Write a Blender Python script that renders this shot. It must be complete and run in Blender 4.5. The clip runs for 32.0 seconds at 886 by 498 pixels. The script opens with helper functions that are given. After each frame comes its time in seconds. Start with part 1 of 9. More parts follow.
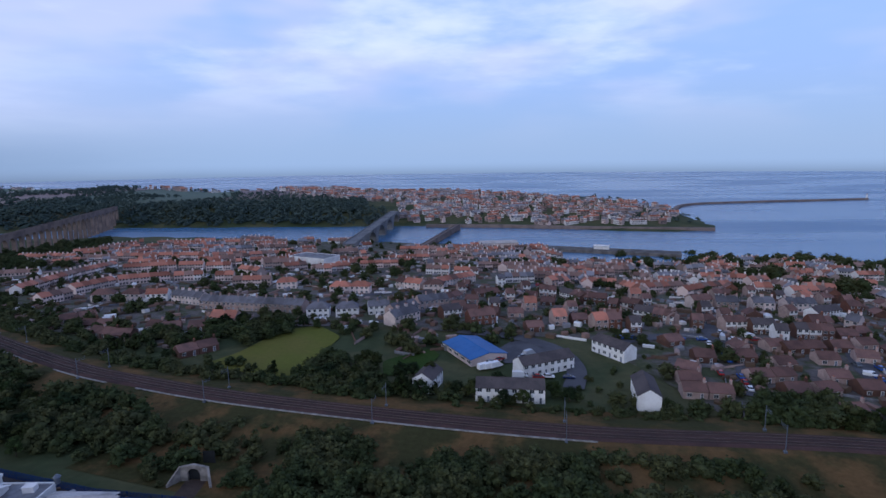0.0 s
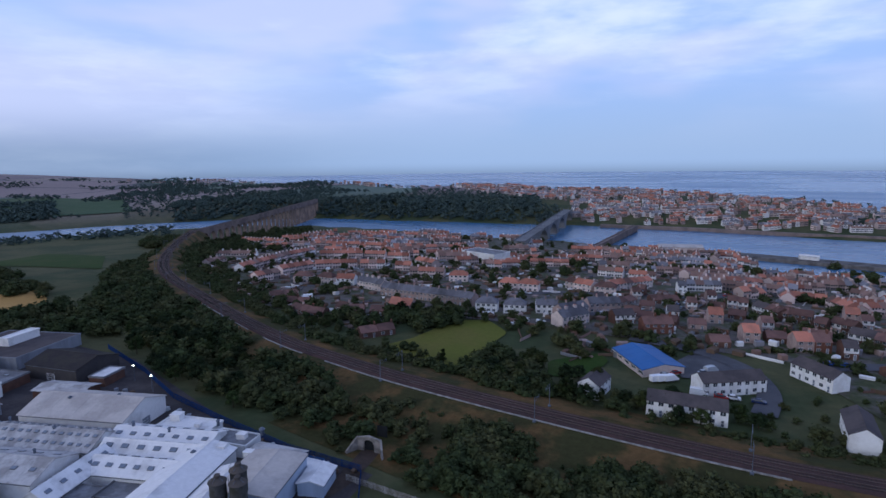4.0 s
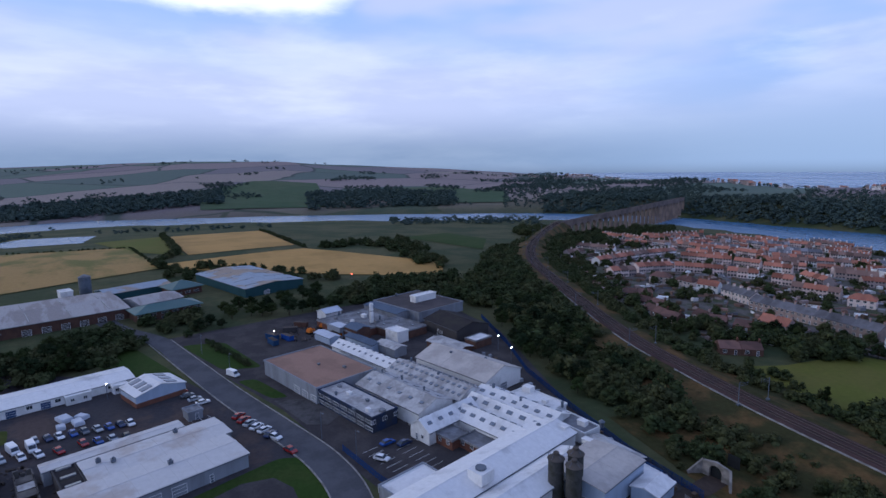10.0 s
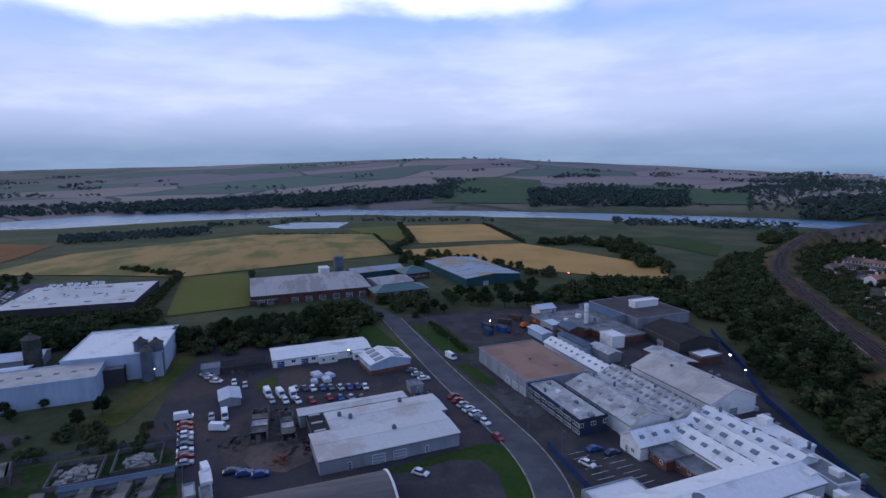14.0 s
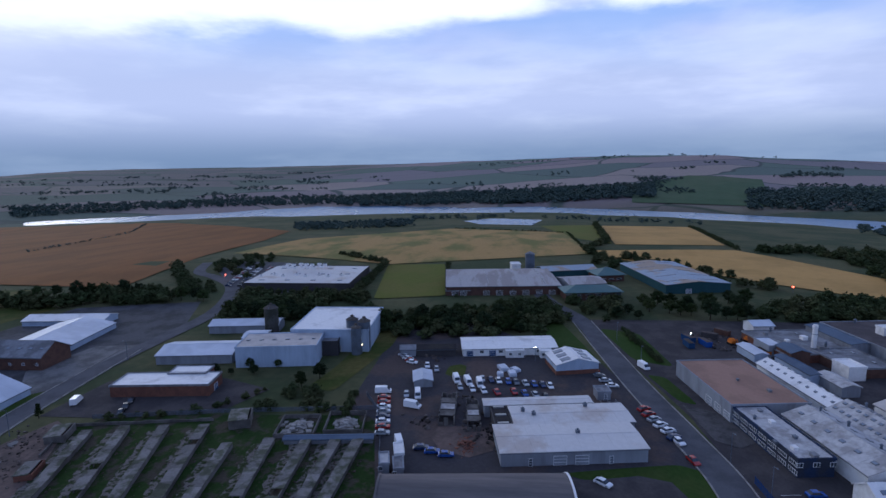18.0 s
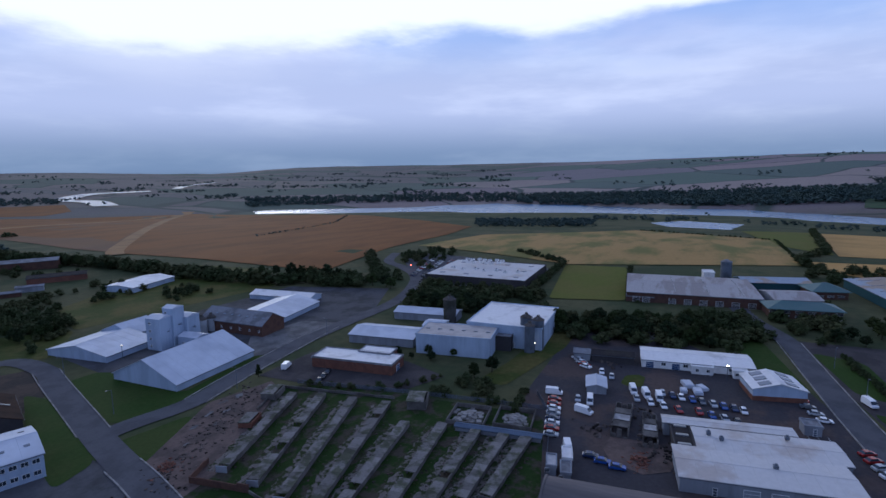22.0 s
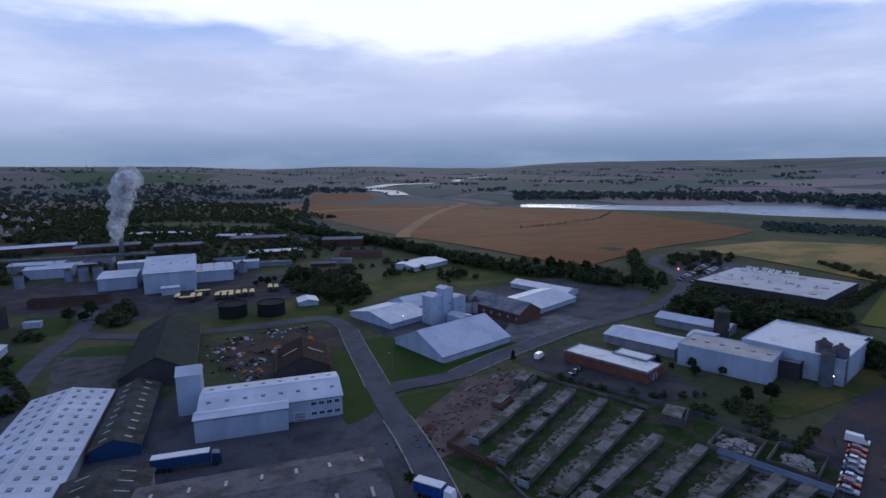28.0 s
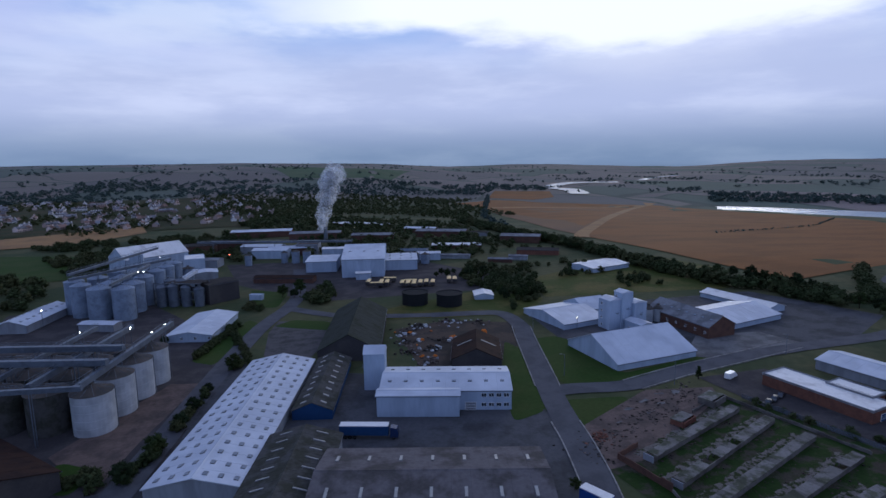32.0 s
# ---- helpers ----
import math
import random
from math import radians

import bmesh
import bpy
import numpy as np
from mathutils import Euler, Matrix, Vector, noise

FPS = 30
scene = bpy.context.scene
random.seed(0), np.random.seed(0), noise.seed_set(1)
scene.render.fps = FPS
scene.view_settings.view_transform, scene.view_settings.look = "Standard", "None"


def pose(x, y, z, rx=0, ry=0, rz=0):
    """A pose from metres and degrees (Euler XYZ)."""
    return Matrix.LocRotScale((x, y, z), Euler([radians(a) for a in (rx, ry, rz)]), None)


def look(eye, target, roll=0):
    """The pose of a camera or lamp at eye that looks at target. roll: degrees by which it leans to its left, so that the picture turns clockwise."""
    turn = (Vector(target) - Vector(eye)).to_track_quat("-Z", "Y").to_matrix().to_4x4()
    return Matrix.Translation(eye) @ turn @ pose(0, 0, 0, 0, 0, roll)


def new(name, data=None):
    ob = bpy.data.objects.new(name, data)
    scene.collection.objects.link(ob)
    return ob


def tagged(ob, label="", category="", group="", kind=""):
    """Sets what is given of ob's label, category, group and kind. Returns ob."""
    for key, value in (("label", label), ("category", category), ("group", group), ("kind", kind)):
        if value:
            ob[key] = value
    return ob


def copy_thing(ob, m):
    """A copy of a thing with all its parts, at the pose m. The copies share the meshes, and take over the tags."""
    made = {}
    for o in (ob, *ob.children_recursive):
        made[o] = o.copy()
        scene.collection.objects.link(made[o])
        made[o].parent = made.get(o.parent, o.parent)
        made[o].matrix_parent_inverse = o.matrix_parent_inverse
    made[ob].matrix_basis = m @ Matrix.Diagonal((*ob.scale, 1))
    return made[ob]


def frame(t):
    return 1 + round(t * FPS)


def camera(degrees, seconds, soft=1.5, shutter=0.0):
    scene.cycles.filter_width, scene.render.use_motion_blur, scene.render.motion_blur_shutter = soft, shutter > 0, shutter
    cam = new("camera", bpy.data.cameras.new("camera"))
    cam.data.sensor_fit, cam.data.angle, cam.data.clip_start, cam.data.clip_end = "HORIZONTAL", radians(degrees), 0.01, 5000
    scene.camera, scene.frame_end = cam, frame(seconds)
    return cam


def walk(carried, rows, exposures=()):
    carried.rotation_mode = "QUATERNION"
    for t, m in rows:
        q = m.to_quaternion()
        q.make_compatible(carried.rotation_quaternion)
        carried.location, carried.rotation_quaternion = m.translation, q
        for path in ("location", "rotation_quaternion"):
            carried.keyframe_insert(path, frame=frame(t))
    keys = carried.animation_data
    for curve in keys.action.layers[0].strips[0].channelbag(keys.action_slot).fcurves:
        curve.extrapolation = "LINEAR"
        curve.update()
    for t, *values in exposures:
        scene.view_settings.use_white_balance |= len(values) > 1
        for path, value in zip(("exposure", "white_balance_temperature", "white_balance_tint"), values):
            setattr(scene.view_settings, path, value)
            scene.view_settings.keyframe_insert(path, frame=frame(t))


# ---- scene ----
cam = camera(77.55, 32.0, soft=1.5)
PATH = [
    (0.0, pose(0, 0, 75, 80.91, 0.76, 0.00)),
    (0.5, pose(0, 0, 75, 80.89, 0.76, 2.17)),
    (1.0, pose(0, 0, 75, 80.90, 0.78, 3.78)),
    (1.5, pose(0, 0, 75, 80.93, 0.76, 5.25)),
    (2.0, pose(0, 0, 75, 80.95, 0.74, 7.29)),
    (2.5, pose(0, 0, 75, 80.94, 0.76, 9.64)),
    (4.5, pose(0, 0, 75, 80.93, 0.85, 20.77)),
    (5.0, pose(0, 0, 75, 80.97, 0.84, 23.78)),
    (5.5, pose(0, 0, 75, 80.98, 0.75, 26.62)),
    (6.0, pose(0, 0, 75, 81.00, 0.74, 29.67)),
    (6.5, pose(0, 0, 75, 81.00, 0.75, 32.71)),
    (7.0, pose(0, 0, 75, 81.01, 0.80, 35.83)),
    (7.5, pose(0, 0, 75, 81.01, 0.75, 38.92)),
    (8.0, pose(0, 0, 75, 81.02, 0.79, 41.96)),
    (8.5, pose(0, 0, 75, 81.01, 0.81, 45.03)),
    (9.0, pose(0, 0, 75, 81.01, 0.80, 48.12)),
    (9.5, pose(0, 0, 75, 81.03, 0.84, 51.14)),
    (10.0, pose(0, 0, 75, 81.04, 0.84, 54.17)),
    (10.5, pose(0, 0, 75, 81.04, 0.83, 57.19)),
    (11.0, pose(0, 0, 75, 81.06, 0.77, 60.13)),
    (11.5, pose(0, 0, 75, 81.08, 0.78, 62.98)),
    (12.0, pose(0, 0, 75, 81.08, 0.79, 65.65)),
    (12.5, pose(0, 0, 75, 81.08, 0.74, 68.61)),
    (13.0, pose(0, 0, 75, 81.05, 0.67, 71.33)),
    (13.5, pose(0, 0, 75, 81.05, 0.68, 74.08)),
    (14.0, pose(0, 0, 75, 81.04, 0.68, 76.85)),
    (14.5, pose(0, 0, 75, 81.02, 0.65, 79.51)),
    (16.5, pose(0, 0, 75, 80.96, 0.59, 89.45)),
    (17.0, pose(0, 0, 75, 80.99, 0.70, 92.03)),
    (17.5, pose(0, 0, 75, 81.00, 0.75, 94.39)),
    (18.0, pose(0, 0, 75, 81.03, 0.76, 96.84)),
    (18.5, pose(0, 0, 75, 81.03, 0.81, 99.25)),
    (19.0, pose(0, 0, 75, 81.07, 0.79, 101.51)),
    (19.5, pose(0, 0, 75, 81.05, 0.80, 104.00)),
    (20.0, pose(0, 0, 75, 81.05, 0.76, 106.33)),
    (20.5, pose(0, 0, 75, 81.07, 0.81, 108.64)),
    (21.0, pose(0, 0, 75, 81.05, 0.78, 110.72)),
    (21.5, pose(0, 0, 75, 81.05, 0.72, 112.99)),
    (22.0, pose(0, 0, 75, 81.07, 0.78, 115.36)),
    (22.5, pose(0, 0, 75, 81.06, 0.73, 117.52)),
    (23.0, pose(0, 0, 75, 81.10, 0.74, 119.67)),
    (23.5, pose(0, 0, 75, 81.10, 0.78, 121.71)),
    (24.0, pose(0, 0, 75, 81.06, 0.77, 124.08)),
    (24.5, pose(0, 0, 75, 81.02, 0.75, 126.33)),
    (26.5, pose(0, 0, 75, 80.95, 0.81, 135.50)),
    (27.0, pose(0, 0, 75, 80.96, 0.86, 137.75)),
    (27.5, pose(0, 0, 75, 80.97, 0.86, 140.08)),
    (28.0, pose(0, 0, 75, 80.95, 0.83, 142.25)),
    (28.5, pose(0, 0, 75, 80.98, 0.86, 144.52)),
    (29.0, pose(0, 0, 75, 80.94, 0.85, 147.00)),
    (29.5, pose(0, 0, 75, 80.97, 0.85, 149.27)),
    (30.0, pose(0, 0, 75, 81.00, 0.82, 151.49)),
    (30.5, pose(0, 0, 75, 81.00, 0.86, 153.92)),
    (31.0, pose(0, 0, 75, 80.98, 0.87, 156.23)),
    (31.5, pose(0, 0, 75, 80.96, 0.88, 158.53)),
    (32.0, pose(0, 0, 75, 80.95, 0.79, 160.70)),
]
walk(cam, PATH, [(0.0, 0.14, 5980, 10), (10.0, 0.13, 5930, 10), (20.0, -0.05, 5740, 9), (27.0, -0.1, 5900, 10), (32.0, -0.13, 5930, 10)])

# ---- sky and sun: an overcast evening, brighter towards the low sun behind the clouds ----
SUN_AZ, SUN_EL = radians(140), radians(14)
SUN_DIR = Vector((-math.sin(SUN_AZ) * math.cos(SUN_EL), math.cos(SUN_AZ) * math.cos(SUN_EL), math.sin(SUN_EL)))


class Nodes:
    """Short hand for node trees."""

    def __init__(self, tree):
        self.t = tree

    def add(self, kind, **inputs):
        n = self.t.nodes.new(kind)
        for k, v in inputs.items():
            key = int(k[1:]) if k[0] == "i" and k[1:].isdigit() else k.replace("_", " ")
            if isinstance(v, bpy.types.NodeSocket):
                self.t.links.new(v, n.inputs[key])
            else:
                n.inputs[key].default_value = v
        return n

    def math(self, op, a, b=0.0, c=0.0):
        n = self.add("ShaderNodeMath", i0=a, i1=b, i2=c)
        n.operation = op
        return n.outputs[0]

    def vec(self, op, a, b=(0, 0, 0)):
        n = self.add("ShaderNodeVectorMath", i0=a, i1=b)
        n.operation = op
        return n.outputs["Value"] if op in ("DOT_PRODUCT", "LENGTH") else n.outputs[0]

    def step(self, v, lo, hi, to0=0.0, to1=1.0):
        n = self.add("ShaderNodeMapRange", Value=v, From_Min=lo, From_Max=hi, To_Min=to0, To_Max=to1)
        n.interpolation_type = "SMOOTHSTEP"
        return n.outputs[0]

    def noise(self, v, scale, detail=4.0, rough=0.55):
        return self.add("ShaderNodeTexNoise", Vector=v, Scale=scale, Detail=detail, Roughness=rough).outputs["Fac"]

    def mix(self, f, a, b, blend="MIX"):
        n = self.t.nodes.new("ShaderNodeMix")
        n.data_type, n.blend_type = "RGBA", blend
        for i, v in ((0, f), (6, a), (7, b)):
            if isinstance(v, bpy.types.NodeSocket):
                self.t.links.new(v, n.inputs[i])
            else:
                n.inputs[i].default_value = v if i == 0 else (*v, 1.0)
        return n.outputs[2]


world = bpy.data.worlds.new("evening_sky")
scene.world = world
world.use_nodes = True
world.node_tree.nodes.clear()
W = Nodes(world.node_tree)
sky = W.add("ShaderNodeTexSky")
sky.sky_type, sky.sun_disc = "NISHITA", False
sky.sun_elevation, sky.sun_rotation = SUN_EL, -SUN_AZ
way = W.add("ShaderNodeTexCoord").outputs["Generated"]
sep = W.add("ShaderNodeSeparateXYZ", Vector=way)
up = sep.outputs[2]
over = W.math("ADD", W.math("MAXIMUM", up, 0.0), 0.10)
flat = W.add("ShaderNodeCombineXYZ", X=W.math("DIVIDE", sep.outputs[0], over), Y=W.math("DIVIDE", sep.outputs[1], over))
west = W.vec("DOT_PRODUCT", way, (-math.sin(radians(125)), math.cos(radians(125)), 0.0))
billow = W.noise(flat.outputs[0], 0.35, 5.0, 0.55)
tuft = W.noise(flat.outputs[0], 1.3, 6.0, 0.6)
streak = W.noise(W.vec("MULTIPLY", way, (2.2, 2.2, 7.5)), 1.0, 5.0, 0.5)
wisp = W.noise(W.vec("MULTIPLY", way, (2.6, 2.6, 13.0)), 1.3, 5.0, 0.55)
clear = W.mix(1.0, sky.outputs[0], (0.055, 0.055, 0.055), "MULTIPLY")
soft = W.noise(W.vec("MULTIPLY", way, (1.7, 1.7, 6.0)), 1.6, 3.0, 0.5)
veil = W.mix(W.step(up, 0.0, 0.20), (0.35, 0.48, 0.72), W.mix(W.step(soft, 0.40, 0.62), (0.37, 0.53, 0.93), (0.56, 0.63, 0.96)))
pale = W.math("MULTIPLY", W.step(W.math("ADD", streak, W.math("MULTIPLY", W.math("SUBTRACT", tuft, 0.5), 0.35)), 0.47, 0.68, 0.0, 0.78), W.step(up, 0.05, 0.2))
veil = W.mix(pale, veil, (0.82, 0.88, 1.05))
tone = W.mix(0.08, veil, clear)
# low bank of grey cloud in the west, with an uneven brow and pale tops
brow = W.math("ADD", up, W.math("MULTIPLY", W.math("SUBTRACT", streak, 0.5), 0.13))
near_west = W.step(west, -0.35, 0.40)
bank = W.mix(W.step(up, 0.0, 0.10), (0.222, 0.305, 0.46), (0.545, 0.60, 0.83))
bank = W.mix(W.step(wisp, 0.40, 0.68, 0.0, 0.75), bank, W.mix(W.step(up, 0.02, 0.1), (0.325, 0.405, 0.56), (0.76, 0.80, 1.0)))
tone = W.mix(W.math("MULTIPLY", near_west, W.step(brow, 0.25, 0.12)), tone, bank)
# pale gap above the bank, where the low sun lights the thin cloud
sunward = W.vec("DOT_PRODUCT", way, (-math.sin(radians(142)), math.cos(radians(142)), 0.0))
ragged = W.math("ADD", W.math("MULTIPLY", W.math("SUBTRACT", billow, 0.5), 0.07), W.math("MULTIPLY", W.math("SUBTRACT", tuft, 0.5), 0.06))
edge = W.math("SUBTRACT", W.math("ADD", brow, ragged), W.math("MULTIPLY", W.math("SUBTRACT", 1.0, sunward), 0.085))
gap = W.math("MULTIPLY", W.step(edge, 0.185, 0.22), W.step(sunward, -0.25, 0.45))
gap = W.math("MULTIPLY", gap, W.step(W.vec("DOT_PRODUCT", way, (-math.sin(radians(230)), math.cos(radians(230)), 0.0)), 0.70, 0.42))
tone = W.mix(gap, tone, (1.10, 1.11, 1.18))
high = W.step(up, 0.30, 0.62)
tone = W.mix(high, tone, W.mix(W.step(billow, 0.35, 0.7), (0.23, 0.30, 0.56), (0.36, 0.44, 0.69)))
tone = W.mix(W.step(up, 0.0, -0.05), tone, (0.08, 0.11, 0.17))
W.add("ShaderNodeOutputWorld", Surface=W.add("ShaderNodeBackground", Color=tone, Strength=1.0).outputs[0])

sun = new("sun", bpy.data.lights.new("sun", "SUN"))
sun.data.energy, sun.data.angle, sun.data.color = 0.5, radians(25), (1.0, 0.95, 0.9)
sun.matrix_world = look(SUN_DIR * 100, (0, 0, 0))

# ---- materials ----
MATS = {}


def mat(name, col, rough=0.85, var=0.3, big=0.08, fine=1.5, tint=None, rnd=0.0, bump=0.0, metal=0.0, stretch=(1, 1, 1), spec=None, cut=(0.42, 0.62), island=False):
    """A surface whose colour drifts towards tint in large patches and varies in a fine grain; rnd: how far single objects differ."""
    m = bpy.data.materials.new(name)
    m.use_nodes = True
    m.node_tree.nodes.clear()
    N = Nodes(m.node_tree)
    p = N.vec("MULTIPLY", N.add("ShaderNodeNewGeometry").outputs["Position"], stretch)
    a, b = N.noise(p, big, 5.0, 0.6), N.noise(p, fine, 4.0, 0.65)
    c = N.mix(N.step(a, *cut), col, tint or [v * (1 - 0.5 * var) for v in col])
    k = N.math("MULTIPLY_ADD", N.math("SUBTRACT", b, 0.5), 2 * var, 1.0)
    if rnd:
        r = N.add("ShaderNodeNewGeometry").outputs["Random Per Island"] if island else N.add("ShaderNodeObjectInfo").outputs["Random"]
        k = N.math("MULTIPLY", k, N.math("MULTIPLY_ADD", N.math("SUBTRACT", r, 0.5), 2 * rnd, 1.0))
    c = N.mix(1.0, c, N.add("ShaderNodeCombineXYZ", X=k, Y=k, Z=k).outputs[0], "MULTIPLY")
    s = N.add("ShaderNodeBsdfPrincipled", Base_Color=c, Roughness=rough, Metallic=metal)
    s.inputs["Specular IOR Level"].default_value = spec if spec is not None else (0.05 if rough > 0.75 else 0.3)
    if bump:
        m.node_tree.links.new(N.add("ShaderNodeBump", Strength=bump, Distance=0.3, Height=b).outputs[0], s.inputs["Normal"])
    N.add("ShaderNodeOutputMaterial", Surface=s.outputs[0])
    MATS[name] = m
    return m


def lamp_mat(name, col, power):
    m = bpy.data.materials.new(name)
    m.use_nodes = True
    m.node_tree.nodes.clear()
    N = Nodes(m.node_tree)
    N.add("ShaderNodeOutputMaterial", Surface=N.add("ShaderNodeEmission", Color=(*col, 1), Strength=power).outputs[0])
    MATS[name] = m


mat("scrub", (0.03159, 0.03861, 0.01544), tint=(0.05265, 0.04352, 0.01966), var=0.5, big=0.03, fine=0.6, bump=0.4)
mat("grass", (0.03, 0.058, 0.0115), tint=(0.042, 0.062, 0.0155), var=0.35, big=0.05, fine=0.8)
mat("meadow", (0.112, 0.12, 0.024), tint=(0.128, 0.12, 0.03), var=0.25, big=0.03, fine=0.5)
mat("pasture", (0.062, 0.098, 0.052), tint=(0.078, 0.105, 0.058), var=0.2, big=0.006, fine=0.05)
mat("bank_grass", (0.044, 0.043, 0.017), tint=(0.125, 0.074, 0.031), var=0.5, big=0.06, fine=0.7, bump=0.5)
mat("stubble", (0.21, 0.09, 0.03), tint=(0.165, 0.073, 0.026), var=0.2, big=0.01, fine=0.25, stretch=(1, 3, 1))
mat("headland", (0.30, 0.175, 0.08), tint=(0.235, 0.14, 0.07), var=0.2, big=0.03, fine=0.25)
mat("dry_field", (0.17, 0.095, 0.05), tint=(0.145, 0.085, 0.05), var=0.2, big=0.01, fine=0.25, stretch=(1, 3, 1))
mat("barley", (0.36, 0.225, 0.085), tint=(0.165, 0.15, 0.05), var=0.2, big=0.012, fine=0.2, stretch=(1, 2.2, 1))
mat("wheat", (0.46, 0.27, 0.092), tint=(0.37, 0.22, 0.075), var=0.15, big=0.02, fine=0.2)
mat("asphalt", (0.052, 0.047, 0.049), tint=(0.075, 0.066, 0.066), var=0.3, big=0.1, fine=1.2, rough=0.9)
mat("road_asphalt", (0.098, 0.098, 0.108), tint=(0.076, 0.076, 0.085), var=0.2, big=0.12, fine=1.5)
mat("concrete", (0.1466, 0.1359, 0.1281), tint=(0.08065, 0.07331, 0.06969), var=0.4, big=0.12, fine=1.0)
mat("rubble", (0.0867, 0.06324, 0.05304), tint=(0.0357, 0.03162, 0.02856), var=0.6, big=0.15, fine=1.2, bump=0.6)
mat("dirt", (0.069, 0.051, 0.042), tint=(0.039, 0.0348, 0.0312), var=0.4, big=0.08, fine=0.8)
mat("gardens", (0.066, 0.074, 0.038), tint=(0.125, 0.11, 0.102), var=0.6, big=0.09, fine=0.45, cut=(0.40, 0.58))
mat("roof_round", (0.165, 0.145, 0.14), tint=(0.115, 0.105, 0.105), var=0.25, big=0.12, fine=1.0, stretch=(1, 0.15, 1))
mat("yard_dirt", (0.055, 0.051, 0.056), tint=(0.088, 0.066, 0.06), var=0.35, big=0.06, fine=0.8, cut=(0.46, 0.62))
mat("yard_concrete", (0.08415, 0.08415, 0.09117), tint=(0.05255, 0.05255, 0.0561), var=0.35, big=0.08, fine=0.8)
mat("ballast", (0.078, 0.047, 0.043), tint=(0.058, 0.038, 0.036), var=0.4, big=0.15, fine=2.0, bump=0.4)
mat("rail_steel", (0.16, 0.11, 0.09), rough=0.45, metal=0.6, var=0.3)
mat("pale_stone", (0.3024, 0.288, 0.2736), tint=(0.1872, 0.1728, 0.1584), var=0.35, big=0.4, fine=2.5)
mat("bridge_stone", (0.215, 0.165, 0.145), tint=(0.14, 0.112, 0.104), var=0.35, big=0.06, fine=0.6)
# concrete tone lowered so that it holds the road bridge's shadow
mat("bridge_concrete", (0.186, 0.186, 0.1922), tint=(0.124, 0.124, 0.1302), var=0.3, big=0.05, fine=0.5)
mat("roof_white", (0.73, 0.71, 0.7), tint=(0.54, 0.52, 0.51), var=0.16, big=0.14, fine=0.9, rough=0.6, cut=(0.5, 0.7))
mat("roof_sheet", (0.52, 0.55, 0.62), tint=(0.43, 0.46, 0.53), var=0.15, big=0.1, fine=0.8, rough=0.5)
mat("roof_cream", (0.5, 0.455, 0.42), tint=(0.4, 0.36, 0.335), var=0.18, big=0.12, fine=0.9)
mat("roof_brown", (0.33, 0.2, 0.15), tint=(0.27, 0.165, 0.125), var=0.12, big=0.12, fine=0.8)
mat("roof_felt", (0.10, 0.085, 0.085), tint=(0.075, 0.065, 0.068), var=0.25, big=0.15, fine=1.0)
mat("roof_grey", (0.221, 0.225, 0.242), tint=(0.145, 0.145, 0.153), var=0.35, big=0.2, fine=1.0)
mat("roof_moss", (0.075, 0.072, 0.07), tint=(0.045, 0.046, 0.036), var=0.4, big=0.25, fine=1.2)
mat("roof_asbestos", (0.135, 0.122, 0.125), tint=(0.075, 0.068, 0.066), var=0.35, big=0.14, fine=0.9)
mat("portal_stone", (0.3, 0.27, 0.245), tint=(0.17, 0.155, 0.14), var=0.35, big=0.5, fine=2.0)
mat("roof_pale", (0.56, 0.535, 0.52), tint=(0.46, 0.4, 0.36), var=0.14, big=0.07, fine=0.8, rough=0.7, cut=(0.5, 0.64))
mat("roof_streaked", (0.3875, 0.3625, 0.3562), tint=(0.2937, 0.2625, 0.25), var=0.25, big=0.06, fine=0.7, stretch=(0.5, 2.5, 1), cut=(0.45, 0.58))
mat("roof_hazy", (0.33, 0.37, 0.42), tint=(0.36, 0.29, 0.23), var=0.2, big=0.035, fine=0.6, cut=(0.52, 0.58))
mat("panel_navy", (0.028, 0.042, 0.085), tint=(0.04, 0.045, 0.06), var=0.25, big=0.2)
mat("hardstanding", (0.092, 0.086, 0.086), tint=(0.055, 0.052, 0.053), var=0.35, big=0.15, fine=1.0)
mat("yard_pale", (0.165, 0.16, 0.16), tint=(0.10, 0.098, 0.10), var=0.3, big=0.1, fine=0.9)
mat("brick_dust", (0.135, 0.098, 0.085), tint=(0.085, 0.066, 0.06), var=0.4, big=0.15, fine=0.9)
mat("roof_dark", (0.038, 0.034, 0.036), tint=(0.05, 0.045, 0.04), var=0.3, big=0.2, fine=1.0)
mat("roof_rust", (0.039, 0.0221, 0.0169), tint=(0.026, 0.0169, 0.0156), var=0.35, big=0.2, fine=1.0)
mat("roof_green", (0.055, 0.12, 0.12), tint=(0.07, 0.13, 0.13), var=0.2, rough=0.5)
mat("roof_slate_blue", (0.11, 0.14, 0.19), tint=(0.09, 0.115, 0.16), var=0.2)
mat("roof_blue", (0.012, 0.095, 0.29), tint=(0.014, 0.11, 0.33), var=0.12, rough=0.5)
mat("tile_orange", (0.44, 0.175, 0.12), tint=(0.33, 0.145, 0.105), var=0.25, big=0.2, fine=1.6, rnd=0.35)
mat("tile_brown", (0.165, 0.094, 0.08), tint=(0.118, 0.072, 0.064), var=0.25, big=0.2, fine=1.6, rnd=0.3)
mat("slate", (0.1339, 0.1302, 0.1455), tint=(0.09892, 0.09544, 0.1047), var=0.25, big=0.2, fine=1.6, rnd=0.3)
mat("wall_white", (0.72, 0.72, 0.72), tint=(0.62, 0.61, 0.60), var=0.1, big=0.3, fine=1.5, rnd=0.08)
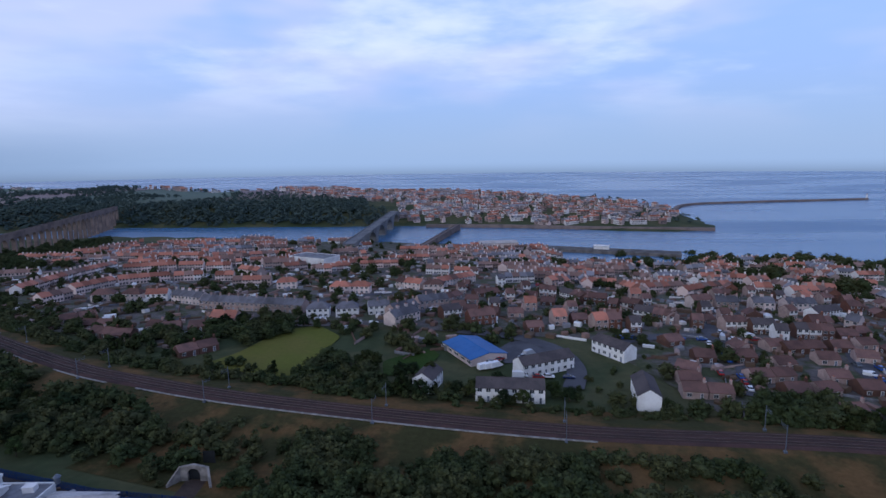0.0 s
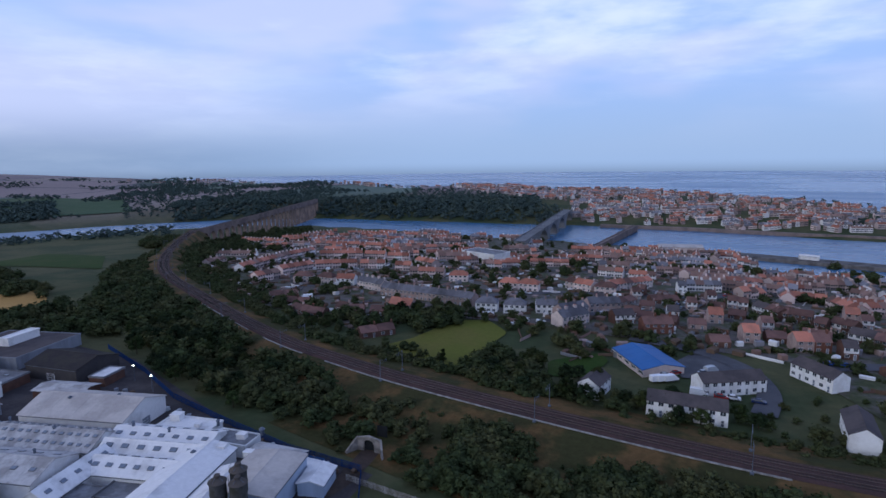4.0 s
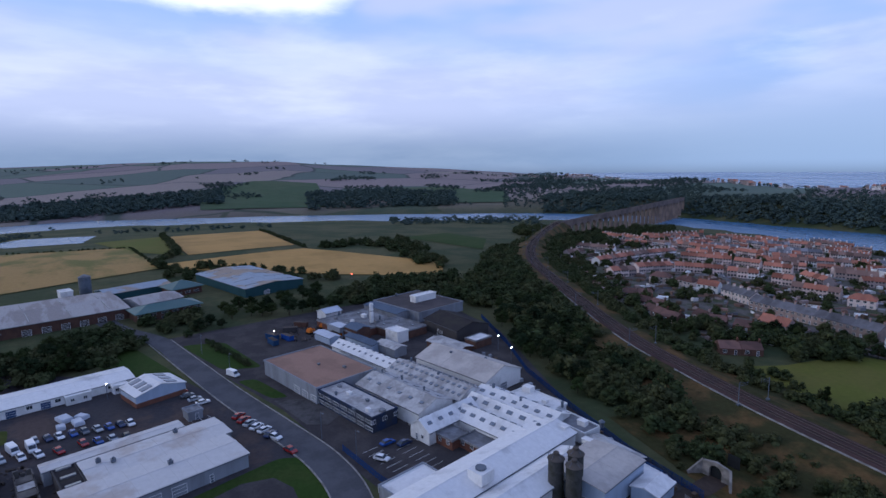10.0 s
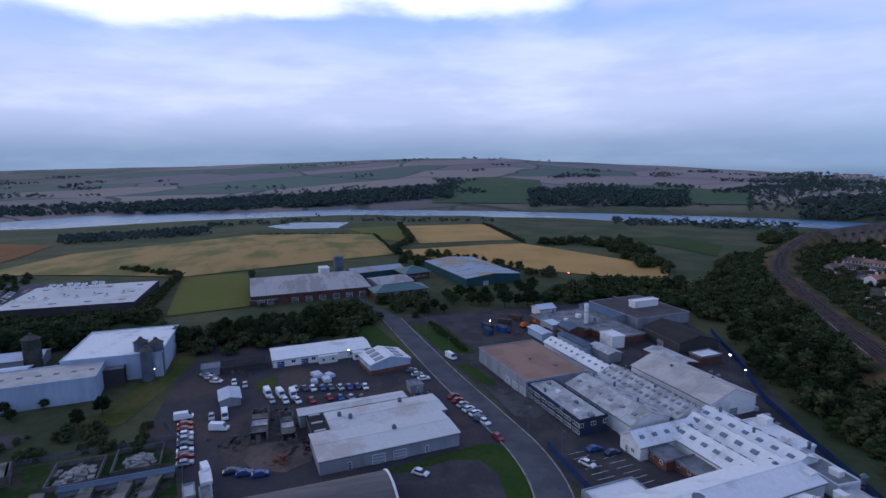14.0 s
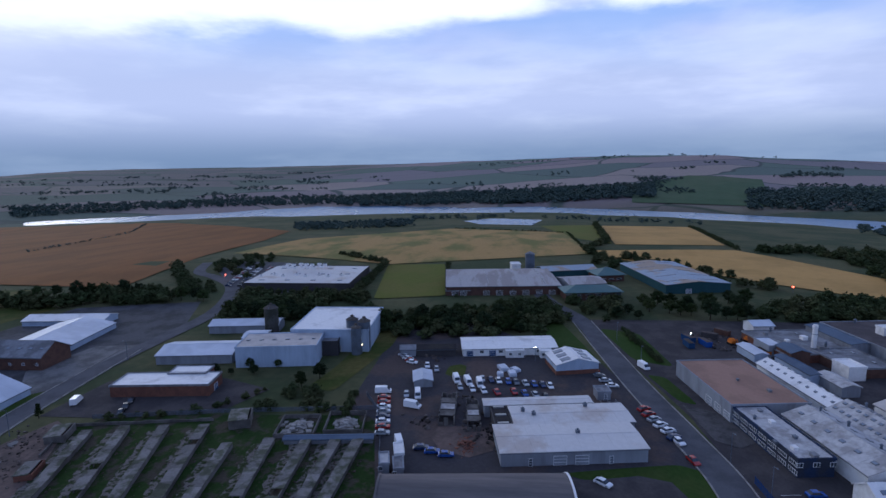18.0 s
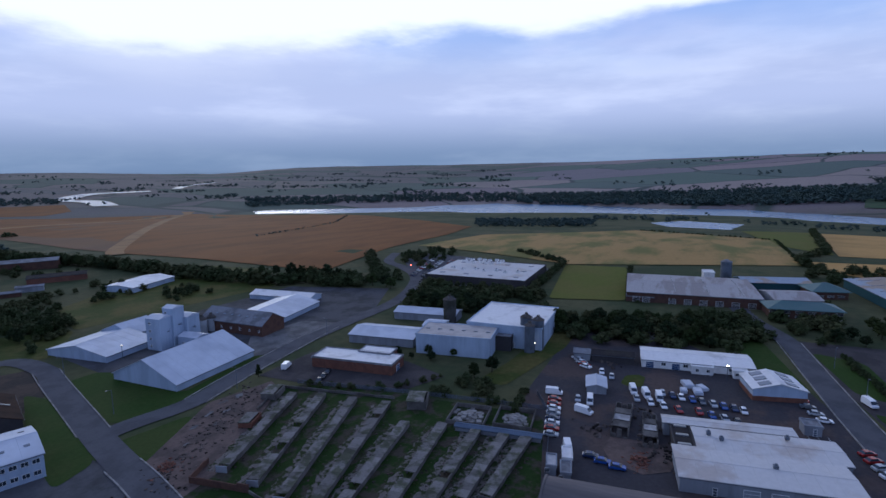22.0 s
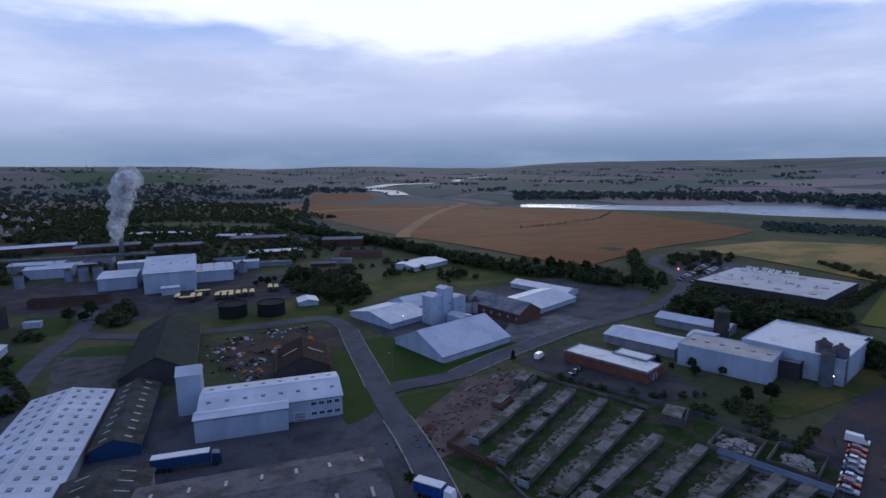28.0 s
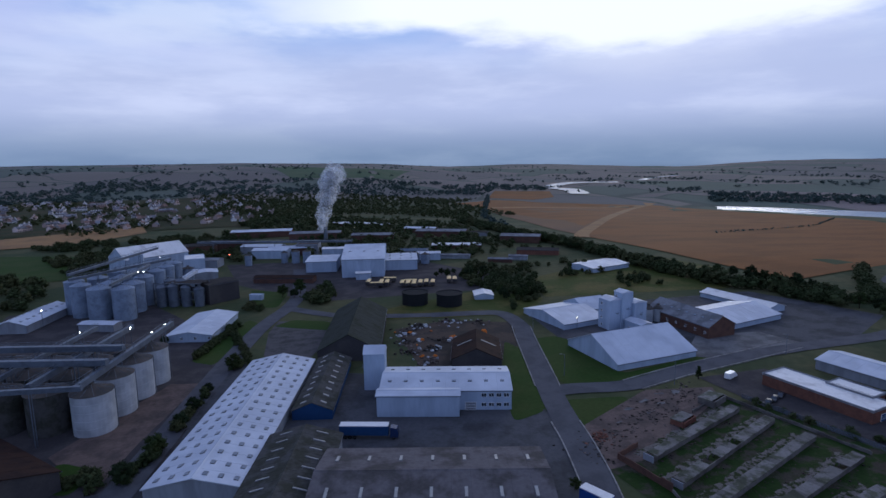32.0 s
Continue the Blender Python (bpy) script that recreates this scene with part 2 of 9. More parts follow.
mat("wall_cream", (0.6, 0.5, 0.465), tint=(0.5, 0.415, 0.39), var=0.15, big=0.3, fine=1.5, rnd=0.25)
mat("wall_stone", (0.34, 0.255, 0.23), tint=(0.26, 0.195, 0.18), var=0.3, big=0.4, fine=2.0, rnd=0.25)
mat("brick", (0.161, 0.0735, 0.0525), tint=(0.126, 0.0595, 0.0455), var=0.3, big=0.4, fine=2.5, rnd=0.15)
mat("brown_brick", (0.1132, 0.06247, 0.0476), tint=(0.08663, 0.05057, 0.04165), var=0.3, big=0.4, fine=2.5, rnd=0.2)
mat("sheet_blue_grey", (0.36, 0.43, 0.54), tint=(0.30, 0.36, 0.46), var=0.12, big=0.2, fine=1.2, rough=0.5, stretch=(1, 1, 0.2))
mat("sheet_grey", (0.255, 0.272, 0.306), tint=(0.204, 0.212, 0.238), var=0.15, big=0.2, fine=1.2, stretch=(1, 1, 0.2))
mat("sheet_dark", (0.054, 0.0504, 0.054), tint=(0.072, 0.066, 0.066), var=0.25)
mat("sheet_blue", (0.02, 0.055, 0.14), tint=(0.025, 0.06, 0.13), var=0.2)
mat("sheet_green", (0.03, 0.075, 0.085), var=0.2)
mat("sleeper", (0.05, 0.042, 0.038), var=0.3)
mat("rough_grass", (0.05175, 0.0667, 0.0161), tint=(0.09775, 0.08625, 0.0276), var=0.45, big=0.05, fine=0.5)
mat("silo_steel", (0.20, 0.245, 0.32), tint=(0.145, 0.18, 0.24), rough=0.5, var=0.2, big=0.3)
mat("barn_roof", (0.0391, 0.0437, 0.0391), tint=(0.02875, 0.0345, 0.0253), var=0.3, big=0.2)
mat("roof_aged", (0.47, 0.455, 0.45), tint=(0.3, 0.285, 0.28), var=0.3, big=0.22, fine=1.0)
mat("steel", (0.12, 0.14, 0.175), tint=(0.09, 0.105, 0.13), metal=0.2, rough=0.45, var=0.2, big=0.3)
mat("bin_white", (0.4, 0.416, 0.448), tint=(0.304, 0.32, 0.344), var=0.2, big=0.25, fine=1.0, rough=0.5)
mat("scrap", (0.096, 0.078, 0.069), tint=(0.042, 0.036, 0.033), var=0.5, rnd=0.8, island=True, fine=1.2)
# black of the tanks, also painted inside the underpass for its darkness
mat("tank_black", (0.022, 0.024, 0.026), var=0.3)
mat("dark_glass", (0.03, 0.04, 0.055), rough=0.12, var=0.1, spec=0.6)
mat("skylight_glass", (0.16, 0.19, 0.24), rough=0.3, var=0.2, spec=0.5)
mat("skylight_pale", (0.40, 0.38, 0.34), rough=0.5, var=0.25, big=0.4)
mat("frame_white", (0.70, 0.70, 0.70), var=0.08)
mat("timber", (0.13, 0.09, 0.065), var=0.35)
mat("door_paint", (0.10, 0.12, 0.16), var=0.2, rnd=0.5)
mat("bark", (0.055, 0.042, 0.03), var=0.4, fine=4.0)
mat("leaf", (0.025, 0.038, 0.013), tint=(0.037, 0.045, 0.016), var=0.6, big=0.1, fine=1.4, rnd=0.35, rough=0.85, bump=1.0)
mat("leaf_dark", (0.01634, 0.02673, 0.01188), tint=(0.02376, 0.03416, 0.01485), var=0.5, big=0.1, fine=1.4, rnd=0.3, bump=1.0)
mat("wood_leaf", (0.038, 0.051, 0.021), tint=(0.06, 0.064, 0.028), var=0.5, big=0.045, fine=0.5, rnd=0.3, rough=0.85, island=True)
mat("river_shine", (0.10, 0.14, 0.20), rough=0.5, var=0.1, big=0.01, fine=0.1, spec=0.5)
# far foliage: distance haze is put into this paler, bluer green
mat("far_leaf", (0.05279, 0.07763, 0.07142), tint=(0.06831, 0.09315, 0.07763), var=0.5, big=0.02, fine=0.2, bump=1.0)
mat("tyre", (0.02, 0.02, 0.02), var=0.2)
for key, col in {"white": (0.75, 0.75, 0.77), "silver": (0.38, 0.40, 0.43), "blue": (0.02, 0.07, 0.28), "red": (0.30, 0.02, 0.02), "black": (0.02, 0.02, 0.024), "grey": (0.11, 0.12, 0.135), "navy": (0.015, 0.03, 0.09)}.items():
    mat("car_" + key, col, rough=0.25, var=0.05, spec=0.6)
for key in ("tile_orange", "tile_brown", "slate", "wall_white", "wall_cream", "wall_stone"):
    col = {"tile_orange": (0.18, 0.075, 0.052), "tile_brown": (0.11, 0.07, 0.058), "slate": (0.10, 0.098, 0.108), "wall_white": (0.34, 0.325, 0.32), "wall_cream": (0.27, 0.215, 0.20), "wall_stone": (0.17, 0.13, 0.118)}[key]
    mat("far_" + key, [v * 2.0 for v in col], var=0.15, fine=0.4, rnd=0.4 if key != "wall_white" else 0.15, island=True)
mat("paint_line", (0.62, 0.62, 0.60), var=0.25, fine=2.5)
mat("fence_blue", (0.02, 0.048, 0.14), var=0.2)
# yellow covers, with the glow of yard lamps put into the colour
mat("yellow_sheet", (0.85, 0.62, 0.3), var=0.15)
mat("digger_orange", (0.55, 0.16, 0.03), var=0.2)
mat("slab", (0.1674, 0.156, 0.1487), tint=(0.0728, 0.07644, 0.0546), var=0.4, big=0.25, fine=1.4, rnd=0.25, cut=(0.44, 0.6))
mat("bin_roof", (0.10, 0.085, 0.075), tint=(0.065, 0.06, 0.057), var=0.3, big=0.3, fine=1.2)
mat("broken_floor", (0.150, 0.132, 0.122), tint=(0.030, 0.042, 0.016), var=0.5, big=0.55, fine=1.8, cut=(0.45, 0.56), bump=0.5)
mat("ruin_grass", (0.021, 0.042, 0.010), tint=(0.058, 0.049, 0.038), var=0.5, big=0.18, fine=1.0, cut=(0.47, 0.6))
lamp_mat("lamp_white", (1.0, 0.96, 0.88), 14.0)
lamp_mat("lamp_warm", (1.0, 0.78, 0.5), 8.0)
lamp_mat("lamp_red", (1.0, 0.12, 0.06), 8.0)


def water_mat():
    m = bpy.data.materials.new("water")
    m.use_nodes = True
    m.node_tree.nodes.clear()
    N = Nodes(m.node_tree)
    p = N.add("ShaderNodeNewGeometry").outputs["Position"]
    a = N.noise(p, 0.08, 4.0, 0.6)
    b = N.noise(N.vec("MULTIPLY", p, (0.3, 1.0, 1.0)), 0.006, 3.0)
    s = N.add("ShaderNodeBsdfPrincipled", Base_Color=N.mix(b, (0.05, 0.135, 0.25), (0.06, 0.16, 0.29)), Roughness=N.step(b, 0.4, 0.65, 0.22, 0.36))
    s.inputs["IOR"].default_value = 1.33
    m.node_tree.links.new(N.add("ShaderNodeBump", Strength=0.7, Distance=2.0, Height=a).outputs[0], s.inputs["Normal"])
    N.add("ShaderNodeOutputMaterial", Surface=s.outputs[0])
    MATS["water"] = m


water_mat()


def land_mat():
    """Scrubby grass near by; a patchwork of fields farther out, with haze in its colours."""
    m = bpy.data.materials.new("land")
    m.use_nodes = True
    m.node_tree.nodes.clear()
    N = Nodes(m.node_tree)
    p = N.add("ShaderNodeNewGeometry").outputs["Position"]
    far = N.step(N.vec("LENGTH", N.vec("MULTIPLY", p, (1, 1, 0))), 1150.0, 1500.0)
    v, hedge = N.t.nodes.new("ShaderNodeTexVoronoi"), N.t.nodes.new("ShaderNodeTexVoronoi")
    hedge.feature = "DISTANCE_TO_EDGE"
    q = N.vec("MULTIPLY", N.vec("ADD", p, N.vec("MULTIPLY", N.add("ShaderNodeTexNoise", Vector=p, Scale=0.004).outputs["Color"], (120.0, 120.0, 0.0))), (1.0, 0.6, 0.0))
    for node in (v, hedge):
        node.inputs["Scale"].default_value = 0.0036
        N.t.links.new(q, node.inputs["Vector"])
    pick = N.add("ShaderNodeSeparateColor", Color=v.outputs["Color"]).outputs[0]
    ramp = N.t.nodes.new("ShaderNodeValToRGB")
    N.t.links.new(pick, ramp.inputs[0])
    ramp.color_ramp.interpolation = "CONSTANT"
    # field and hedge tones are paled and cooled to hold the distant haze
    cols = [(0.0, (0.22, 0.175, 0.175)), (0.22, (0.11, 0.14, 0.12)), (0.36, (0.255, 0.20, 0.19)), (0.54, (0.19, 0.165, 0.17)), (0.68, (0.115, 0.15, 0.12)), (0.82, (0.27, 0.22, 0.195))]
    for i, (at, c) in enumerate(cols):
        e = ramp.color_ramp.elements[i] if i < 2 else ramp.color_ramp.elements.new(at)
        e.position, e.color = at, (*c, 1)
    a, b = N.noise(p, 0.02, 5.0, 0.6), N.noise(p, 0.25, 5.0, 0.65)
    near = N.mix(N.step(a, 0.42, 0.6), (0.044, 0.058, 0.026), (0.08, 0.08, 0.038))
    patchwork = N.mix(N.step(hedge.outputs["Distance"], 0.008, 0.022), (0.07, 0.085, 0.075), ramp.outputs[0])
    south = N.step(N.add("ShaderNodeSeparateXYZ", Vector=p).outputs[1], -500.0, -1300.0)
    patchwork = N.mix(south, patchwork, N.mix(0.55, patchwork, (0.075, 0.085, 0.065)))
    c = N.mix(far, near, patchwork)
    k = N.math("MULTIPLY_ADD", N.math("SUBTRACT", b, 0.5), 0.9, 1.0)
    c = N.mix(1.0, c, N.add("ShaderNodeCombineXYZ", X=k, Y=k, Z=k).outputs[0], "MULTIPLY")
    s = N.add("ShaderNodeBsdfPrincipled", Base_Color=c, Roughness=0.95)
    s.inputs["Specular IOR Level"].default_value = 0.1
    N.add("ShaderNodeOutputMaterial", Surface=s.outputs[0])
    MATS["land"] = m


land_mat()


def steam_mat():
    m = bpy.data.materials.new("steam")
    m.use_nodes = True
    m.node_tree.nodes.clear()
    N = Nodes(m.node_tree)
    d = N.add("ShaderNodeBsdfDiffuse", Color=(0.95, 0.96, 0.98, 1))
    t = N.add("ShaderNodeBsdfTransparent")
    n = N.noise(N.add("ShaderNodeNewGeometry").outputs["Position"], 0.16, 3.0)
    d = N.add("ShaderNodeMixShader", i0=0.5, i1=d.outputs[0], i2=N.add("ShaderNodeBsdfTranslucent", Color=(0.95, 0.96, 0.98, 1)).outputs[0])
    N.add("ShaderNodeOutputMaterial", Surface=N.add("ShaderNodeMixShader", i0=N.step(n, 0.3, 0.7, 0.08, 0.34), i1=t.outputs[0], i2=d.outputs[0]).outputs[0])
    MATS["steam"] = m


steam_mat()

# ---- building blocks ----
class Mesh:
    """Gathers corners and faces for one mesh."""

    def __init__(self):
        self.v, self.f, self.k = [], [], []

    def add(self, verts, faces, slot=0):
        n = len(self.v)
        self.v += [tuple(p) for p in verts]
        self.f += [tuple(i + n for i in q) for q in faces]
        self.k += [slot] * len(faces)
        return self

    def box(self, x0, x1, y0, y1, z0, z1, slot=0):
        v = [(x, y, z) for z in (z0, z1) for y in (y0, y1) for x in (x0, x1)]
        return self.add(v, [(0, 2, 3, 1), (4, 5, 7, 6), (0, 1, 5, 4), (1, 3, 7, 5), (3, 2, 6, 7), (2, 0, 4, 6)], slot)

    def prism(self, section, along, a, b, slot=0):
        """A closed outline of (across, up) pushed from a to b along x or y."""
        n = len(section)
        if along == "x":
            v = [(a, p, q) for p, q in section] + [(b, p, q) for p, q in section]
        else:
            v = [(p, a, q) for p, q in section] + [(p, b, q) for p, q in section]
        f = [tuple(range(n))[::-1], tuple(range(n, 2 * n))]
        f += [(i, (i + 1) % n, (i + 1) % n + n, i + n) for i in range(n)]
        return self.add(v, f, slot)

    def tube(self, r0, r1, z0, z1, n=12, x=0, y=0, slot=0):
        v = [(x + r * math.cos(2 * math.pi * i / n), y + r * math.sin(2 * math.pi * i / n), z) for r, z in ((r0, z0), (r1, z1)) for i in range(n)]
        f = [(i, (i + 1) % n, (i + 1) % n + n, i + n) for i in range(n)] + [tuple(range(n))[::-1], tuple(range(n, 2 * n))]
        return self.add(v, f, slot)

    def limb(self, p, q, r0, r1, n=5, slot=0):
        p, q = Vector(p), Vector(q)
        turn = (q - p).to_track_quat("Z", "Y").to_matrix()
        v = [o + turn @ Vector((r * math.cos(2 * math.pi * i / n), r * math.sin(2 * math.pi * i / n), 0)) for o, r in ((p, r0), (q, r1)) for i in range(n)]
        f = [(i, (i + 1) % n, (i + 1) % n + n, i + n) for i in range(n)] + [tuple(range(n, 2 * n))]
        return self.add(v, f, slot)

    def data(self, name, *mats):
        d = bpy.data.meshes.new(name)
        d.from_pydata(self.v, [], self.f)
        for m in mats:
            d.materials.append(MATS[m])
        if any(self.k):
            d.polygons.foreach_set("material_index", self.k)
        d.update()
        return d


def part(name, mesh, mats, parent, label="", m=None):
    """One mesh object under a thing, a part or nothing."""
    d = mesh if isinstance(mesh, bpy.types.Mesh) else mesh.data(name, *([mats] if isinstance(mats, str) else mats))
    ob = new(name, d)
    ob.parent = parent
    if m is not None:
        ob.matrix_basis = m
    return tagged(ob, label) if label else ob


def thing(name, m, label, category, group=""):
    ob = new(name)
    ob.matrix_basis = m
    ob.empty_display_size = 0.5
    return tagged(ob, label, category, group)


def rounded(points, closed=False, n=6):
    """A smooth line through points."""
    P = [Vector(p) for p in points]
    out = []
    for i in range(len(P) - 1):
        a, b, c, d = P[max(i - 1, 0)], P[i], P[i + 1], P[min(i + 2, len(P) - 1)]
        for k in range(n):
            u = k / n
            out.append(0.5 * (2 * b + (c - a) * u + (2 * a - 5 * b + 4 * c - d) * u * u + (3 * b - a - 3 * c + d) * u ** 3))
    return out + [P[-1]]


def inside(x, y, poly):
    hit = False
    for (x0, y0), (x1, y1) in zip(poly, poly[1:] + poly[:1]):
        if (y0 > y) != (y1 > y) and x < x0 + (y - y0) / (y1 - y0) * (x1 - x0):
            hit = not hit
    return hit


def patch(name, outline, m, lift, label, kind="structure", step=25.0):
    """A sheet laid over the ground within an outline; grass and crops have rounded corners."""
    if m in ("grass", "meadow", "rough_grass", "water", "ruin_grass") and len(outline) > 3:
        q = [Vector((x, y, 0)) for x, y in outline]
        soft = []
        for i, b in enumerate(q):
            a, c = q[i - 1], q[(i + 1) % len(q)]
            p0, p1 = b.lerp(a, min(0.22, 4.0 / max((b - a).length, 0.1))), b.lerp(c, min(0.22, 4.0 / max((b - c).length, 0.1)))
            for u in (0.0, 0.33, 0.67, 1.0):
                soft.append(p0.lerp(b, u).lerp(b.lerp(p1, u), u))
        outline = [(p.x, p.y) for p in soft]
    bm = bmesh.new()
    bm.faces.new([bm.verts.new((x, y, 0)) for x, y in outline])
    xs, ys = [p[0] for p in outline], [p[1] for p in outline]
    for axis, lo, hi in ((0, min(xs), max(xs)), (1, min(ys), max(ys))):
        s = max(step, (hi - lo) / 60)
        k = math.floor(lo / s) + 1
        while k * s < hi:
            co, no = [0, 0, 0], [0, 0, 0]
            co[axis], no[axis] = k * s, 1
            bmesh.ops.bisect_plane(bm, geom=bm.verts[:] + bm.edges[:] + bm.faces[:], plane_co=co, plane_no=no)
            k += 1
    bmesh.ops.recalc_face_normals(bm, faces=bm.faces[:])
    for v in bm.verts:
        v.co.z = land(v.co.x, v.co.y) + lift
    for f in bm.faces:
        if f.normal.z < 0:
            f.normal_flip()
    d = bpy.data.meshes.new(name)
    bm.to_mesh(d)
    bm.free()
    d.materials.append(MATS[m])
    ob = new(name, d)
    return tagged(ob, label, "ground", kind=kind)


def ribbon(name, line, width, m, lift, label, category="road", z=None, thick=0.0):
    """A strip of ground along a smooth line."""
    g = Mesh()
    pts = rounded([(x, y, 0) for x, y in line])
    rows = []
    for i, p in enumerate(pts):
        t = (pts[min(i + 1, len(pts) - 1)] - pts[max(i - 1, 0)]).normalized()
        s = Vector((-t.y, t.x, 0)) * width / 2
        row = []
        for q in (p - s, p + s):
            row.append((q.x, q.y, (land(q.x, q.y) if z is None else z) + lift))
        rows.append(row)
    v = [q for r in rows for q in r]
    g.add(v, [(2 * i, 2 * i + 1, 2 * i + 3, 2 * i + 2)[::-1] for i in range(len(rows) - 1)])
    return tagged(part(name, g, m, None), label, category, kind="structure")

# ---- the lie of the land ----
# azimuth, then radius and height along the land: edge of the level estate, near bank, far bank, bed, slope, crest, end
LAND = [
    (-60, 250, 720, 4000, -45, 4100, -45, 4200, -45, 4950, -45),
    (-33, 250, 704, 4000, -45, 4100, -45, 4200, -45, 4950, -45),
    (-28, 250, 680, 4000, -45, 4100, -45, 4200, -45, 4950, -45),
    (-27, 250, 672, 925, -45, 960, -45, 1000, -45, 1100, -45),
    (-26, 250, 672, 925, -45, 950, -36, 1000, -34, 1040, -45),
    (-23, 250, 622, 900, -45, 990, -31, 1120, -24, 1180, -45),
    (-18, 250, 616, 890, -45, 1000, -26, 1290, -12, 1350, -45),
    (-12.5, 250, 632, 905, -45, 1040, -23, 1320, -8, 1390, -45),
]
LAND += [
    (-10, 250, 726, 915, -45, 1050, -22, 1330, -6, 1400, -45),
    (0, 250, 765, 940, -45, 1080, -15, 1400, -2, 1500, -45),
    (12, 250, 811, 975, -45, 1080, -14, 1520, 2, 1650, -45),
    (22, 260, 917, 1045, -45, 1130, -12, 1600, 5, 1750, -45),
    (31, 280, 1028, 1150, -45, 1230, -8, 1850, 12, 2000, -45),
    (37, 300, 1080, 1180, -45, 1260, -8, 2050, 16, 2250, -45),
    (44, 350, 1105, 1195, -45, 1300, -20, 2400, 18, 2600, -45),
    (50, 400, 1105, 1195, -45, 1320, -22, 2600, 20, 4000, -10),
]
LAND += [
    (56, 450, 1086, 1192, -45, 1350, -20, 2700, 42, 4900, 25),
    (70, 500, 1149, 1247, -45, 1400, -15, 2600, 85, 4900, 60),
    (79, 500, 1190, 1300, -45, 1450, -15, 2700, 94, 4900, 60),
    (87, 500, 1250, 1369, -45, 1550, -20, 3000, 88, 4900, 62),
    (95, 500, 1240, 1350, -45, 1600, -20, 3300, 78, 4900, 62),
    (102, 480, 1262, 1431, -45, 1700, -20, 3600, 58, 4900, 62),
    (110, 480, 1250, 1490, -45, 1750, -22, 3600, 20, 4900, 55),
    (119, 480, 1295, 1400, -45, 1700, -25, 3000, 0, 4900, 52),
]
LAND += [
    (130, 480, 1330, 1420, -45, 1700, -25, 3000, -5, 4900, 48),
    (138, 480, 1400, 1450, -34, 1750, -28, 3000, -10, 4900, 5),
    (150, 480, 1400, 1500, -30, 1800, -28, 3000, -8, 4900, 40),
    (160, 600, 1400, 1500, -25, 1800, -20, 3000, 10, 4900, 28),
    (168, 700, 1400, 1500, -15, 1800, -8, 2500, 40, 4900, 62),
    (180, 700, 1400, 1500, -8, 1800, 0, 2600, 50, 4900, 80),
    (230, 700, 1400, 1500, -8, 1800, 0, 2600, 50, 4900, 80),
]
LAND_T = np.array(LAND, float)


def land(x, y):
    """Height of the ground at a place."""
    r = math.hypot(x, y)
    a = math.degrees(math.atan2(-x, y))
    if a < -95:
        a += 360
    k = [np.interp(a, LAND_T[:, 0], LAND_T[:, i]) for i in range(1, 11)]
    r0, rs, rf, zb, ra, za, rc, zc, re, ze = k
    bank = max(zb, -35.5)
    rr = (0, r0, rs - 25, rs + 12, rf - 12, rf + 25, ra, rc, re, 6000)
    zz = (0, 0, bank, zb, zb, bank if za > bank else zb, za, zc, ze, ze)
    z = float(np.interp(r, rr, zz))
    if r0 < r < rs - 25:                      # round the brow and the foot of the slope
        u = (r - r0) / (rs - 25 - r0)
        z = bank * (0.75 * u + 0.25 * u * u * (3 - 2 * u))
    if r > 350:
        z += noise.noise((x * 0.004, y * 0.004, 0.3)) * min(6.0, (r - 350) * 0.006) * (1 if z > -30 else 0.1)
    return z

# ---- ground and water ----
def build_ground():
    rings, r = [0.0], 8.0
    while r < 4930:
        rings.append(r)
        r = r * 1.045 + 1.0
    rings.append(4930.0)
    az = [-95 + i for i in range(360)]
    g = Mesh()
    v = []
    for r in rings:
        for a in az:
            x, y = -r * math.sin(radians(a)), r * math.cos(radians(a))
            v.append((x, y, land(x, y)))
    n = len(az)
    f = [(i * n + j, i * n + (j + 1) % n, (i + 1) * n + (j + 1) % n, (i + 1) * n + j)[::-1] for i in range(len(rings) - 1) for j in range(n)]
    g.add(v, f)
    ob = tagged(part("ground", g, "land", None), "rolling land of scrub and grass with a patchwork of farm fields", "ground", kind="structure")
    for p in ob.data.polygons:
        p.use_smooth = True


build_ground()
sea = Mesh()
sea.tube(4940, 4940, -38.02, -38, 96)
tagged(part("water", sea, "water", None), "calm blue-grey tidal river and open sea", "water", kind="structure")

# ---- fields, yards, roads ----
patch("brown_field", [(-884, -1055), (-927, -594), (-700, -290), (-560, -262), (-430, -255), (-308, -240), (-311, -330), (-318, -478), (-376, -549), (-714, -913)], "stubble", 0.5, "ripe reddish-brown arable field", step=60)
patch("side_arable", [(-322, -490), (-374, -560), (-708, -922), (-850, -1040), (-425, -980), (-380, -800), (-330, -560)], "dry_field", 0.5, "grey-brown arable field beside a track", step=60)
patch("upper_field", [(-390, -585), (-420, -850), (-432, -1176), (-590, -1315), (-680, -1215), (-850, -1065), (-712, -925)], "stubble", 0.6, "pale brown upper field behind a track", step=60)
patch("upper_field", [(-621, -1398), (-759, -1660), (-903, -1554), (-810, -1370), (-705, -1295)], "stubble", 0.7, "far brown field above the hedge", step=80)
patch("field_track", [(-416, -956), (-425, -984), (-860, -1046), (-912, -1120), (-925, -1090), (-850, -1022)], "headland", 0.9, "straw-coloured strip between two fields", step=60)
ribbon("field_path", [(-308, -466), (-376, -552), (-714, -918), (-884, -1058)], 15, "headland", 0.9, "straw-coloured headland track between two fields")
patch("barley_field", [(-444, -237), (-575, -223), (-697, -73), (-627, 59), (-447, 64), (-396, -88), (-421, -154)], "barley", 0.5, "barley field of gold and green streaks", step=40)
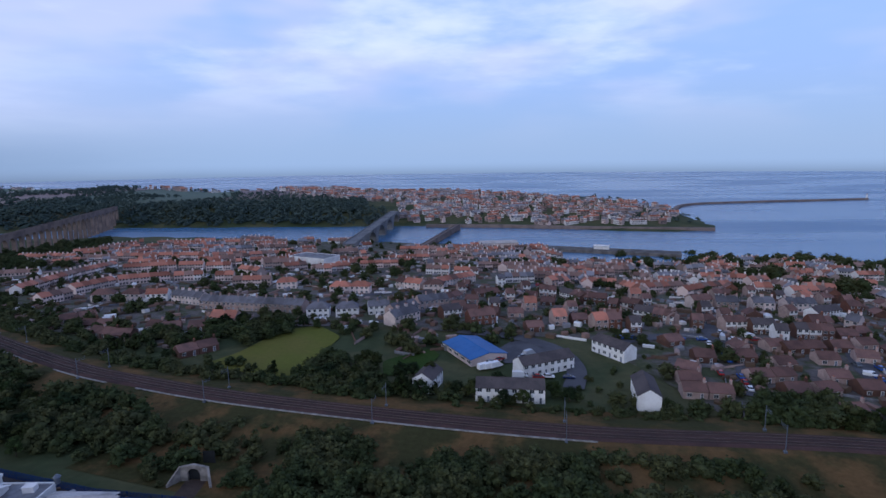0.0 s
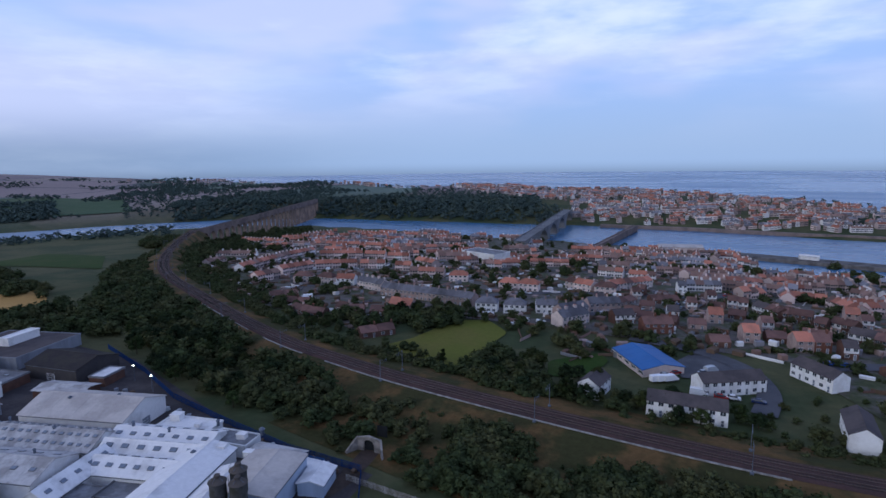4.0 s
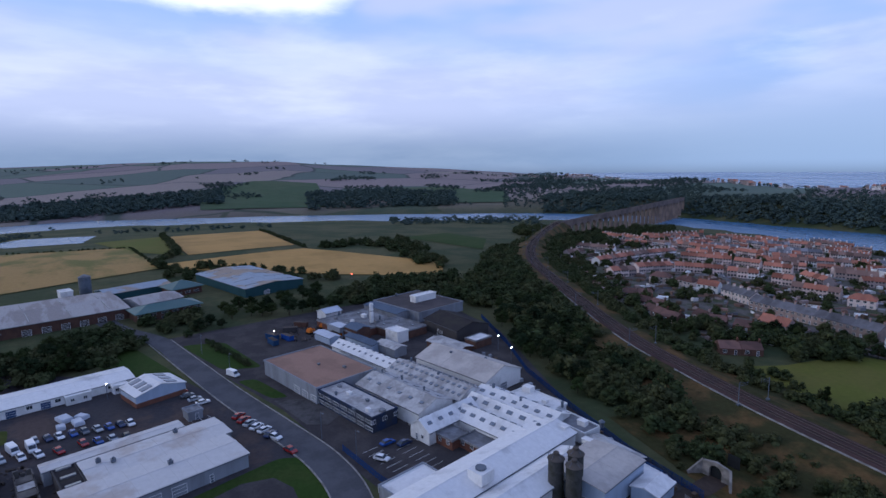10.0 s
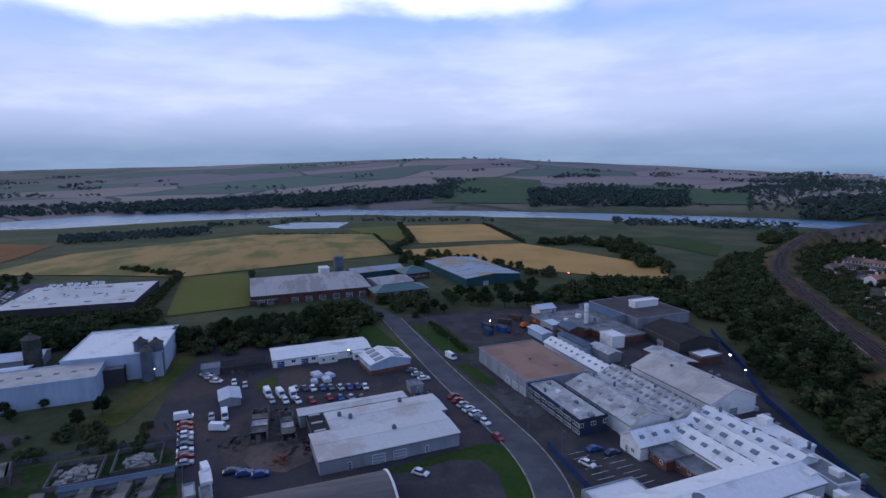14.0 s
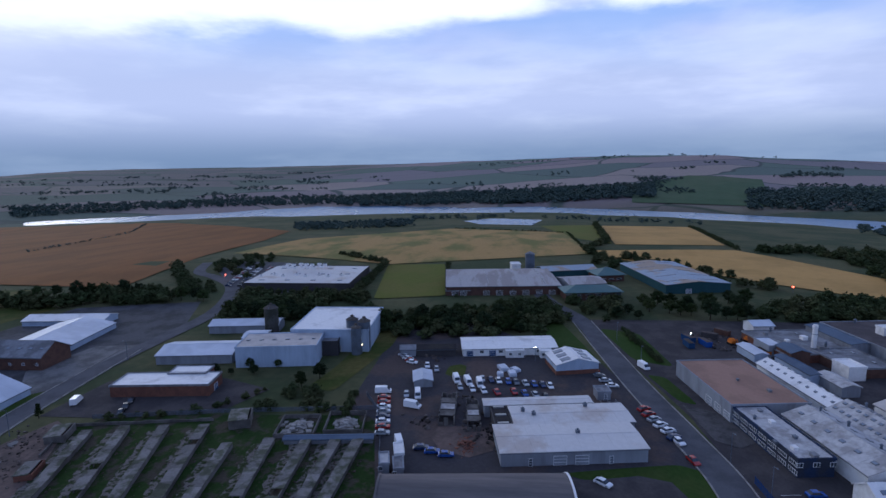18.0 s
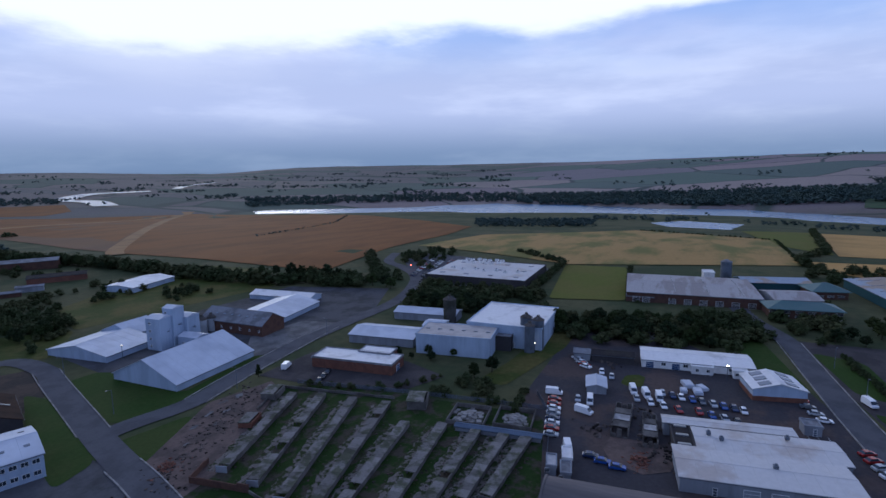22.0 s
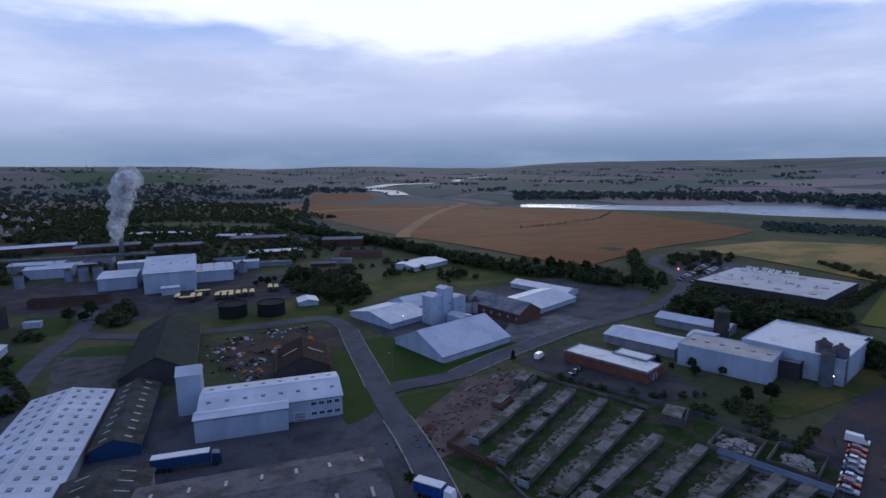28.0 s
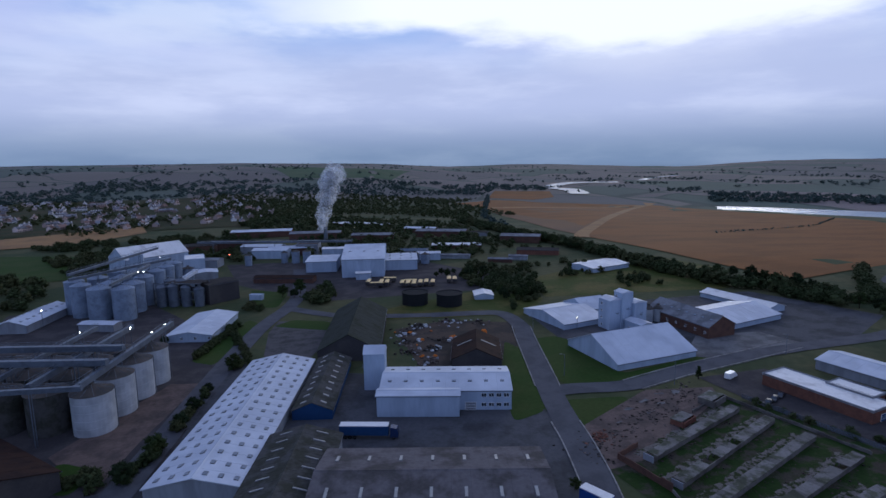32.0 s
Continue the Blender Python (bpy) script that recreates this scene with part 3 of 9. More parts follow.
patch("paddock", [(-394, -89), (-398, -47), (-302, -36), (-292, -75)], "meadow", 0.4, "small bright green paddock beside the big shed", step=30)
patch("wheat_field", [(-750, 116), (-767, 237), (-515, 192), (-501, 94)], "wheat", 0.5, "pale gold wheat field", step=50)
patch("stubble_strip", [(-463, 58), (-477, 186), (-333, 240), (-293, 209), (-344, 155), (-425, 80)], "wheat", 0.5, "straw-coloured stubble strip", step=40)
patch("side_field", [(-505, 92), (-760, 112), (-735, 40), (-560, 62)], "meadow", 0.5, "dull green field corner", step=50)
patch("far_meadow", [(-530, 321), (-569, 415), (-465, 394), (-382, 319)], "grass", 0.5, "green meadow beyond the hedges", step=40)
def sector_patch(name, corners, m, label):
    patch(name, [(-r * math.sin(radians(a)), r * math.cos(radians(a))) for a, r in corners], m, 1.2, label, step=60)


sector_patch("hill_pasture", [(66, 1330), (70, 1335), (74, 1350), (78, 1370), (78, 1700), (73, 1880), (67, 1800)], "pasture", "green pasture on the slope across the river")
sector_patch("hill_pasture", [(47, 1310), (53, 1330), (59, 1330), (60, 1640), (54, 1760), (48, 1600)], "pasture", "green pasture beside the far woods")
sector_patch("hill_pasture", [(166, 2150), (176, 2150), (178, 2900), (164, 2900)], "pasture", "dull green pasture on the southern hill")
patch("playing_field", [(-92, 199), (-83, 211), (-73, 242), (-58, 247), (-45, 230), (-50, 206), (-55, 184), (-68, 188)], "meadow", 0.35, "mown yellow-green playing field", step=20)
patch("school_lawn", [(-24, 200), (-6, 214), (-2, 206), (-8, 188), (-22, 185)], "grass", 0.35, "small green lawn by the blue-roofed hall", step=20)
patch("pond", [(-856, -72), (-927, -32), (-882, 52), (-750, 30), (-774, -41)], "water", 0.4, "long pale lagoon beside the river", step=200)
ribbon("river_loop", [(-930, -1420), (-985, -1560), (-1010, -1740), (-1120, -1880), (-1300, -1950), (-1420, -1900)], 60, "river_shine", 2.0, "distant bend of the river", "water")
ribbon("river_loop", [(-1560, -1930), (-1700, -2060), (-1850, -2170), (-1990, -2190)], 34, "river_shine", 2.0, "far reach of the river", "water")
patch("housing_ground", [(-320, 330), (-185, 245), (-100, 212), (-95, 250), (-30, 244), (60, 222), (82, 150), (260, 125), (330, 240), (330, 560), (120, 690), (-300, 800), (-400, 700)], "gardens", 0.25, "gardens, drives and lanes between the houses", step=25)

# trading estate
patch("rough_bank", [(-96, 128), (-50, 113), (80, 81), (190, 60), (190, 86), (60, 113), (-30, 131), (-86, 148)], "bank_grass", 0.12, "rough brown grass below the railway", step=12)
patch("works_yard", [(-260, 35), (-160, 53), (-108, 56), (-60, 60), (-55, 112), (-105, 124), (-180, 160), (-262, 172), (-262, 90)], "asphalt", 0.06, "dark asphalt works yard", step=30)
patch("dealer_yard", [(-172, -50), (-235, -50), (-262, -30), (-205, 33), (-160, 46), (-120, 46), (-96, 36), (-92, -20), (-132, -45)], "yard_dirt", 0.06, "worn yard of dark tarmac and brown dirt", step=30)
patch("loading_apron", [(-168, 53), (-163, 62), (-146, 66), (-142, 60), (-146, 55)], "hardstanding", 0.16, "stained concrete apron before the warehouse doors", step=10)
patch("dealer_lawn", [(-126, 13), (-130.1, 30), (-132.6, 42), (-129, 48), (-117, 48), (-106, 45.5), (-100, 40), (-100, 34), (-108, 38.6), (-117.6, 40.1), (-124.2, 38), (-126.4, 31), (-123.4, 18)], "grass", 0.12, "green lawn in front of the showroom", step=12)
patch("dealer_forecourt", [(-124, 8), (-123.6, 20), (-126.5, 31), (-124.5, 38), (-117.6, 40.3), (-108, 39), (-99, 34), (-98, 2), (-115, 0)], "asphalt", 0.16, "plain dark forecourt", step=15)
patch("yard_grass", [(-186, -22.7), (-194, -22), (-196.5, -18), (-195, -15.5), (-186, -15.5), (-184, -19)], "rough_grass", 0.14, "patch of rough grass in the trade yard", step=8)
patch("rubble_ground", [(-134, -18), (-131, -10), (-135, -4), (-142, -3), (-148, -8), (-147, -20), (-140, -21)], "brick_dust", 0.14, "trampled pale dirt round the ruined sheds", step=8)
patch("road_verge", [(-262, 20), (-255, 24), (-205, 34), (-200, 28), (-225, 14), (-262, 4)], "grass", 0.1, "grass verge along the estate road", step=15)
patch("road_verge", [(-246, 40), (-206, 47), (-200, 60), (-240, 56)], "grass", 0.14, "grass verge with a clipped hedge", step=15)
patch("road_verge", [(-192, 48), (-170, 53), (-168, 58), (-190, 54)], "grass", 0.14, "short grass verge beside the warehouse", step=15)
patch("market_lot", [(-305, -162), (-300, -95), (-375, -92), (-400, -170), (-405, -222), (-362, -205)], "road_asphalt", 0.12, "supermarket car park", step=25)
patch("south_yard", [(-70, -95), (-40, -92), (-10, -110), (18, -125), (50, -140), (52, -215), (20, -225), (-10, -200), (-90, -160), (-86, -135)], "yard_concrete", 0.06, "grey concrete yard between the south sheds", step=25)
patch("bin_yard", [(25, -140), (75, -130), (110, -170), (120, -330), (60, -340), (20, -260), (14, -215)], "asphalt", 0.1, "dark stained yard under the grain bins", step=25)
patch("scrap_yard", [(-55, -180), (-75, -176), (-100, -195), (-112, -225), (-85, -240), (-58, -235)], "dirt", 0.09, "bare brown scrap yard", step=15)
patch("maltings_yard", [(-120, -196), (-165, -160), (-230, -150), (-280, -170), (-262, -230), (-160, -240), (-125, -232)], "yard_concrete", 0.07, "grey yard round the maltings barns", step=25)
patch("barn_lawn", [(-108, -200), (-120, -200), (-124, -190), (-120, -154), (-164, -160), (-166, -153), (-120, -143), (-98, -149), (-94, -163)], "grass", 0.14, "grass bank in front of the grain barn", step=15)
patch("corner_lawn", [(-80, -145), (-110, -138), (-100, -128), (-82, -121)], "grass", 0.1, "triangular lawn at the road fork", step=15)
patch("side_lawn", [(-97, -202), (-99, -188), (-80, -138), (-68, -135), (-76, -160)], "grass", 0.14, "strip of grass beside the machine shop", step=15)
patch("lane_lawn", [(3, -343), (-18, -328), (-10, -295), (2, -300)], "grass", 0.12, "grass island by the lane", step=15)
patch("lane_lawn", [(26, -224), (4, -276), (0, -268), (17, -216)], "grass", 0.14, "grass strip under the hedge", step=15)
patch("lane_lawn", [(-16, -268), (-33, -258), (-30, -244), (-6, -260)], "grass", 0.14, "grass plot beside the dark barn", step=15)
patch("lane_yard", [(54, -160), (30, -202), (20, -199), (33, -160), (39, -137)], "brick_dust", 0.18, "worn pinkish-brown yard strip before the bins", step=12)
patch("lane_lawn", [(44, -138), (56, -146), (50, -156), (40, -148)], "grass", 0.2, "scrap of grass beside the dark-roofed store", step=10)
patch("lorry_park", [(-4, -251), (-9, -268), (-32, -259), (-31, -238), (-18, -211), (-1, -219)], "hardstanding", 0.12, "worn grey lorry park beside the dark barn", step=15)
patch("turning_yard", [(-175, -178), (-204, -173), (-208, -155), (-167, -148), (-154, -161)], "yard_pale", 0.2, "pale concrete turning yard before the maltings", step=15)
for k, (x, y, a) in enumerate(((-112, -133, 3.0), (-120, -136, 2.4), (-126, -135, 2.8), (-104, -130, 2.2), (-96, -124, 2.0), (-116, -130, 1.6), (-108, -126, 1.8))):
    patch("broken_slab", [(x + a * (0.7 + 0.5 * math.sin(k * 3 + j * 2.1)) * math.cos(j * 1.05), y + 0.5 * a * (0.7 + 0.5 * math.cos(k * 2 + j * 1.7)) * math.sin(j * 1.05)) for j in range(6)], "yard_pale", 0.24, "broken pale concrete on the cleared plot", step=4)
patch("tank_lawn", [(-45, -255), (-112, -238), (-124, -232), (-150, -262), (-120, -290), (-60, -270)], "rough_grass", 0.1, "rough grass round the black tanks", step=15)
patch("plant_yard", [(-30, -300), (-140, -290), (-150, -330), (-110, -420), (20, -440), (10, -360)], "asphalt", 0.06, "dark worn yard round the process plant", step=30)
patch("meadow_strip", [(-150, -262), (-260, -240), (-300, -290), (-290, -360), (-170, -310)], "rough_grass", 0.1, "rough pale grass below the field trees", step=30)
patch("dirt_track", [(-76, -122), (-118, -140), (-140, -134), (-136, -127), (-90, -105), (-74, -104)], "brick_dust", 0.12, "broken ground with rubble and brick dust", step=10)
patch("green_slope", [(-168, -58), (-215, -48), (-236, -48), (-238, -60), (-190, -64), (-170, -68)], "rough_grass", 0.14, "grass slope beside the tall warehouse", step=15)
patch("depot_ground", [(-142, -142), (-170, -140), (-176, -100), (-168, -80), (-150, -88), (-143, -118)], "asphalt", 0.1, "dark worn yard round the brick depot", step=15)
patch("suburb_ground", [(260, -700), (700, -1300), (500, -1550), (0, -1450), (-60, -900), (-20, -700)], "scrub", 0.6, "gardens of a distant suburb", step=60)
patch("far_green", [(110, -425), (160, -412), (260, -480), (225, -566), (134, -532), (128, -450)], "grass", 0.4, "green field behind the mill", step=40)
patch("straw_strip", [(225, -600), (155, -620), (110, -680), (125, -748), (205, -706), (250, -680)], "headland", 0.7, "strip of dry grass before the suburb", step=40)

ribbon("estate_road", [(-330, 14), (-290, 22), (-257, 34), (-214, 39), (-181, 43), (-148, 48), (-124, 51), (-104, 49), (-84, 40), (-70, 24)], 8.5, "road_asphalt", 0.2, "grey asphalt estate road")
ribbon("south_road", [(-80, -251), (-102, -246), (-114, -240), (-113, -218), (-107, -202), (-95, -168), (-86, -142), (-78, -116), (-70, -94), (-55, -60), (-40, -30)], 8.0, "road_asphalt", 0.2, "pale asphalt road past the machine shop")
ribbon("cross_road", [(-89, -150), (-98, -149), (-117, -145), (-142, -149), (-173, -152), (-202, -152), (-250, -150), (-284, -157), (-318, -172), (-342, -195), (-360, -218), (-396, -232)], 8.0, "road_asphalt", 0.23, "pale road from the fork to the supermarket")
ribbon("yard_lane", [(-80, -251), (-40, -266), (-16, -290)], 7.0, "road_asphalt", 0.2, "lane round the black tanks")
ribbon("grain_lane", [(-30, -400), (-24, -330), (-17, -297), (-1, -260), (14, -210), (26, -163), (36, -125)], 8.0, "road_asphalt", 0.22, "lane between the long store and the grain bins")
ribbon("track_to_portal", [(-60, 122), (-61, 107), (-66, 92), (-66, 70)], 5.0, "dirt", 0.15, "dirt track to the railway underpass")
for line in ([(-285, 320), (-240, 380), (-220, 470), (-250, 560)], [(-30, 252), (-18, 270), (30, 300), (60, 360), (100, 420), (160, 520)], [(62, 215), (100, 225), (150, 210), (230, 200)], [(95, 165), (110, 195), (118, 240), (150, 300)],
             [(42, 172), (47, 190), (44, 210), (30, 226), (6, 236)], [(140, 150), (150, 190), (190, 250)], [(-200, 290), (-150, 320), (-90, 300), (-30, 330), (40, 340)], [(-180, 400), (-100, 420), (-20, 440), (60, 470)]):
    ribbon("street", line, 7.0, "road_asphalt", 0.55, "asphalt street between the houses")
patch("close_forecourt", [(22, 196), (46, 196), (44, 216), (28, 222), (20, 210)], "road_asphalt", 0.4, "asphalt car park beside the blue-roofed hall", step=20)


def kerb(line, side, width, label):
    """A kerb, raised 12 cm, beside a road."""
    pts = rounded([(x, y, 0) for x, y in line])
    g, rr = Mesh(), []
    for i, p in enumerate(pts):
        t = (pts[min(i + 1, len(pts) - 1)] - pts[max(i - 1, 0)]).normalized()
        s = Vector((-t.y, t.x, 0)) * side
        a, b = p + s * width / 2, p + s * (width / 2 + 0.35)
        z = land(p.x, p.y)
        rr += [(a.x, a.y, z), (a.x, a.y, z + 0.36), (b.x, b.y, z + 0.36), (b.x, b.y, z)]
    n = len(pts)
    g.add(rr, [(4 * i + j, 4 * i + j + 1, 4 * i + 5 + j, 4 * i + 4 + j) for i in range(n - 1) for j in range(3)])
    tagged(part("kerb", g, "pale_stone", None), label, "kerb", kind="structure")


for side in (-1, 1):
    kerb([(-257, 34), (-214, 39), (-181, 43), (-148, 48), (-124, 51), (-104, 49), (-84, 40)], side, 8.5, "pale kerb of the estate road")
    kerb([(-113, -218), (-107, -202), (-95, -168), (-90, -154)], side, 8.0, "pale kerb of the south road")
    kerb([(-82, -130), (-78, -116), (-70, -94), (-55, -60)], side, 8.0, "pale kerb of the south road")
    kerb([(-117, -145), (-142, -149), (-173, -152), (-202, -155)], side, 8.0, "pale kerb of the cross road")

# ---- industrial buildings ----
def lattice(w, h, cols, rows, t=0.07, front=-0.08, back=-0.03, foot=0.02):
    """A frame with cols by rows set-back panes, all one surface; outside is -y. Slot 1: panes."""
    g = Mesh()
    xs, zs = [], []
    for i in range(cols):
        a = -w / 2 + i * (w - t) / cols
        xs += [a, a + t]
    xs += [w / 2 - t, w / 2]
    for j in range(rows):
        a = j * (h - t) / rows
        zs += [a, a + t]
    zs += [h - t, h]
    nx, nz = len(xs), len(zs)
    v = [(x, front, z) for z in zs for x in xs]
    f, k = [], []
    for j in range(nz - 1):
        for i in range(nx - 1):
            q = (j * nx + i, j * nx + i + 1, (j + 1) * nx + i + 1, (j + 1) * nx + i)
            if i % 2 and j % 2:
                n = len(v)
                v += [(v[c][0], back, v[c][2]) for c in q]
                f.append((n, n + 1, n + 2, n + 3))
                k.append(1)
                for a in range(4):
                    f.append((q[a], q[(a + 1) % 4], n + (a + 1) % 4, n + a))
                    k.append(0)
            else:
                f.append(q)
                k.append(0)
    rim = [i for i in range(nx)] + [j * nx + nx - 1 for j in range(1, nz)] + [(nz - 1) * nx + i for i in range(nx - 2, -1, -1)] + [j * nx for j in range(nz - 2, 0, -1)]
    n = len(v)
    v += [(v[c][0], foot, v[c][2]) for c in rim]
    m = len(rim)
    f += [(rim[(a + 1) % m], rim[a], n + a, n + (a + 1) % m) for a in range(m)]
    k += [0] * m
    g.v, g.f, g.k = v, f, k
    return g


def window_mesh(w, h, bars=1):
    return lattice(w, h, bars + 1, 1).data("window", "frame_white", "dark_glass")


def door_mesh(w, h, m):
    return lattice(w, h, 1, max(1, int(h / 0.7)), 0.1, -0.09, -0.06).data("door", "frame_white", m)


WIN_OFFICE, WIN_STRIP, WIN_SMALL = window_mesh(1.6, 1.2), window_mesh(3.2, 1.1, 3), window_mesh(1.1, 1.1)
DOOR_ROLL, DOOR_BLUE, DOOR_MAN, DOOR_DARK = door_mesh(3.4, 2.6, "sheet_grey"), door_mesh(2.8, 2.3, "sheet_blue"), door_mesh(1.0, 2.1, "door_paint"), door_mesh(3.6, 2.8, "sheet_dark")


def side_pose(w, d, side, at, z):
    """Where a window or door sits: side 0 to 3 is -y, +x, +y, -x; at runs along that wall, from -1 to 1."""
    if side == 0:
        return pose(at * w / 2, -d / 2, z, 0, 0, 0)
    if side == 1:
        return pose(w / 2, at * d / 2, z, 0, 0, 90)
    if side == 2:
        return pose(-at * w / 2, d / 2, z, 0, 0, 180)
    return pose(-w / 2, -at * d / 2, z, 0, 0, -90)


def seamed_slope(span, run, eave, rise, s, along, o, t):
    """One roof slope: a thick sheet with raised seams, all one surface."""
    k = rise / (span / 2)
    n = max(2, int(run / 4))
    at = [(-run / 2 - o, 0.0)]
    for i in range(1, n):
        a = -run / 2 + i * run / n
        at += [(a - 0.08, 0.0), (a - 0.06, 0.035), (a + 0.06, 0.035), (a + 0.08, 0.0)]
    at.append((run / 2 + o, 0.0))
    top_z, low_z = eave + rise + 0.02, eave - o * k + 0.02
    v = []
    for a, lift in at:
        for c, z in ((0.0, top_z + t + lift), (s * (span / 2 + o), low_z + t + lift), (s * (span / 2 + o), low_z), (0.0, top_z)):
            v.append((a, c, z) if along == "x" else (c, a, z))
    m = len(at)
    f = [(4 * i + j, 4 * i + (j + 1) % 4, 4 * i + 4 + (j + 1) % 4, 4 * i + 4 + j) for i in range(m - 1) for j in range(4)]
    f += [(0, 3, 2, 1), (4 * m - 4, 4 * m - 3, 4 * m - 2, 4 * m - 1)]
    if (s > 0) == (along == "x"):
        f = [q[::-1] for q in f]
    return Mesh().add(v, f)


def shed(name, x, y, w, d, rot, eave, rise, along, wall, roof, label, lights=(0, 0), light_mat="skylight_glass", openings=(), plinth="", category="building", light_size=(1.5, 1.0), base=None, one=0):
    """A hall: along is the ridge's way (x, y), or flat. lights: skylights along and up each slope. one: skylights on one slope only."""
    z0 = land(x, y) if base is None else base
    top = thing(name, pose(x, y, z0, 0, 0, rot), label, category)
    g = Mesh()
    span, run = (d, w) if along == "x" else (w, d)
    if rise > 0 and along != "flat":
        sec = [(-span / 2, -0.6), (span / 2, -0.6), (span / 2, eave), (0, eave + rise), (-span / 2, eave)]
        g.prism(sec, along, -run / 2, run / 2)
        part("wall", g, wall, top)
        o, t = 0.35, 0.22
        k = rise / (span / 2)
        for s in (-1, 1):
            r = seamed_slope(span, run, eave, rise, s, along, o, t)
            slope = part("roof", r, roof, top)
            if lights[0] and (not one or one == s):
                lw, lh = light_size
                pitch = math.atan(k)
                lm = Mesh()
                lm.box(-lw / 2, lw / 2, -lh / 2, lh / 2, 0, 0.16, 1)
                lm.box(-lw / 2 + 0.1, lw / 2 - 0.1, -lh / 2 + 0.1, lh / 2 - 0.1, 0.1, 0.2)
                lm = lm.data("skylight", light_mat, "roof_grey")
                for i in range(lights[0]):
                    for j in range(lights[1]):
                        a = -run / 2 + (i + 0.5) * run / lights[0]
                        c = (j + 0.6) / (lights[1] + 0.2) * span / 2
                        z = eave + rise - c * k + t + 0.02
                        if along == "x":
                            m = Matrix.Translation((a, s * c, z)) @ Matrix.Rotation(-s * pitch, 4, "X")
                        else:
                            m = Matrix.Translation((s * c, a, z)) @ Matrix.Rotation(s * pitch, 4, "Y") @ Matrix.Rotation(radians(90), 4, "Z")
                        part("skylight", lm, None, slope, m=m)
            gt = Mesh()
            e = s * (span / 2 + o)
            gut = [(e - 0.08, eave - o * k - 0.12), (e + 0.1, eave - o * k - 0.12), (e + 0.1, eave - o * k + 0.06), (e - 0.08, eave - o * k + 0.06)]
            gt.prism(gut, along, -run / 2 - o, run / 2 + o)
            part("gutter", gt, "steel", top)
        c = Mesh()
        c.prism([(-0.3, eave + rise + t - 0.3 * k + 0.03), (0.3, eave + rise + t - 0.3 * k + 0.03), (0, eave + rise + t + 0.14)], along, -run / 2 - o, run / 2 + o)
        part("ridge_cap", c, roof, top)
    else:
        g.box(-w / 2, w / 2, -d / 2, d / 2, -0.6, eave)
        part("wall", g, wall, top)
        r = Mesh()
        r.box(-w / 2 - 0.15, w / 2 + 0.15, -d / 2 - 0.15, d / 2 + 0.15, eave + 0.003, eave + 0.25)
        deck = part("roof", r, roof, top)
        p = Mesh()
        for a, b, e, f in ((-w / 2 - 0.2, w / 2 + 0.2, -d / 2 - 0.2, -d / 2 + 0.15), (-w / 2 - 0.2, w / 2 + 0.2, d / 2 - 0.15, d / 2 + 0.2), (-w / 2 - 0.2, -w / 2 + 0.15, -d / 2 + 0.15, d / 2 - 0.15), (w / 2 - 0.15, w / 2 + 0.2, -d / 2 + 0.15, d / 2 - 0.15)):
            p.box(a, b, e, f, eave - 0.1, eave + 0.55)
        part("parapet", p, wall if wall not in ("brick", "brown_brick") else "roof_grey", top)
        if lights[0]:
            lw, lh = light_size
            lm = Mesh()
            lm.box(-lw / 2, lw / 2, -lh / 2, lh / 2, 0, 0.25, 1).box(-lw / 2 + 0.1, lw / 2 - 0.1, -lh / 2 + 0.1, lh / 2 - 0.1, 0.2, 0.34)
            lm = lm.data("skylight", light_mat, "roof_grey")
            for i in range(lights[0]):
                for j in range(lights[1]):
                    part("skylight", lm, None, deck, m=pose(-w / 2 + (i + 0.5) * w / lights[0], -d / 2 + (j + 0.5) * d / lights[1], eave + 0.25))
    if plinth:
        g = Mesh()
        g.box(-w / 2 - 0.06, w / 2 + 0.06, -d / 2 - 0.06, d / 2 + 0.06, -0.5, 1.6)
        part("plinth", g, plinth, top)
    for kind, side, at, z in openings:
        part("window" if kind in (WIN_OFFICE, WIN_STRIP, WIN_SMALL) else "door", kind, None, top, m=side_pose(w, d, side, at, z) @ Matrix.Translation((0, -0.07, 0)))
    return top


def row_of(kind, side, n, z, lo=-0.9, hi=0.9):
    return [(kind, side, lo + (hi - lo) * i / max(1, n - 1), z) for i in range(n)]


def roof_unit(x, y, z, rot, w, d, h, parent=None, m="roof_white"):
    """A box-shaped air handler with a louvred side and a fan cowl."""
    g = Mesh()
    g.box(-w / 2, w / 2, -d / 2, d / 2, 0, h)
    unit = part("roof_unit", g, m, parent, m=pose(x, y, z, 0, 0, rot))
    g = Mesh()
    g.box(-w / 2 - 0.06, w / 2 + 0.06, -d / 2 - 0.06, d / 2 + 0.06, h, h + 0.12)
    if parent is None:
        part("lid", g, m, unit)
    g = Mesh()
    g.tube(min(w, d) * 0.3, min(w, d) * 0.3, h, h + 0.5, 10)
    part("fan_cowl", g, "steel", unit)
    return unit


SITE = 8.0        # the way the western streets are squared to
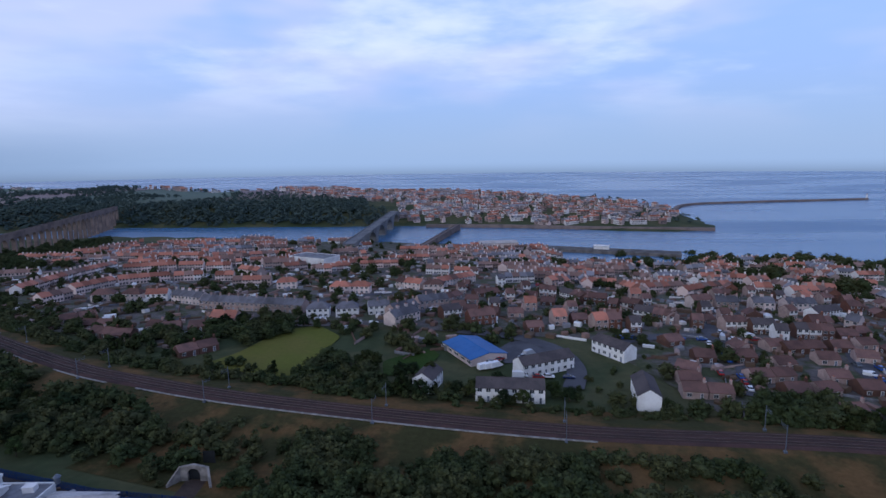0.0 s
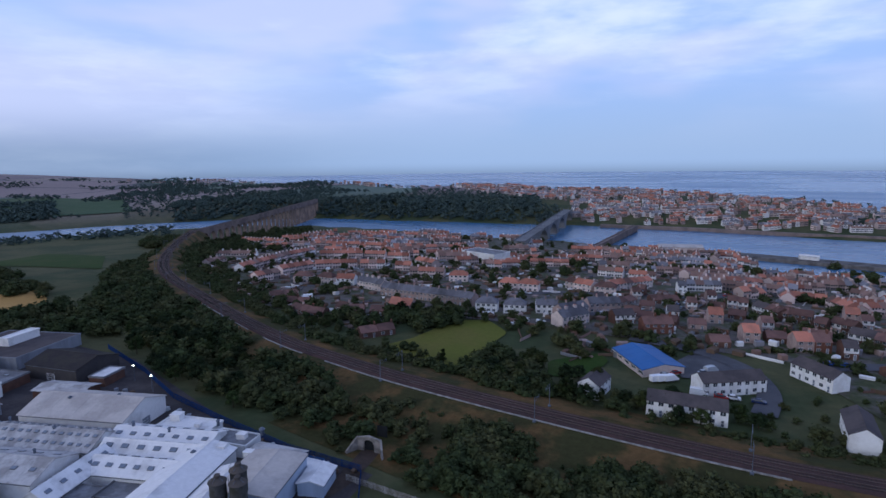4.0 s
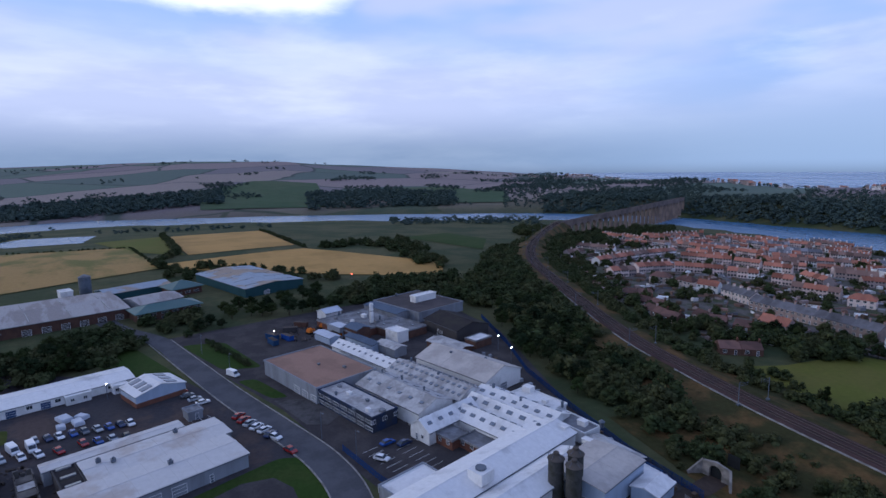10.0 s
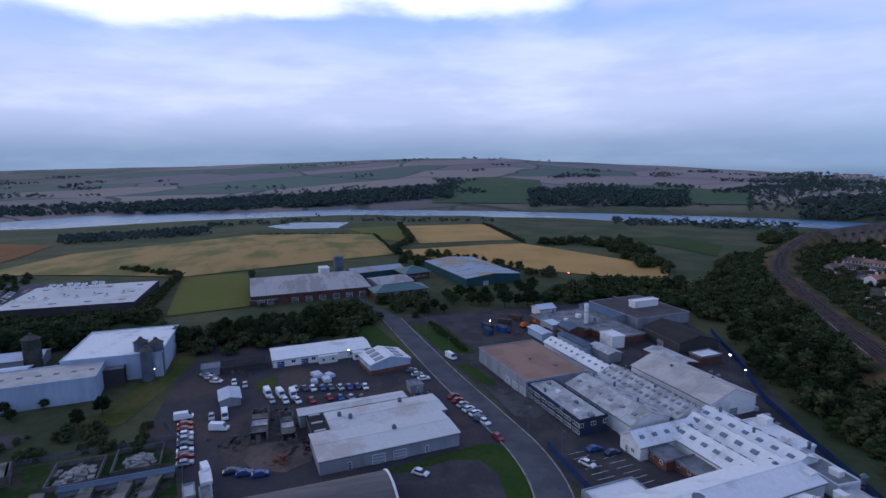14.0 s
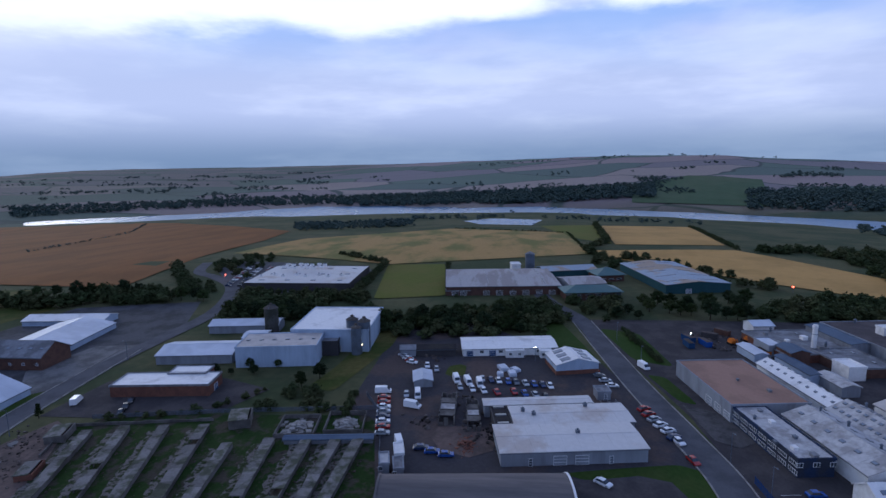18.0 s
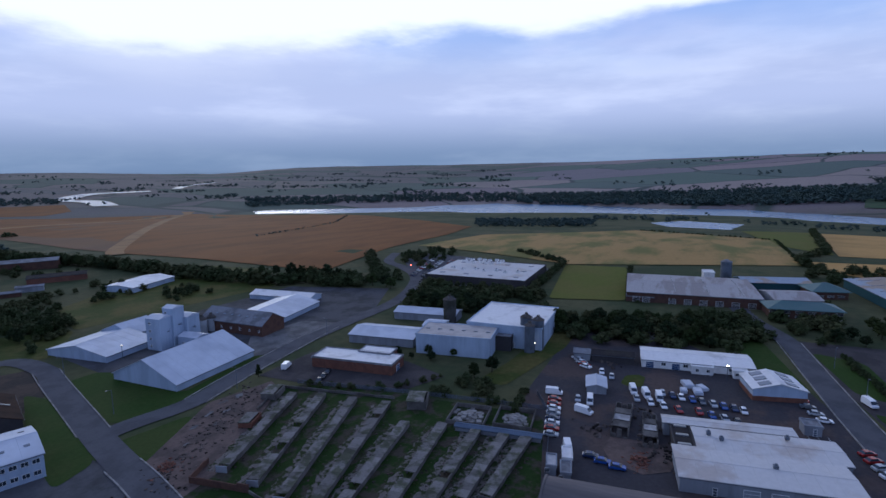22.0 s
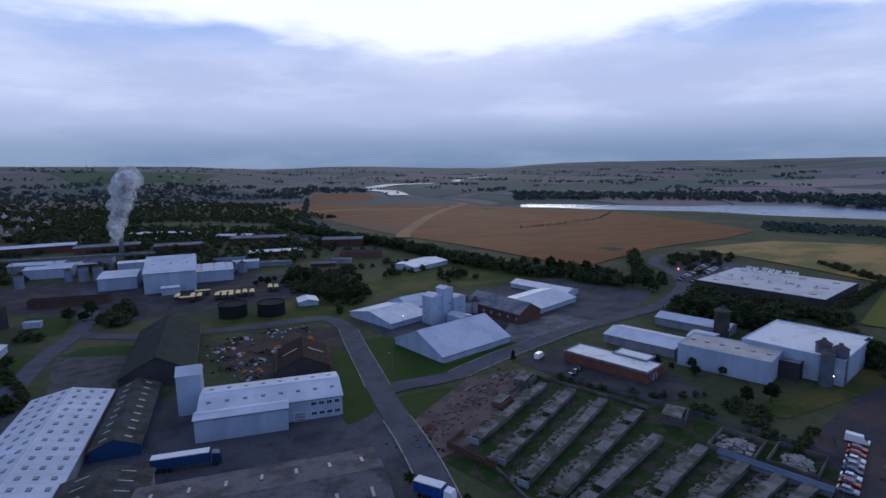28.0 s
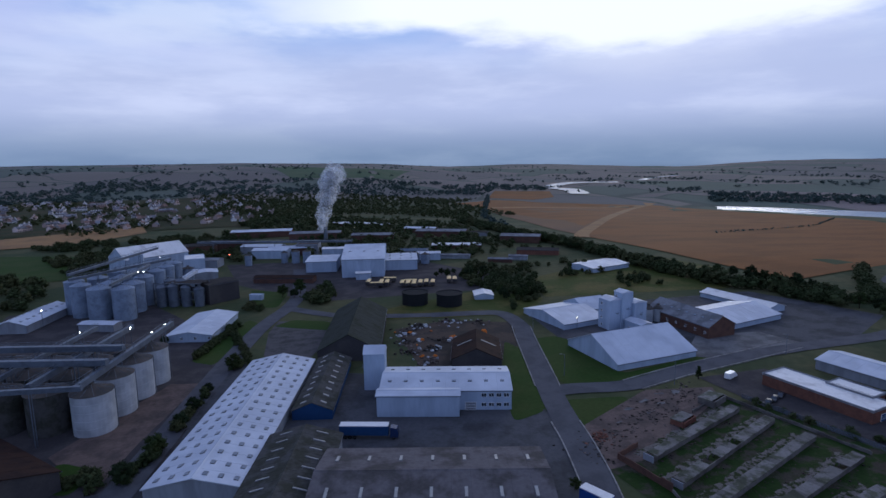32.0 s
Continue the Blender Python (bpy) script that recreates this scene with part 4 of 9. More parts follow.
# food works beside the railway
works_flat = shed("warehouse", -176.3, 72, 35.5, 23, SITE, 5.1, 0, "flat", "sheet_grey", "roof_brown", "flat-roofed warehouse with a brown felt roof and grey sheet walls", openings=row_of(DOOR_ROLL, 0, 3, 0, 0.3, 0.9) + row_of(DOOR_MAN, 3, 2, 0))
office = shed("office_block", -143.9, 70.2, 28.0, 9.0, SITE, 4.5, 0, "flat", "panel_navy", "roof_aged", "two-storey office block with blue panels and white window bands", openings=row_of(WIN_STRIP, 0, 7, 0.7) + row_of(WIN_STRIP, 0, 7, 2.7) + row_of(WIN_OFFICE, 1, 3, 2.7))
shed("factory_hall", -146.4, 114.8, 33.6, 17.9, SITE, 5.1, 3.2, "x", "roof_white", "roof_cream", "tall gabled factory hall with a cream sheet roof", openings=row_of(DOOR_DARK, 0, 3, 0, -0.3, 0.5) + [(DOOR_ROLL, 1, 0, 0)])
shed("factory_hall", -140.1, 84.4, 30.4, 13.5, SITE, 4.5, 2.4, "x", "wall_white", "roof_aged", "weathered grey gabled hall with small roof lights", lights=(6, 1), openings=row_of(DOOR_DARK, 1, 1, 0))
shed("roof_light_shed", -142.9, 97.9, 35.0, 11.9, SITE, 4.2, 2.6, "x", "wall_white", "roof_aged", "long shed with two lines of roof lights", lights=(14, 2), light_size=(1.2, 0.9))
shed("roof_light_shed", -112.2, 107.4, 29.0, 9.0, SITE, 4.2, 1.7, "x", "wall_white", "roof_white", "white shed with square roof lights", lights=(7, 1), light_size=(1.6, 1.1))
shed("lean_to_roof", -179.3, 92.6, 36.2, 7.3, SITE, 3.8, 1.7, "x", "wall_white", "roof_white", "narrow white-roofed store along the works", lights=(10, 1), light_size=(1.0, 0.8))
shed("workshop_wing", -119.4, 86.0, 7.6, 20.0, SITE, 3.8, 2.4, "y", "wall_white", "roof_white", "white gabled workshop wing with roof lights", lights=(5, 1), light_size=(1.4, 1.0), openings=[(DOOR_MAN, 0, -0.3, 0), (WIN_SMALL, 0, 0.3, 1.2)])
shed("workshop_wing", -107.8, 93.4, 22.0, 8.6, SITE, 3.8, 2.2, "x", "wall_white", "roof_white", "white workshop roof with roof lights beside the yard", lights=(6, 1), light_size=(1.6, 1.1))
shed("roof_light_shed", -109.9, 100.6, 27.0, 6.4, SITE, 4.2, 2.0, "x", "wall_white", "roof_white", "white shed roof with large dark roof lights", lights=(6, 1), light_size=(1.9, 1.2))
shed("link_store", -80.5, 110.5, 14, 5, SITE - 10, 2.8, 0.5, "x", "sheet_grey", "roof_aged", "low cluttered store along the blue fence")
shed("link_store", -71, 108.6, 7, 4.4, SITE - 12, 2.4, 0, "flat", "sheet_blue", "roof_white", "small blue-walled store along the fence")
shed("brick_annex", -112, 82.6, 6.1, 6.1, SITE, 2.6, 0, "flat", "brick", "roof_grey", "low red-brick annex with a flat felt roof", openings=row_of(WIN_SMALL, 0, 2, 1.2, -0.5, 0.5))
shed("brick_annex", -103.3, 87.1, 12.2, 7.1, SITE, 2.3, 0, "flat", "brick", "roof_grey", "long low red-brick annex with a stained flat roof", openings=row_of(WIN_SMALL, 0, 4, 1.2, -0.8, 0.8))
shed("production_hall", -90.8, 75.1, 12, 59.5, SITE, 5.1, 1.6, "y", "wall_white", "roof_white", "long production hall with a white sheet roof", openings=row_of(WIN_STRIP, 3, 8, 2.0))
shed("production_hall", -79.4, 72.7, 8.8, 51.9, SITE, 4.6, 1.4, "y", "wall_white", "roof_white", "lower twin roof beside the long production hall")
shed("cold_store", -75.2, 97.0, 13.7, 17.4, SITE, 5.8, 0.7, "y", "sheet_blue_grey", "roof_cream", "square cold store with a pale low-pitched roof", openings=[(DOOR_ROLL, 0, 0.2, 0)])
shed("plant_room", -65.2, 103.6, 6.2, 8.0, SITE, 3.2, 0.8, "y", "sheet_blue_grey", "roof_white", "small white-roofed plant room at the end of the works")
shed("gatehouse", -99.5, 61.8, 7.5, 13.3, SITE, 2.6, 0, "flat", "sheet_grey", "roof_white", "flat white-roofed gatehouse canopy", openings=row_of(WIN_OFFICE, 3, 3, 1.2))
shed("flat_store", -231.6, 150.1, 35.3, 29.7, SITE, 4.5, 0, "flat", "sheet_grey", "roof_felt", "dark flat-roofed store behind the works")
shed("dark_gabled_store", -189.4, 142.5, 24.0, 17.4, 0, 5.1, 2.5, "x", "sheet_dark", "roof_dark", "black gabled store with sheet walls", openings=[(DOOR_DARK, 0, 0, 0)])
shed("flat_store", -223.3, 111.8, 28.6, 26.5, SITE, 3.2, 0, "flat", "brick", "roof_grey", "low grey-roofed brick store", lights=(3, 2))
shed("flat_store", -205, 122, 20, 16, SITE, 3.4, 0, "flat", "brown_brick", "roof_grey", "grey flat roof between the stores", lights=(2, 2))
shed("low_lean_to", -197.1, 100.3, 19.3, 4.6, SITE, 3.4, 0.5, "x", "sheet_blue_grey", "roof_slate_blue", "low blue-grey lean-to behind the works")
shed("white_tank_house", -247, 108, 8, 9, SITE, 3.6, 1.4, "y", "wall_white", "roof_sheet", "pale gabled tank house")
shed("low_lean_to", -172, 126, 18, 8, SITE, 3.0, 0.8, "x", "brown_brick", "roof_aged", "stained low roof beside the tall hall")
shed("low_lean_to", -232, 132, 26, 9, SITE, 4.2, 0.6, "x", "sheet_grey", "roof_slate_blue", "blue-grey sheet roof along the flat store")
shed("pump_house", -169.8, 139.3, 6.0, 9.5, SITE, 3.2, 0, "flat", "brown_brick", "roof_white", "small brick pump house with a white roof")
shed("link_roof", -112.6, 114.6, 16.4, 9.0, SITE - 4, 3.2, 0, "flat", "wall_white", "roof_white", "low white link building along the blue fence")
shed("link_roof", -95.4, 112.6, 12.0, 6.4, SITE - 8, 3.2, 0, "flat", "wall_white", "roof_grey", "low link building with a cluttered flat roof")
shed("rooftop_box", -231.9, 153.5, 4.3, 14.0, SITE, 7.6, 0, "flat", "roof_white", "roof_white", "white plant box beside a dark store", base=0)

def roof_vent(x, y, z, w, h, m):
    """A cowl, box or duct on a works roof."""
    g = Mesh()
    if h > w:
        g.tube(w / 2, w / 2, 0, h, 10).tube(w * 0.75, w * 0.2, h, h + w * 0.5, 10)
    else:
        g.box(-w / 2, w / 2, -w * 0.4, w * 0.4, 0, h).box(-w / 2 - 0.1, w / 2 + 0.1, -w * 0.4 - 0.1, w * 0.4 + 0.1, h, h + 0.1)
    ob = part("roof_vent", g, m, None, m=pose(x, y, z, 0, 0, SITE))
    tagged(ob, "small metal vent standing on the works roof", "vent", "roof vents")


for x, y, z, w, h in ((-152, 112, 6.6, 0.9, 1.4), (-140, 118, 6.4, 0.9, 1.4), (-134, 117, 6.6, 1.4, 0.8), (-118, 117, 3.4, 3.0, 1.8), (-109, 115, 3.4, 1.6, 1.0), (-104, 117, 3.4, 0.8, 1.6), (-93, 113, 3.4, 2.4, 1.4), (-89, 116, 3.4, 1.2, 1.6), (-96, 99, 5.4, 1.0, 1.2), (-92, 104, 4.8, 2.6, 1.6), (-84, 104, 4.8, 2.2, 1.2), (-148, 70, 4.7, 1.4, 0.8), (-140, 72, 4.7, 1.0, 0.7), (-134, 69, 4.7, 1.4, 0.9), (-176, 72, 5.3, 0.8, 0.6), (-143, 86, 7.1, 0.7, 1.2), (-226, 116, 3.5, 2.4, 1.4), (-222, 108, 3.5, 1.6, 1.0)):
    roof_vent(x, y, z, w, h, "roof_white" if w > 1.3 else "steel")
for x, y, z, w, h in ((-214, 116, 3.6, 1.8, 1.2), (-218, 120, 3.6, 1.0, 1.5), (-231, 104, 3.6, 1.5, 0.9), (-236, 108, 3.6, 0.9, 1.3), (-201, 119, 3.7, 1.4, 0.9), (-240, 154, 5.0, 1.6, 1.0), (-246, 146, 5.0, 1.0, 1.4), (-155, 70, 4.7, 1.2, 0.6), (-150, 66.5, 4.7, 0.8, 0.9), (-137, 66, 4.7, 1.0, 0.6), (-131, 72, 4.7, 1.6, 0.8), (-152, 84, 7.0, 0.6, 1.0), (-132, 87, 7.0, 0.6, 1.0), (-158, 99, 6.0, 0.6, 1.0), (-140, 98, 6.2, 0.8, 1.1), (-133, 100, 6.2, 0.6, 1.0), (-122, 106, 6.2, 0.8, 1.1), (-110, 106, 6.2, 0.7, 1.0), (-168, 78, 5.3, 1.2, 0.6)):
    roof_vent(x, y, z, w, h, "roof_grey" if w > 1.1 else "steel")
tagged(roof_unit(-86.5, 71.5, 5.8, SITE, 4.2, 4.2, 2.6), "square white plant box on the production hall roof", "plant box")

# car dealer and traders across the road
dealer = shed("showroom", -137.5, 15.3, 14.6, 37, SITE + 1, 3.7, 0.4, "y", "sheet_grey", "roof_pale", "wide trade showroom with a pale sheet roof", openings=row_of(DOOR_ROLL, 1, 2, 0, -0.2, 0.1) + row_of(DOOR_MAN, 1, 2, 0, -0.6, 0.5))
shed("showroom", -150.6, 17.2, 11.5, 33, SITE + 1, 3.75, 0.3, "y", "sheet_grey", "roof_pale", "rear bay of the showroom with a stained roof")
shed("showroom", -158.6, 8.4, 4.4, 32, SITE + 1, 3.75, 0.15, "y", "sheet_grey", "roof_pale", "narrow back bay of the showroom")
shed("slatted_store", -148.6, -2.2, 15, 4.6, SITE + 1, 3.3, 0, "flat", "sheet_dark", "roof_dark", "low dark store with slatted roof lights", lights=(3, 1), light_mat="skylight_pale", light_size=(1.0, 3.2))
for u, v in ((-150, 4), (-148, 7), (-138.5, 18), (-155, 22)):
    tagged(roof_unit(u, v, 4.4, SITE, 1.0, 1.0, 0.7, None, "steel"), "small dark ventilation cowl on the showroom roof", "vent")
shed("trade_units", -214.7, -0.5, 14.3, 36.9, SITE, 2.9, 0.8, "y", "wall_white", "roof_white", "row of white trade units with blue doors", openings=row_of(DOOR_BLUE, 1, 3, 0, -0.85, 0.1) + row_of(WIN_OFFICE, 1, 4, 1.2, -0.6, 0.6))
shed("trade_units", -196.6, 22.7, 12.4, 15.5, SITE + 6, 3.8, 2, "x", "sheet_blue_grey", "roof_white", "end unit with slatted roof lights and a brick base", lights=(3, 1), light_mat="skylight_glass", light_size=(2.6, 3.4), plinth="brick")

for x, y, w, d, r, h, wall, roof, lab in ((-178.5, -29.4, 9, 6.2, SITE + 3, 2.4, "sheet_grey", "roof_sheet", "small grey workshop hut in the yard"), 
                                    (-207.5, -28.5, 6, 15, SITE, 2.8, "sheet_dark", "roof_dark", "dark shed by the trees"), (-206, -39.5, 5.5, 6, SITE, 2.8, "sheet_grey", "roof_grey", "grey store shed by the trees")):
    shed("yard_shed", x, y, w, d, r, h, 0.8, "x" if w > d else "y", wall, roof, lab)
for x, y in ((-129.3, -27.9), (-122.5, -26.7)):
    shed("site_cabin", x, y, 5.4, 2.3, SITE + 6, 2.4, 0, "flat", "wall_white" if x < -125 else "sheet_grey", "roof_white" if x < -125 else "roof_grey", "white portable cabin in the yard" if x < -125 else "grey portable cabin in the yard", openings=row_of(WIN_SMALL, 1, 1, 1.0))
shed("site_cabin", -124.3, -30.6, 5.4, 2.3, SITE + 6, 2.4, 0, "flat", "sheet_grey", "roof_aged", "grey portable cabin in the yard", openings=row_of(WIN_SMALL, 1, 1, 1.0))
shed("road_kiosk", -171.6, 29.6, 4.6, 4.2, SITE, 2.5, 0, "flat", "sheet_grey", "roof_grey", "small grey kiosk beside the road", openings=[(DOOR_MAN, 1, 0.2, 0)])
for x, y, w in ((-206.6, 2.2, 7.0), (-207.2, 14.0, 4.4)):
    shed("unit_porch", x, y, 2.6, w, SITE, 2.5, 0, "flat", "wall_white", "roof_white", "flat white porch before the trade units", openings=row_of(WIN_SMALL, 1, 2, 1.0, -0.5, 0.5))


def ruined_shed(x, y, w, d, rot, label, seed):
    """Four broken concrete walls and some sheets left of the roof."""
    rnd = random.Random(seed)
    t = thing("ruined_shed", pose(x, y, land(x, y), 0, 0, rot), label, "ruin")
    for a, b, along in ((-w / 2, -d / 2, "x"), (-w / 2, d / 2, "x"), (-w / 2, -d / 2, "y"), (w / 2, -d / 2, "y")):
        n = max(3, int((w if along == "x" else d) / 1.2))
        run = (w if along == "x" else d) / n
        for i in range(n):
            h = rnd.uniform(1.2, 2.7) if rnd.random() > 0.12 else 0.5
            u = i * run
            g = Mesh()
            if along == "x":
                g.box(a + u, a + u + run, b - 0.14, b + 0.14, -0.2, h)
            else:
                g.box(a - 0.14, a + 0.14, b + u + 0.142, b + u + run - 0.142, -0.2, h)
            part("wall_panel", g, "concrete", t)
    for i in range(3):
        a = -w / 2 + w * (i + 0.6) / 4
        part("roof_sheet", Mesh().box(a, a + w * 0.19, -d / 2 + 0.15, d / 2 - 0.15, 1.5 + 0.2 * i, 1.58 + 0.2 * i), "roof_aged" if i % 2 else "concrete", t)


ruined_shed(-156.8, -18.3, 19, 4.6, SITE - 5, "ruined concrete shed with broken walls and roof sheets", 3)
ruined_shed(-153.4, -10.4, 17, 3.6, SITE - 2, "narrow ruined shed with pale roof sheets", 8)
for x, y, w, d, r in ((-193, -2, 5, 3.2, 20), (-188, 1.2, 4.2, 2.6, 12), (-191.5, 2.4, 3.6, 2.4, 35), (-187, -3, 3.0, 2.2, 5)):
    g = Mesh().box(-w / 2, w / 2, -d / 2, d / 2, 0, 0.9).box(-w / 2 + 0.2, w / 2 - 0.4, -d / 2 + 0.2, d / 2 - 0.2, 0.9, 1.15)
    tagged(part("roofing_bundle", g, "roof_sheet", None, m=pose(x, y, land(x, y) + 0.1, 0, 0, r)), "wrapped bundle of pale roofing sheets in the yard", "building material", "roofing bundles")
shed("blue_store_strip", -135.4, -48.5, 2.2, 24, SITE - 1, 1.5, 0.3, "y", "sheet_grey", "roof_slate_blue", "long low blue-grey roof beside the ruined pens")


def barrel_hall(x, y, w, d, rot, rise, label):
    """A long hall with a round sheet roof down to low walls, ridge along y."""
    t = thing("barrel_hall", pose(x, y, 0, 0, 0, rot), label, "building")
    g = Mesh()
    g.box(-w / 2, w / 2, -d / 2, d / 2, -0.5, 1.2)
    part("wall", g, "sheet_dark", t)
    n = 14
    sec = [(w / 2 * math.cos(math.pi * i / n), 1.2 + rise * math.sin(math.pi * i / n)) for i in range(n + 1)]
    g = Mesh()
    g.prism(sec, "y", -d / 2, d / 2)
    part("roof", g, "roof_round", t)
    for e in (-1, 1):
        g = Mesh()
        v = []
        for c, z in sec:
            for k in (1.0, 1.05):
                v += [(c * k, e * d / 2 - 0.25, 1.2 + (z - 1.2) * k), (c * k, e * d / 2 + 0.25, 1.2 + (z - 1.2) * k)]
        g.add(v, [(4 * i + a, 4 * i + b, 4 * i + 4 + b, 4 * i + 4 + a) for i in range(n) for a, b in ((0, 1), (1, 3), (3, 2), (2, 0))])
        part("rim", g, "roof_white" if e > 0 else "roof_round", t)


barrel_hall(-112.5, -7.5, 15, 43, SITE - 2, 3.6, "round-roofed dark hall with a white rim")

def hip_hall(name, x, y, w, d, rot, eave, rise, wall, roof, label, openings=(), over=1.2):
    """A low hall under a hipped roof with wide eaves."""
    t = thing(name, pose(x, y, land(x, y), 0, 0, rot), label, "building")
    part("wall", Mesh().box(-w / 2, w / 2, -d / 2, d / 2, -0.6, eave), wall, t)
    a, b = w / 2 + over, d / 2 + over
    e, z = max(0.0, (d - w) / 2), eave - 0.1
    v = [(-a, -b, z), (a, -b, z), (a, b, z), (-a, b, z), (-a, -b, z + 0.3), (a, -b, z + 0.3), (a, b, z + 0.3), (-a, b, z + 0.3), (0, -e, z + 0.3 + rise), (0, e, z + 0.3 + rise)]
    part("roof", Mesh().add(v, [(3, 2, 1, 0), (0, 1, 5, 4), (1, 2, 6, 5), (2, 3, 7, 6), (3, 0, 4, 7), (4, 5, 8), (6, 7, 9), (5, 6, 9, 8), (7, 4, 8, 9)]), roof, t)
    part("ridge_cap", Mesh().box(-0.25, 0.25, -e, e, z + 0.2 + rise, z + 0.42 + rise), "roof_grey", t)
    for kind, side, at, h in openings:
        part("window" if kind in (WIN_OFFICE, WIN_STRIP, WIN_SMALL) else "door", kind, None, t, m=side_pose(w, d, side, at, h) @ Matrix.Translation((0, -0.07, 0)))
    return t


# large sheds by the fields
shed("distribution_shed", -331.5, -6.0, 50.6, 64.7, SITE - 1.5, 5.1, 1.0, "y", "brown_brick", "roof_streaked", "broad brick distribution shed with a streaked pale roof", openings=row_of(DOOR_DARK, 1, 6, 0, -0.3, 0.85) + row_of(DOOR_DARK, 1, 2, 0, -0.85, -0.7), lights=(4, 1), light_mat="skylight_pale", light_size=(0.5, 17.0))
shed("loading_bay", -306, -29, 5, 14, SITE - 1.5, 2.6, 0, "flat", "brown_brick", "roof_grey", "low brick loading bay at the corner of the shed")
shed("green_hall", -366.0, 37.5, 17.0, 36.0, SITE + 7, 4.5, 1.6, "y", "sheet_green", "roof_hazy", "hall with green cladding and a pale roof")
hip_hall("green_hall", -353, 61, 15, 17, SITE + 7, 4.2, 3.4, "brown_brick", "roof_green", "square brick pavilion with a green hipped roof", openings=row_of(WIN_STRIP, 1, 3, 1.2, -0.6, 0.6))
shed("sports_hall", -327.5, 42.3, 22, 22.4, SITE + 7, 4.6, 1.6, "y", "sheet_grey", "roof_streaked", "hall with a grey curved sheet roof beside the office")
hip_hall("green_office", -304.7, 44.2, 13.5, 30.0, SITE + 1, 4.4, 2.6, "brown_brick", "roof_green", "two-storey brick office with a green hipped roof", openings=row_of(WIN_STRIP, 1, 6, 0.5) + row_of(WIN_STRIP, 1, 6, 2.6))
shed("green_hall", -351.6, 99.6, 68, 37.4, SITE + 2.4, 5.1, 1.6, "x", "sheet_green", "roof_hazy", "long green-walled depot with a patched pale roof", openings=[(DOOR_ROLL, 1, -0.3, 0)], lights=(5, 1), light_mat="skylight_pale", light_size=(0.6, 12.0))
grey_silo = thing("storage_silo", pose(-378, 14, land(-378, 14)), "dark grey cylindrical silo behind the distribution shed", "silo")
part("wall", Mesh().tube(3.2, 3.2, -0.5, 12.0, 20), "steel", grey_silo)
part("roof", Mesh().tube(3.4, 0.5, 12.0, 13.4, 20), "roof_grey", grey_silo)
for q in (3.0, 6.0, 9.0):
    part("hoop", Mesh().tube(3.27, 3.27, q, q + 0.2, 20), "steel", grey_silo)
shed("plant_box", -372, 4, 9, 6, SITE, 6.0, 0, "flat", "roof_white", "roof_white", "white plant box behind the distribution shed")
# supermarket with a dark edge round its roof
market = shed("supermarket", -335.9, -127.5, 65.3, 56, 92, 4.5, 0, "flat", "sheet_dark", "roof_pale", "large flat-roofed supermarket with rooftop plant", lights=(4, 3), light_size=(3, 2))
for k in range(14):
    roof_unit(-20 + (k % 7) * 4.2, 8 + (k // 7) * 9 - (k % 3) * 1.5, 7.25, 0, 2.6, 2.0, 1.4, market)
for k in range(8):
    roof_unit(-24 + k * 7, -20 + (k % 2) * 4, 7.25, 0, 2.2, 1.6, 1.1, market)
shed("tall_warehouse", -223.6, -72.5, 31.5, 34.7, 93, 8.8, 0, "flat", "sheet_blue_grey", "roof_white", "tall pale blue warehouse with a white roof", openings=[(DOOR_ROLL, 0, 0.2, 0)])
shed("process_block", -196.5, -87.6, 30.1, 16.6, 99, 7.6, 0, "flat", "sheet_blue_grey", "roof_cream", "pale sheet-clad process block with parapet roof", lights=(6, 1), light_size=(1.5, 1.0))
shed("low_store", -196.5, -120.4, 16.5, 28.8, SITE, 3.5, 1.6, "y", "sheet_grey", "roof_sheet", "low grey store with a shallow roof")
shed("low_store", -232.5, -119.3, 11.3, 30.9, SITE, 3.5, 1.4, "y", "sheet_grey", "roof_sheet", "low pale store behind the process block")
shed("brick_depot", -164.5, -114.4, 32.4, 11.1, 97, 3.7, 0, "flat", "brick", "roof_white", "red-brick depot with a white flat roof", openings=row_of(WIN_SMALL, 2, 4, 1.6) + [(DOOR_BLUE, 1, 0, 0)])
shed("depot_wing", -172.5, -110.5, 13, 7, 97, 4.0, 0, "flat", "brick", "roof_white", "raised rear wing of the brick depot")
shed("low_store", -214, -106, 10, 9, SITE, 4.0, 0.8, "y", "sheet_grey", "roof_sheet", "small pale store beside the process block")
# no building here: a dark block added for the dark gap between silos
shed("plant_house", -206, -71, 9, 7, SITE, 5.5, 0, "flat", "sheet_dark", "roof_grey", "dark plant house below the slim silos")
# more of the works' back roofs
shed("chiller_house", -219, 100, 10, 6, SITE, 4.2, 0, "flat", "sheet_grey", "roof_sheet", "grey chiller house behind the works")
shed("chiller_house", -196, 116, 8, 6, SITE, 4.6, 0, "flat", "roof_white", "roof_white", "white chiller house behind the works")
shed("boiler_house", -209, 104, 9, 7, SITE, 5.2, 1.0, "x", "brown_brick", "roof_slate_blue", "brick boiler house beside the chimney")
shed("low_lean_to", -184, 106, 12, 6, SITE, 3.4, 0.8, "x", "sheet_grey", "roof_aged", "stained lean-to between the halls")
shed("low_lean_to", -214, 92, 12, 5, SITE, 3.0, 0.6, "x", "sheet_blue_grey", "roof_sheet", "pale lean-to at the yard edge")
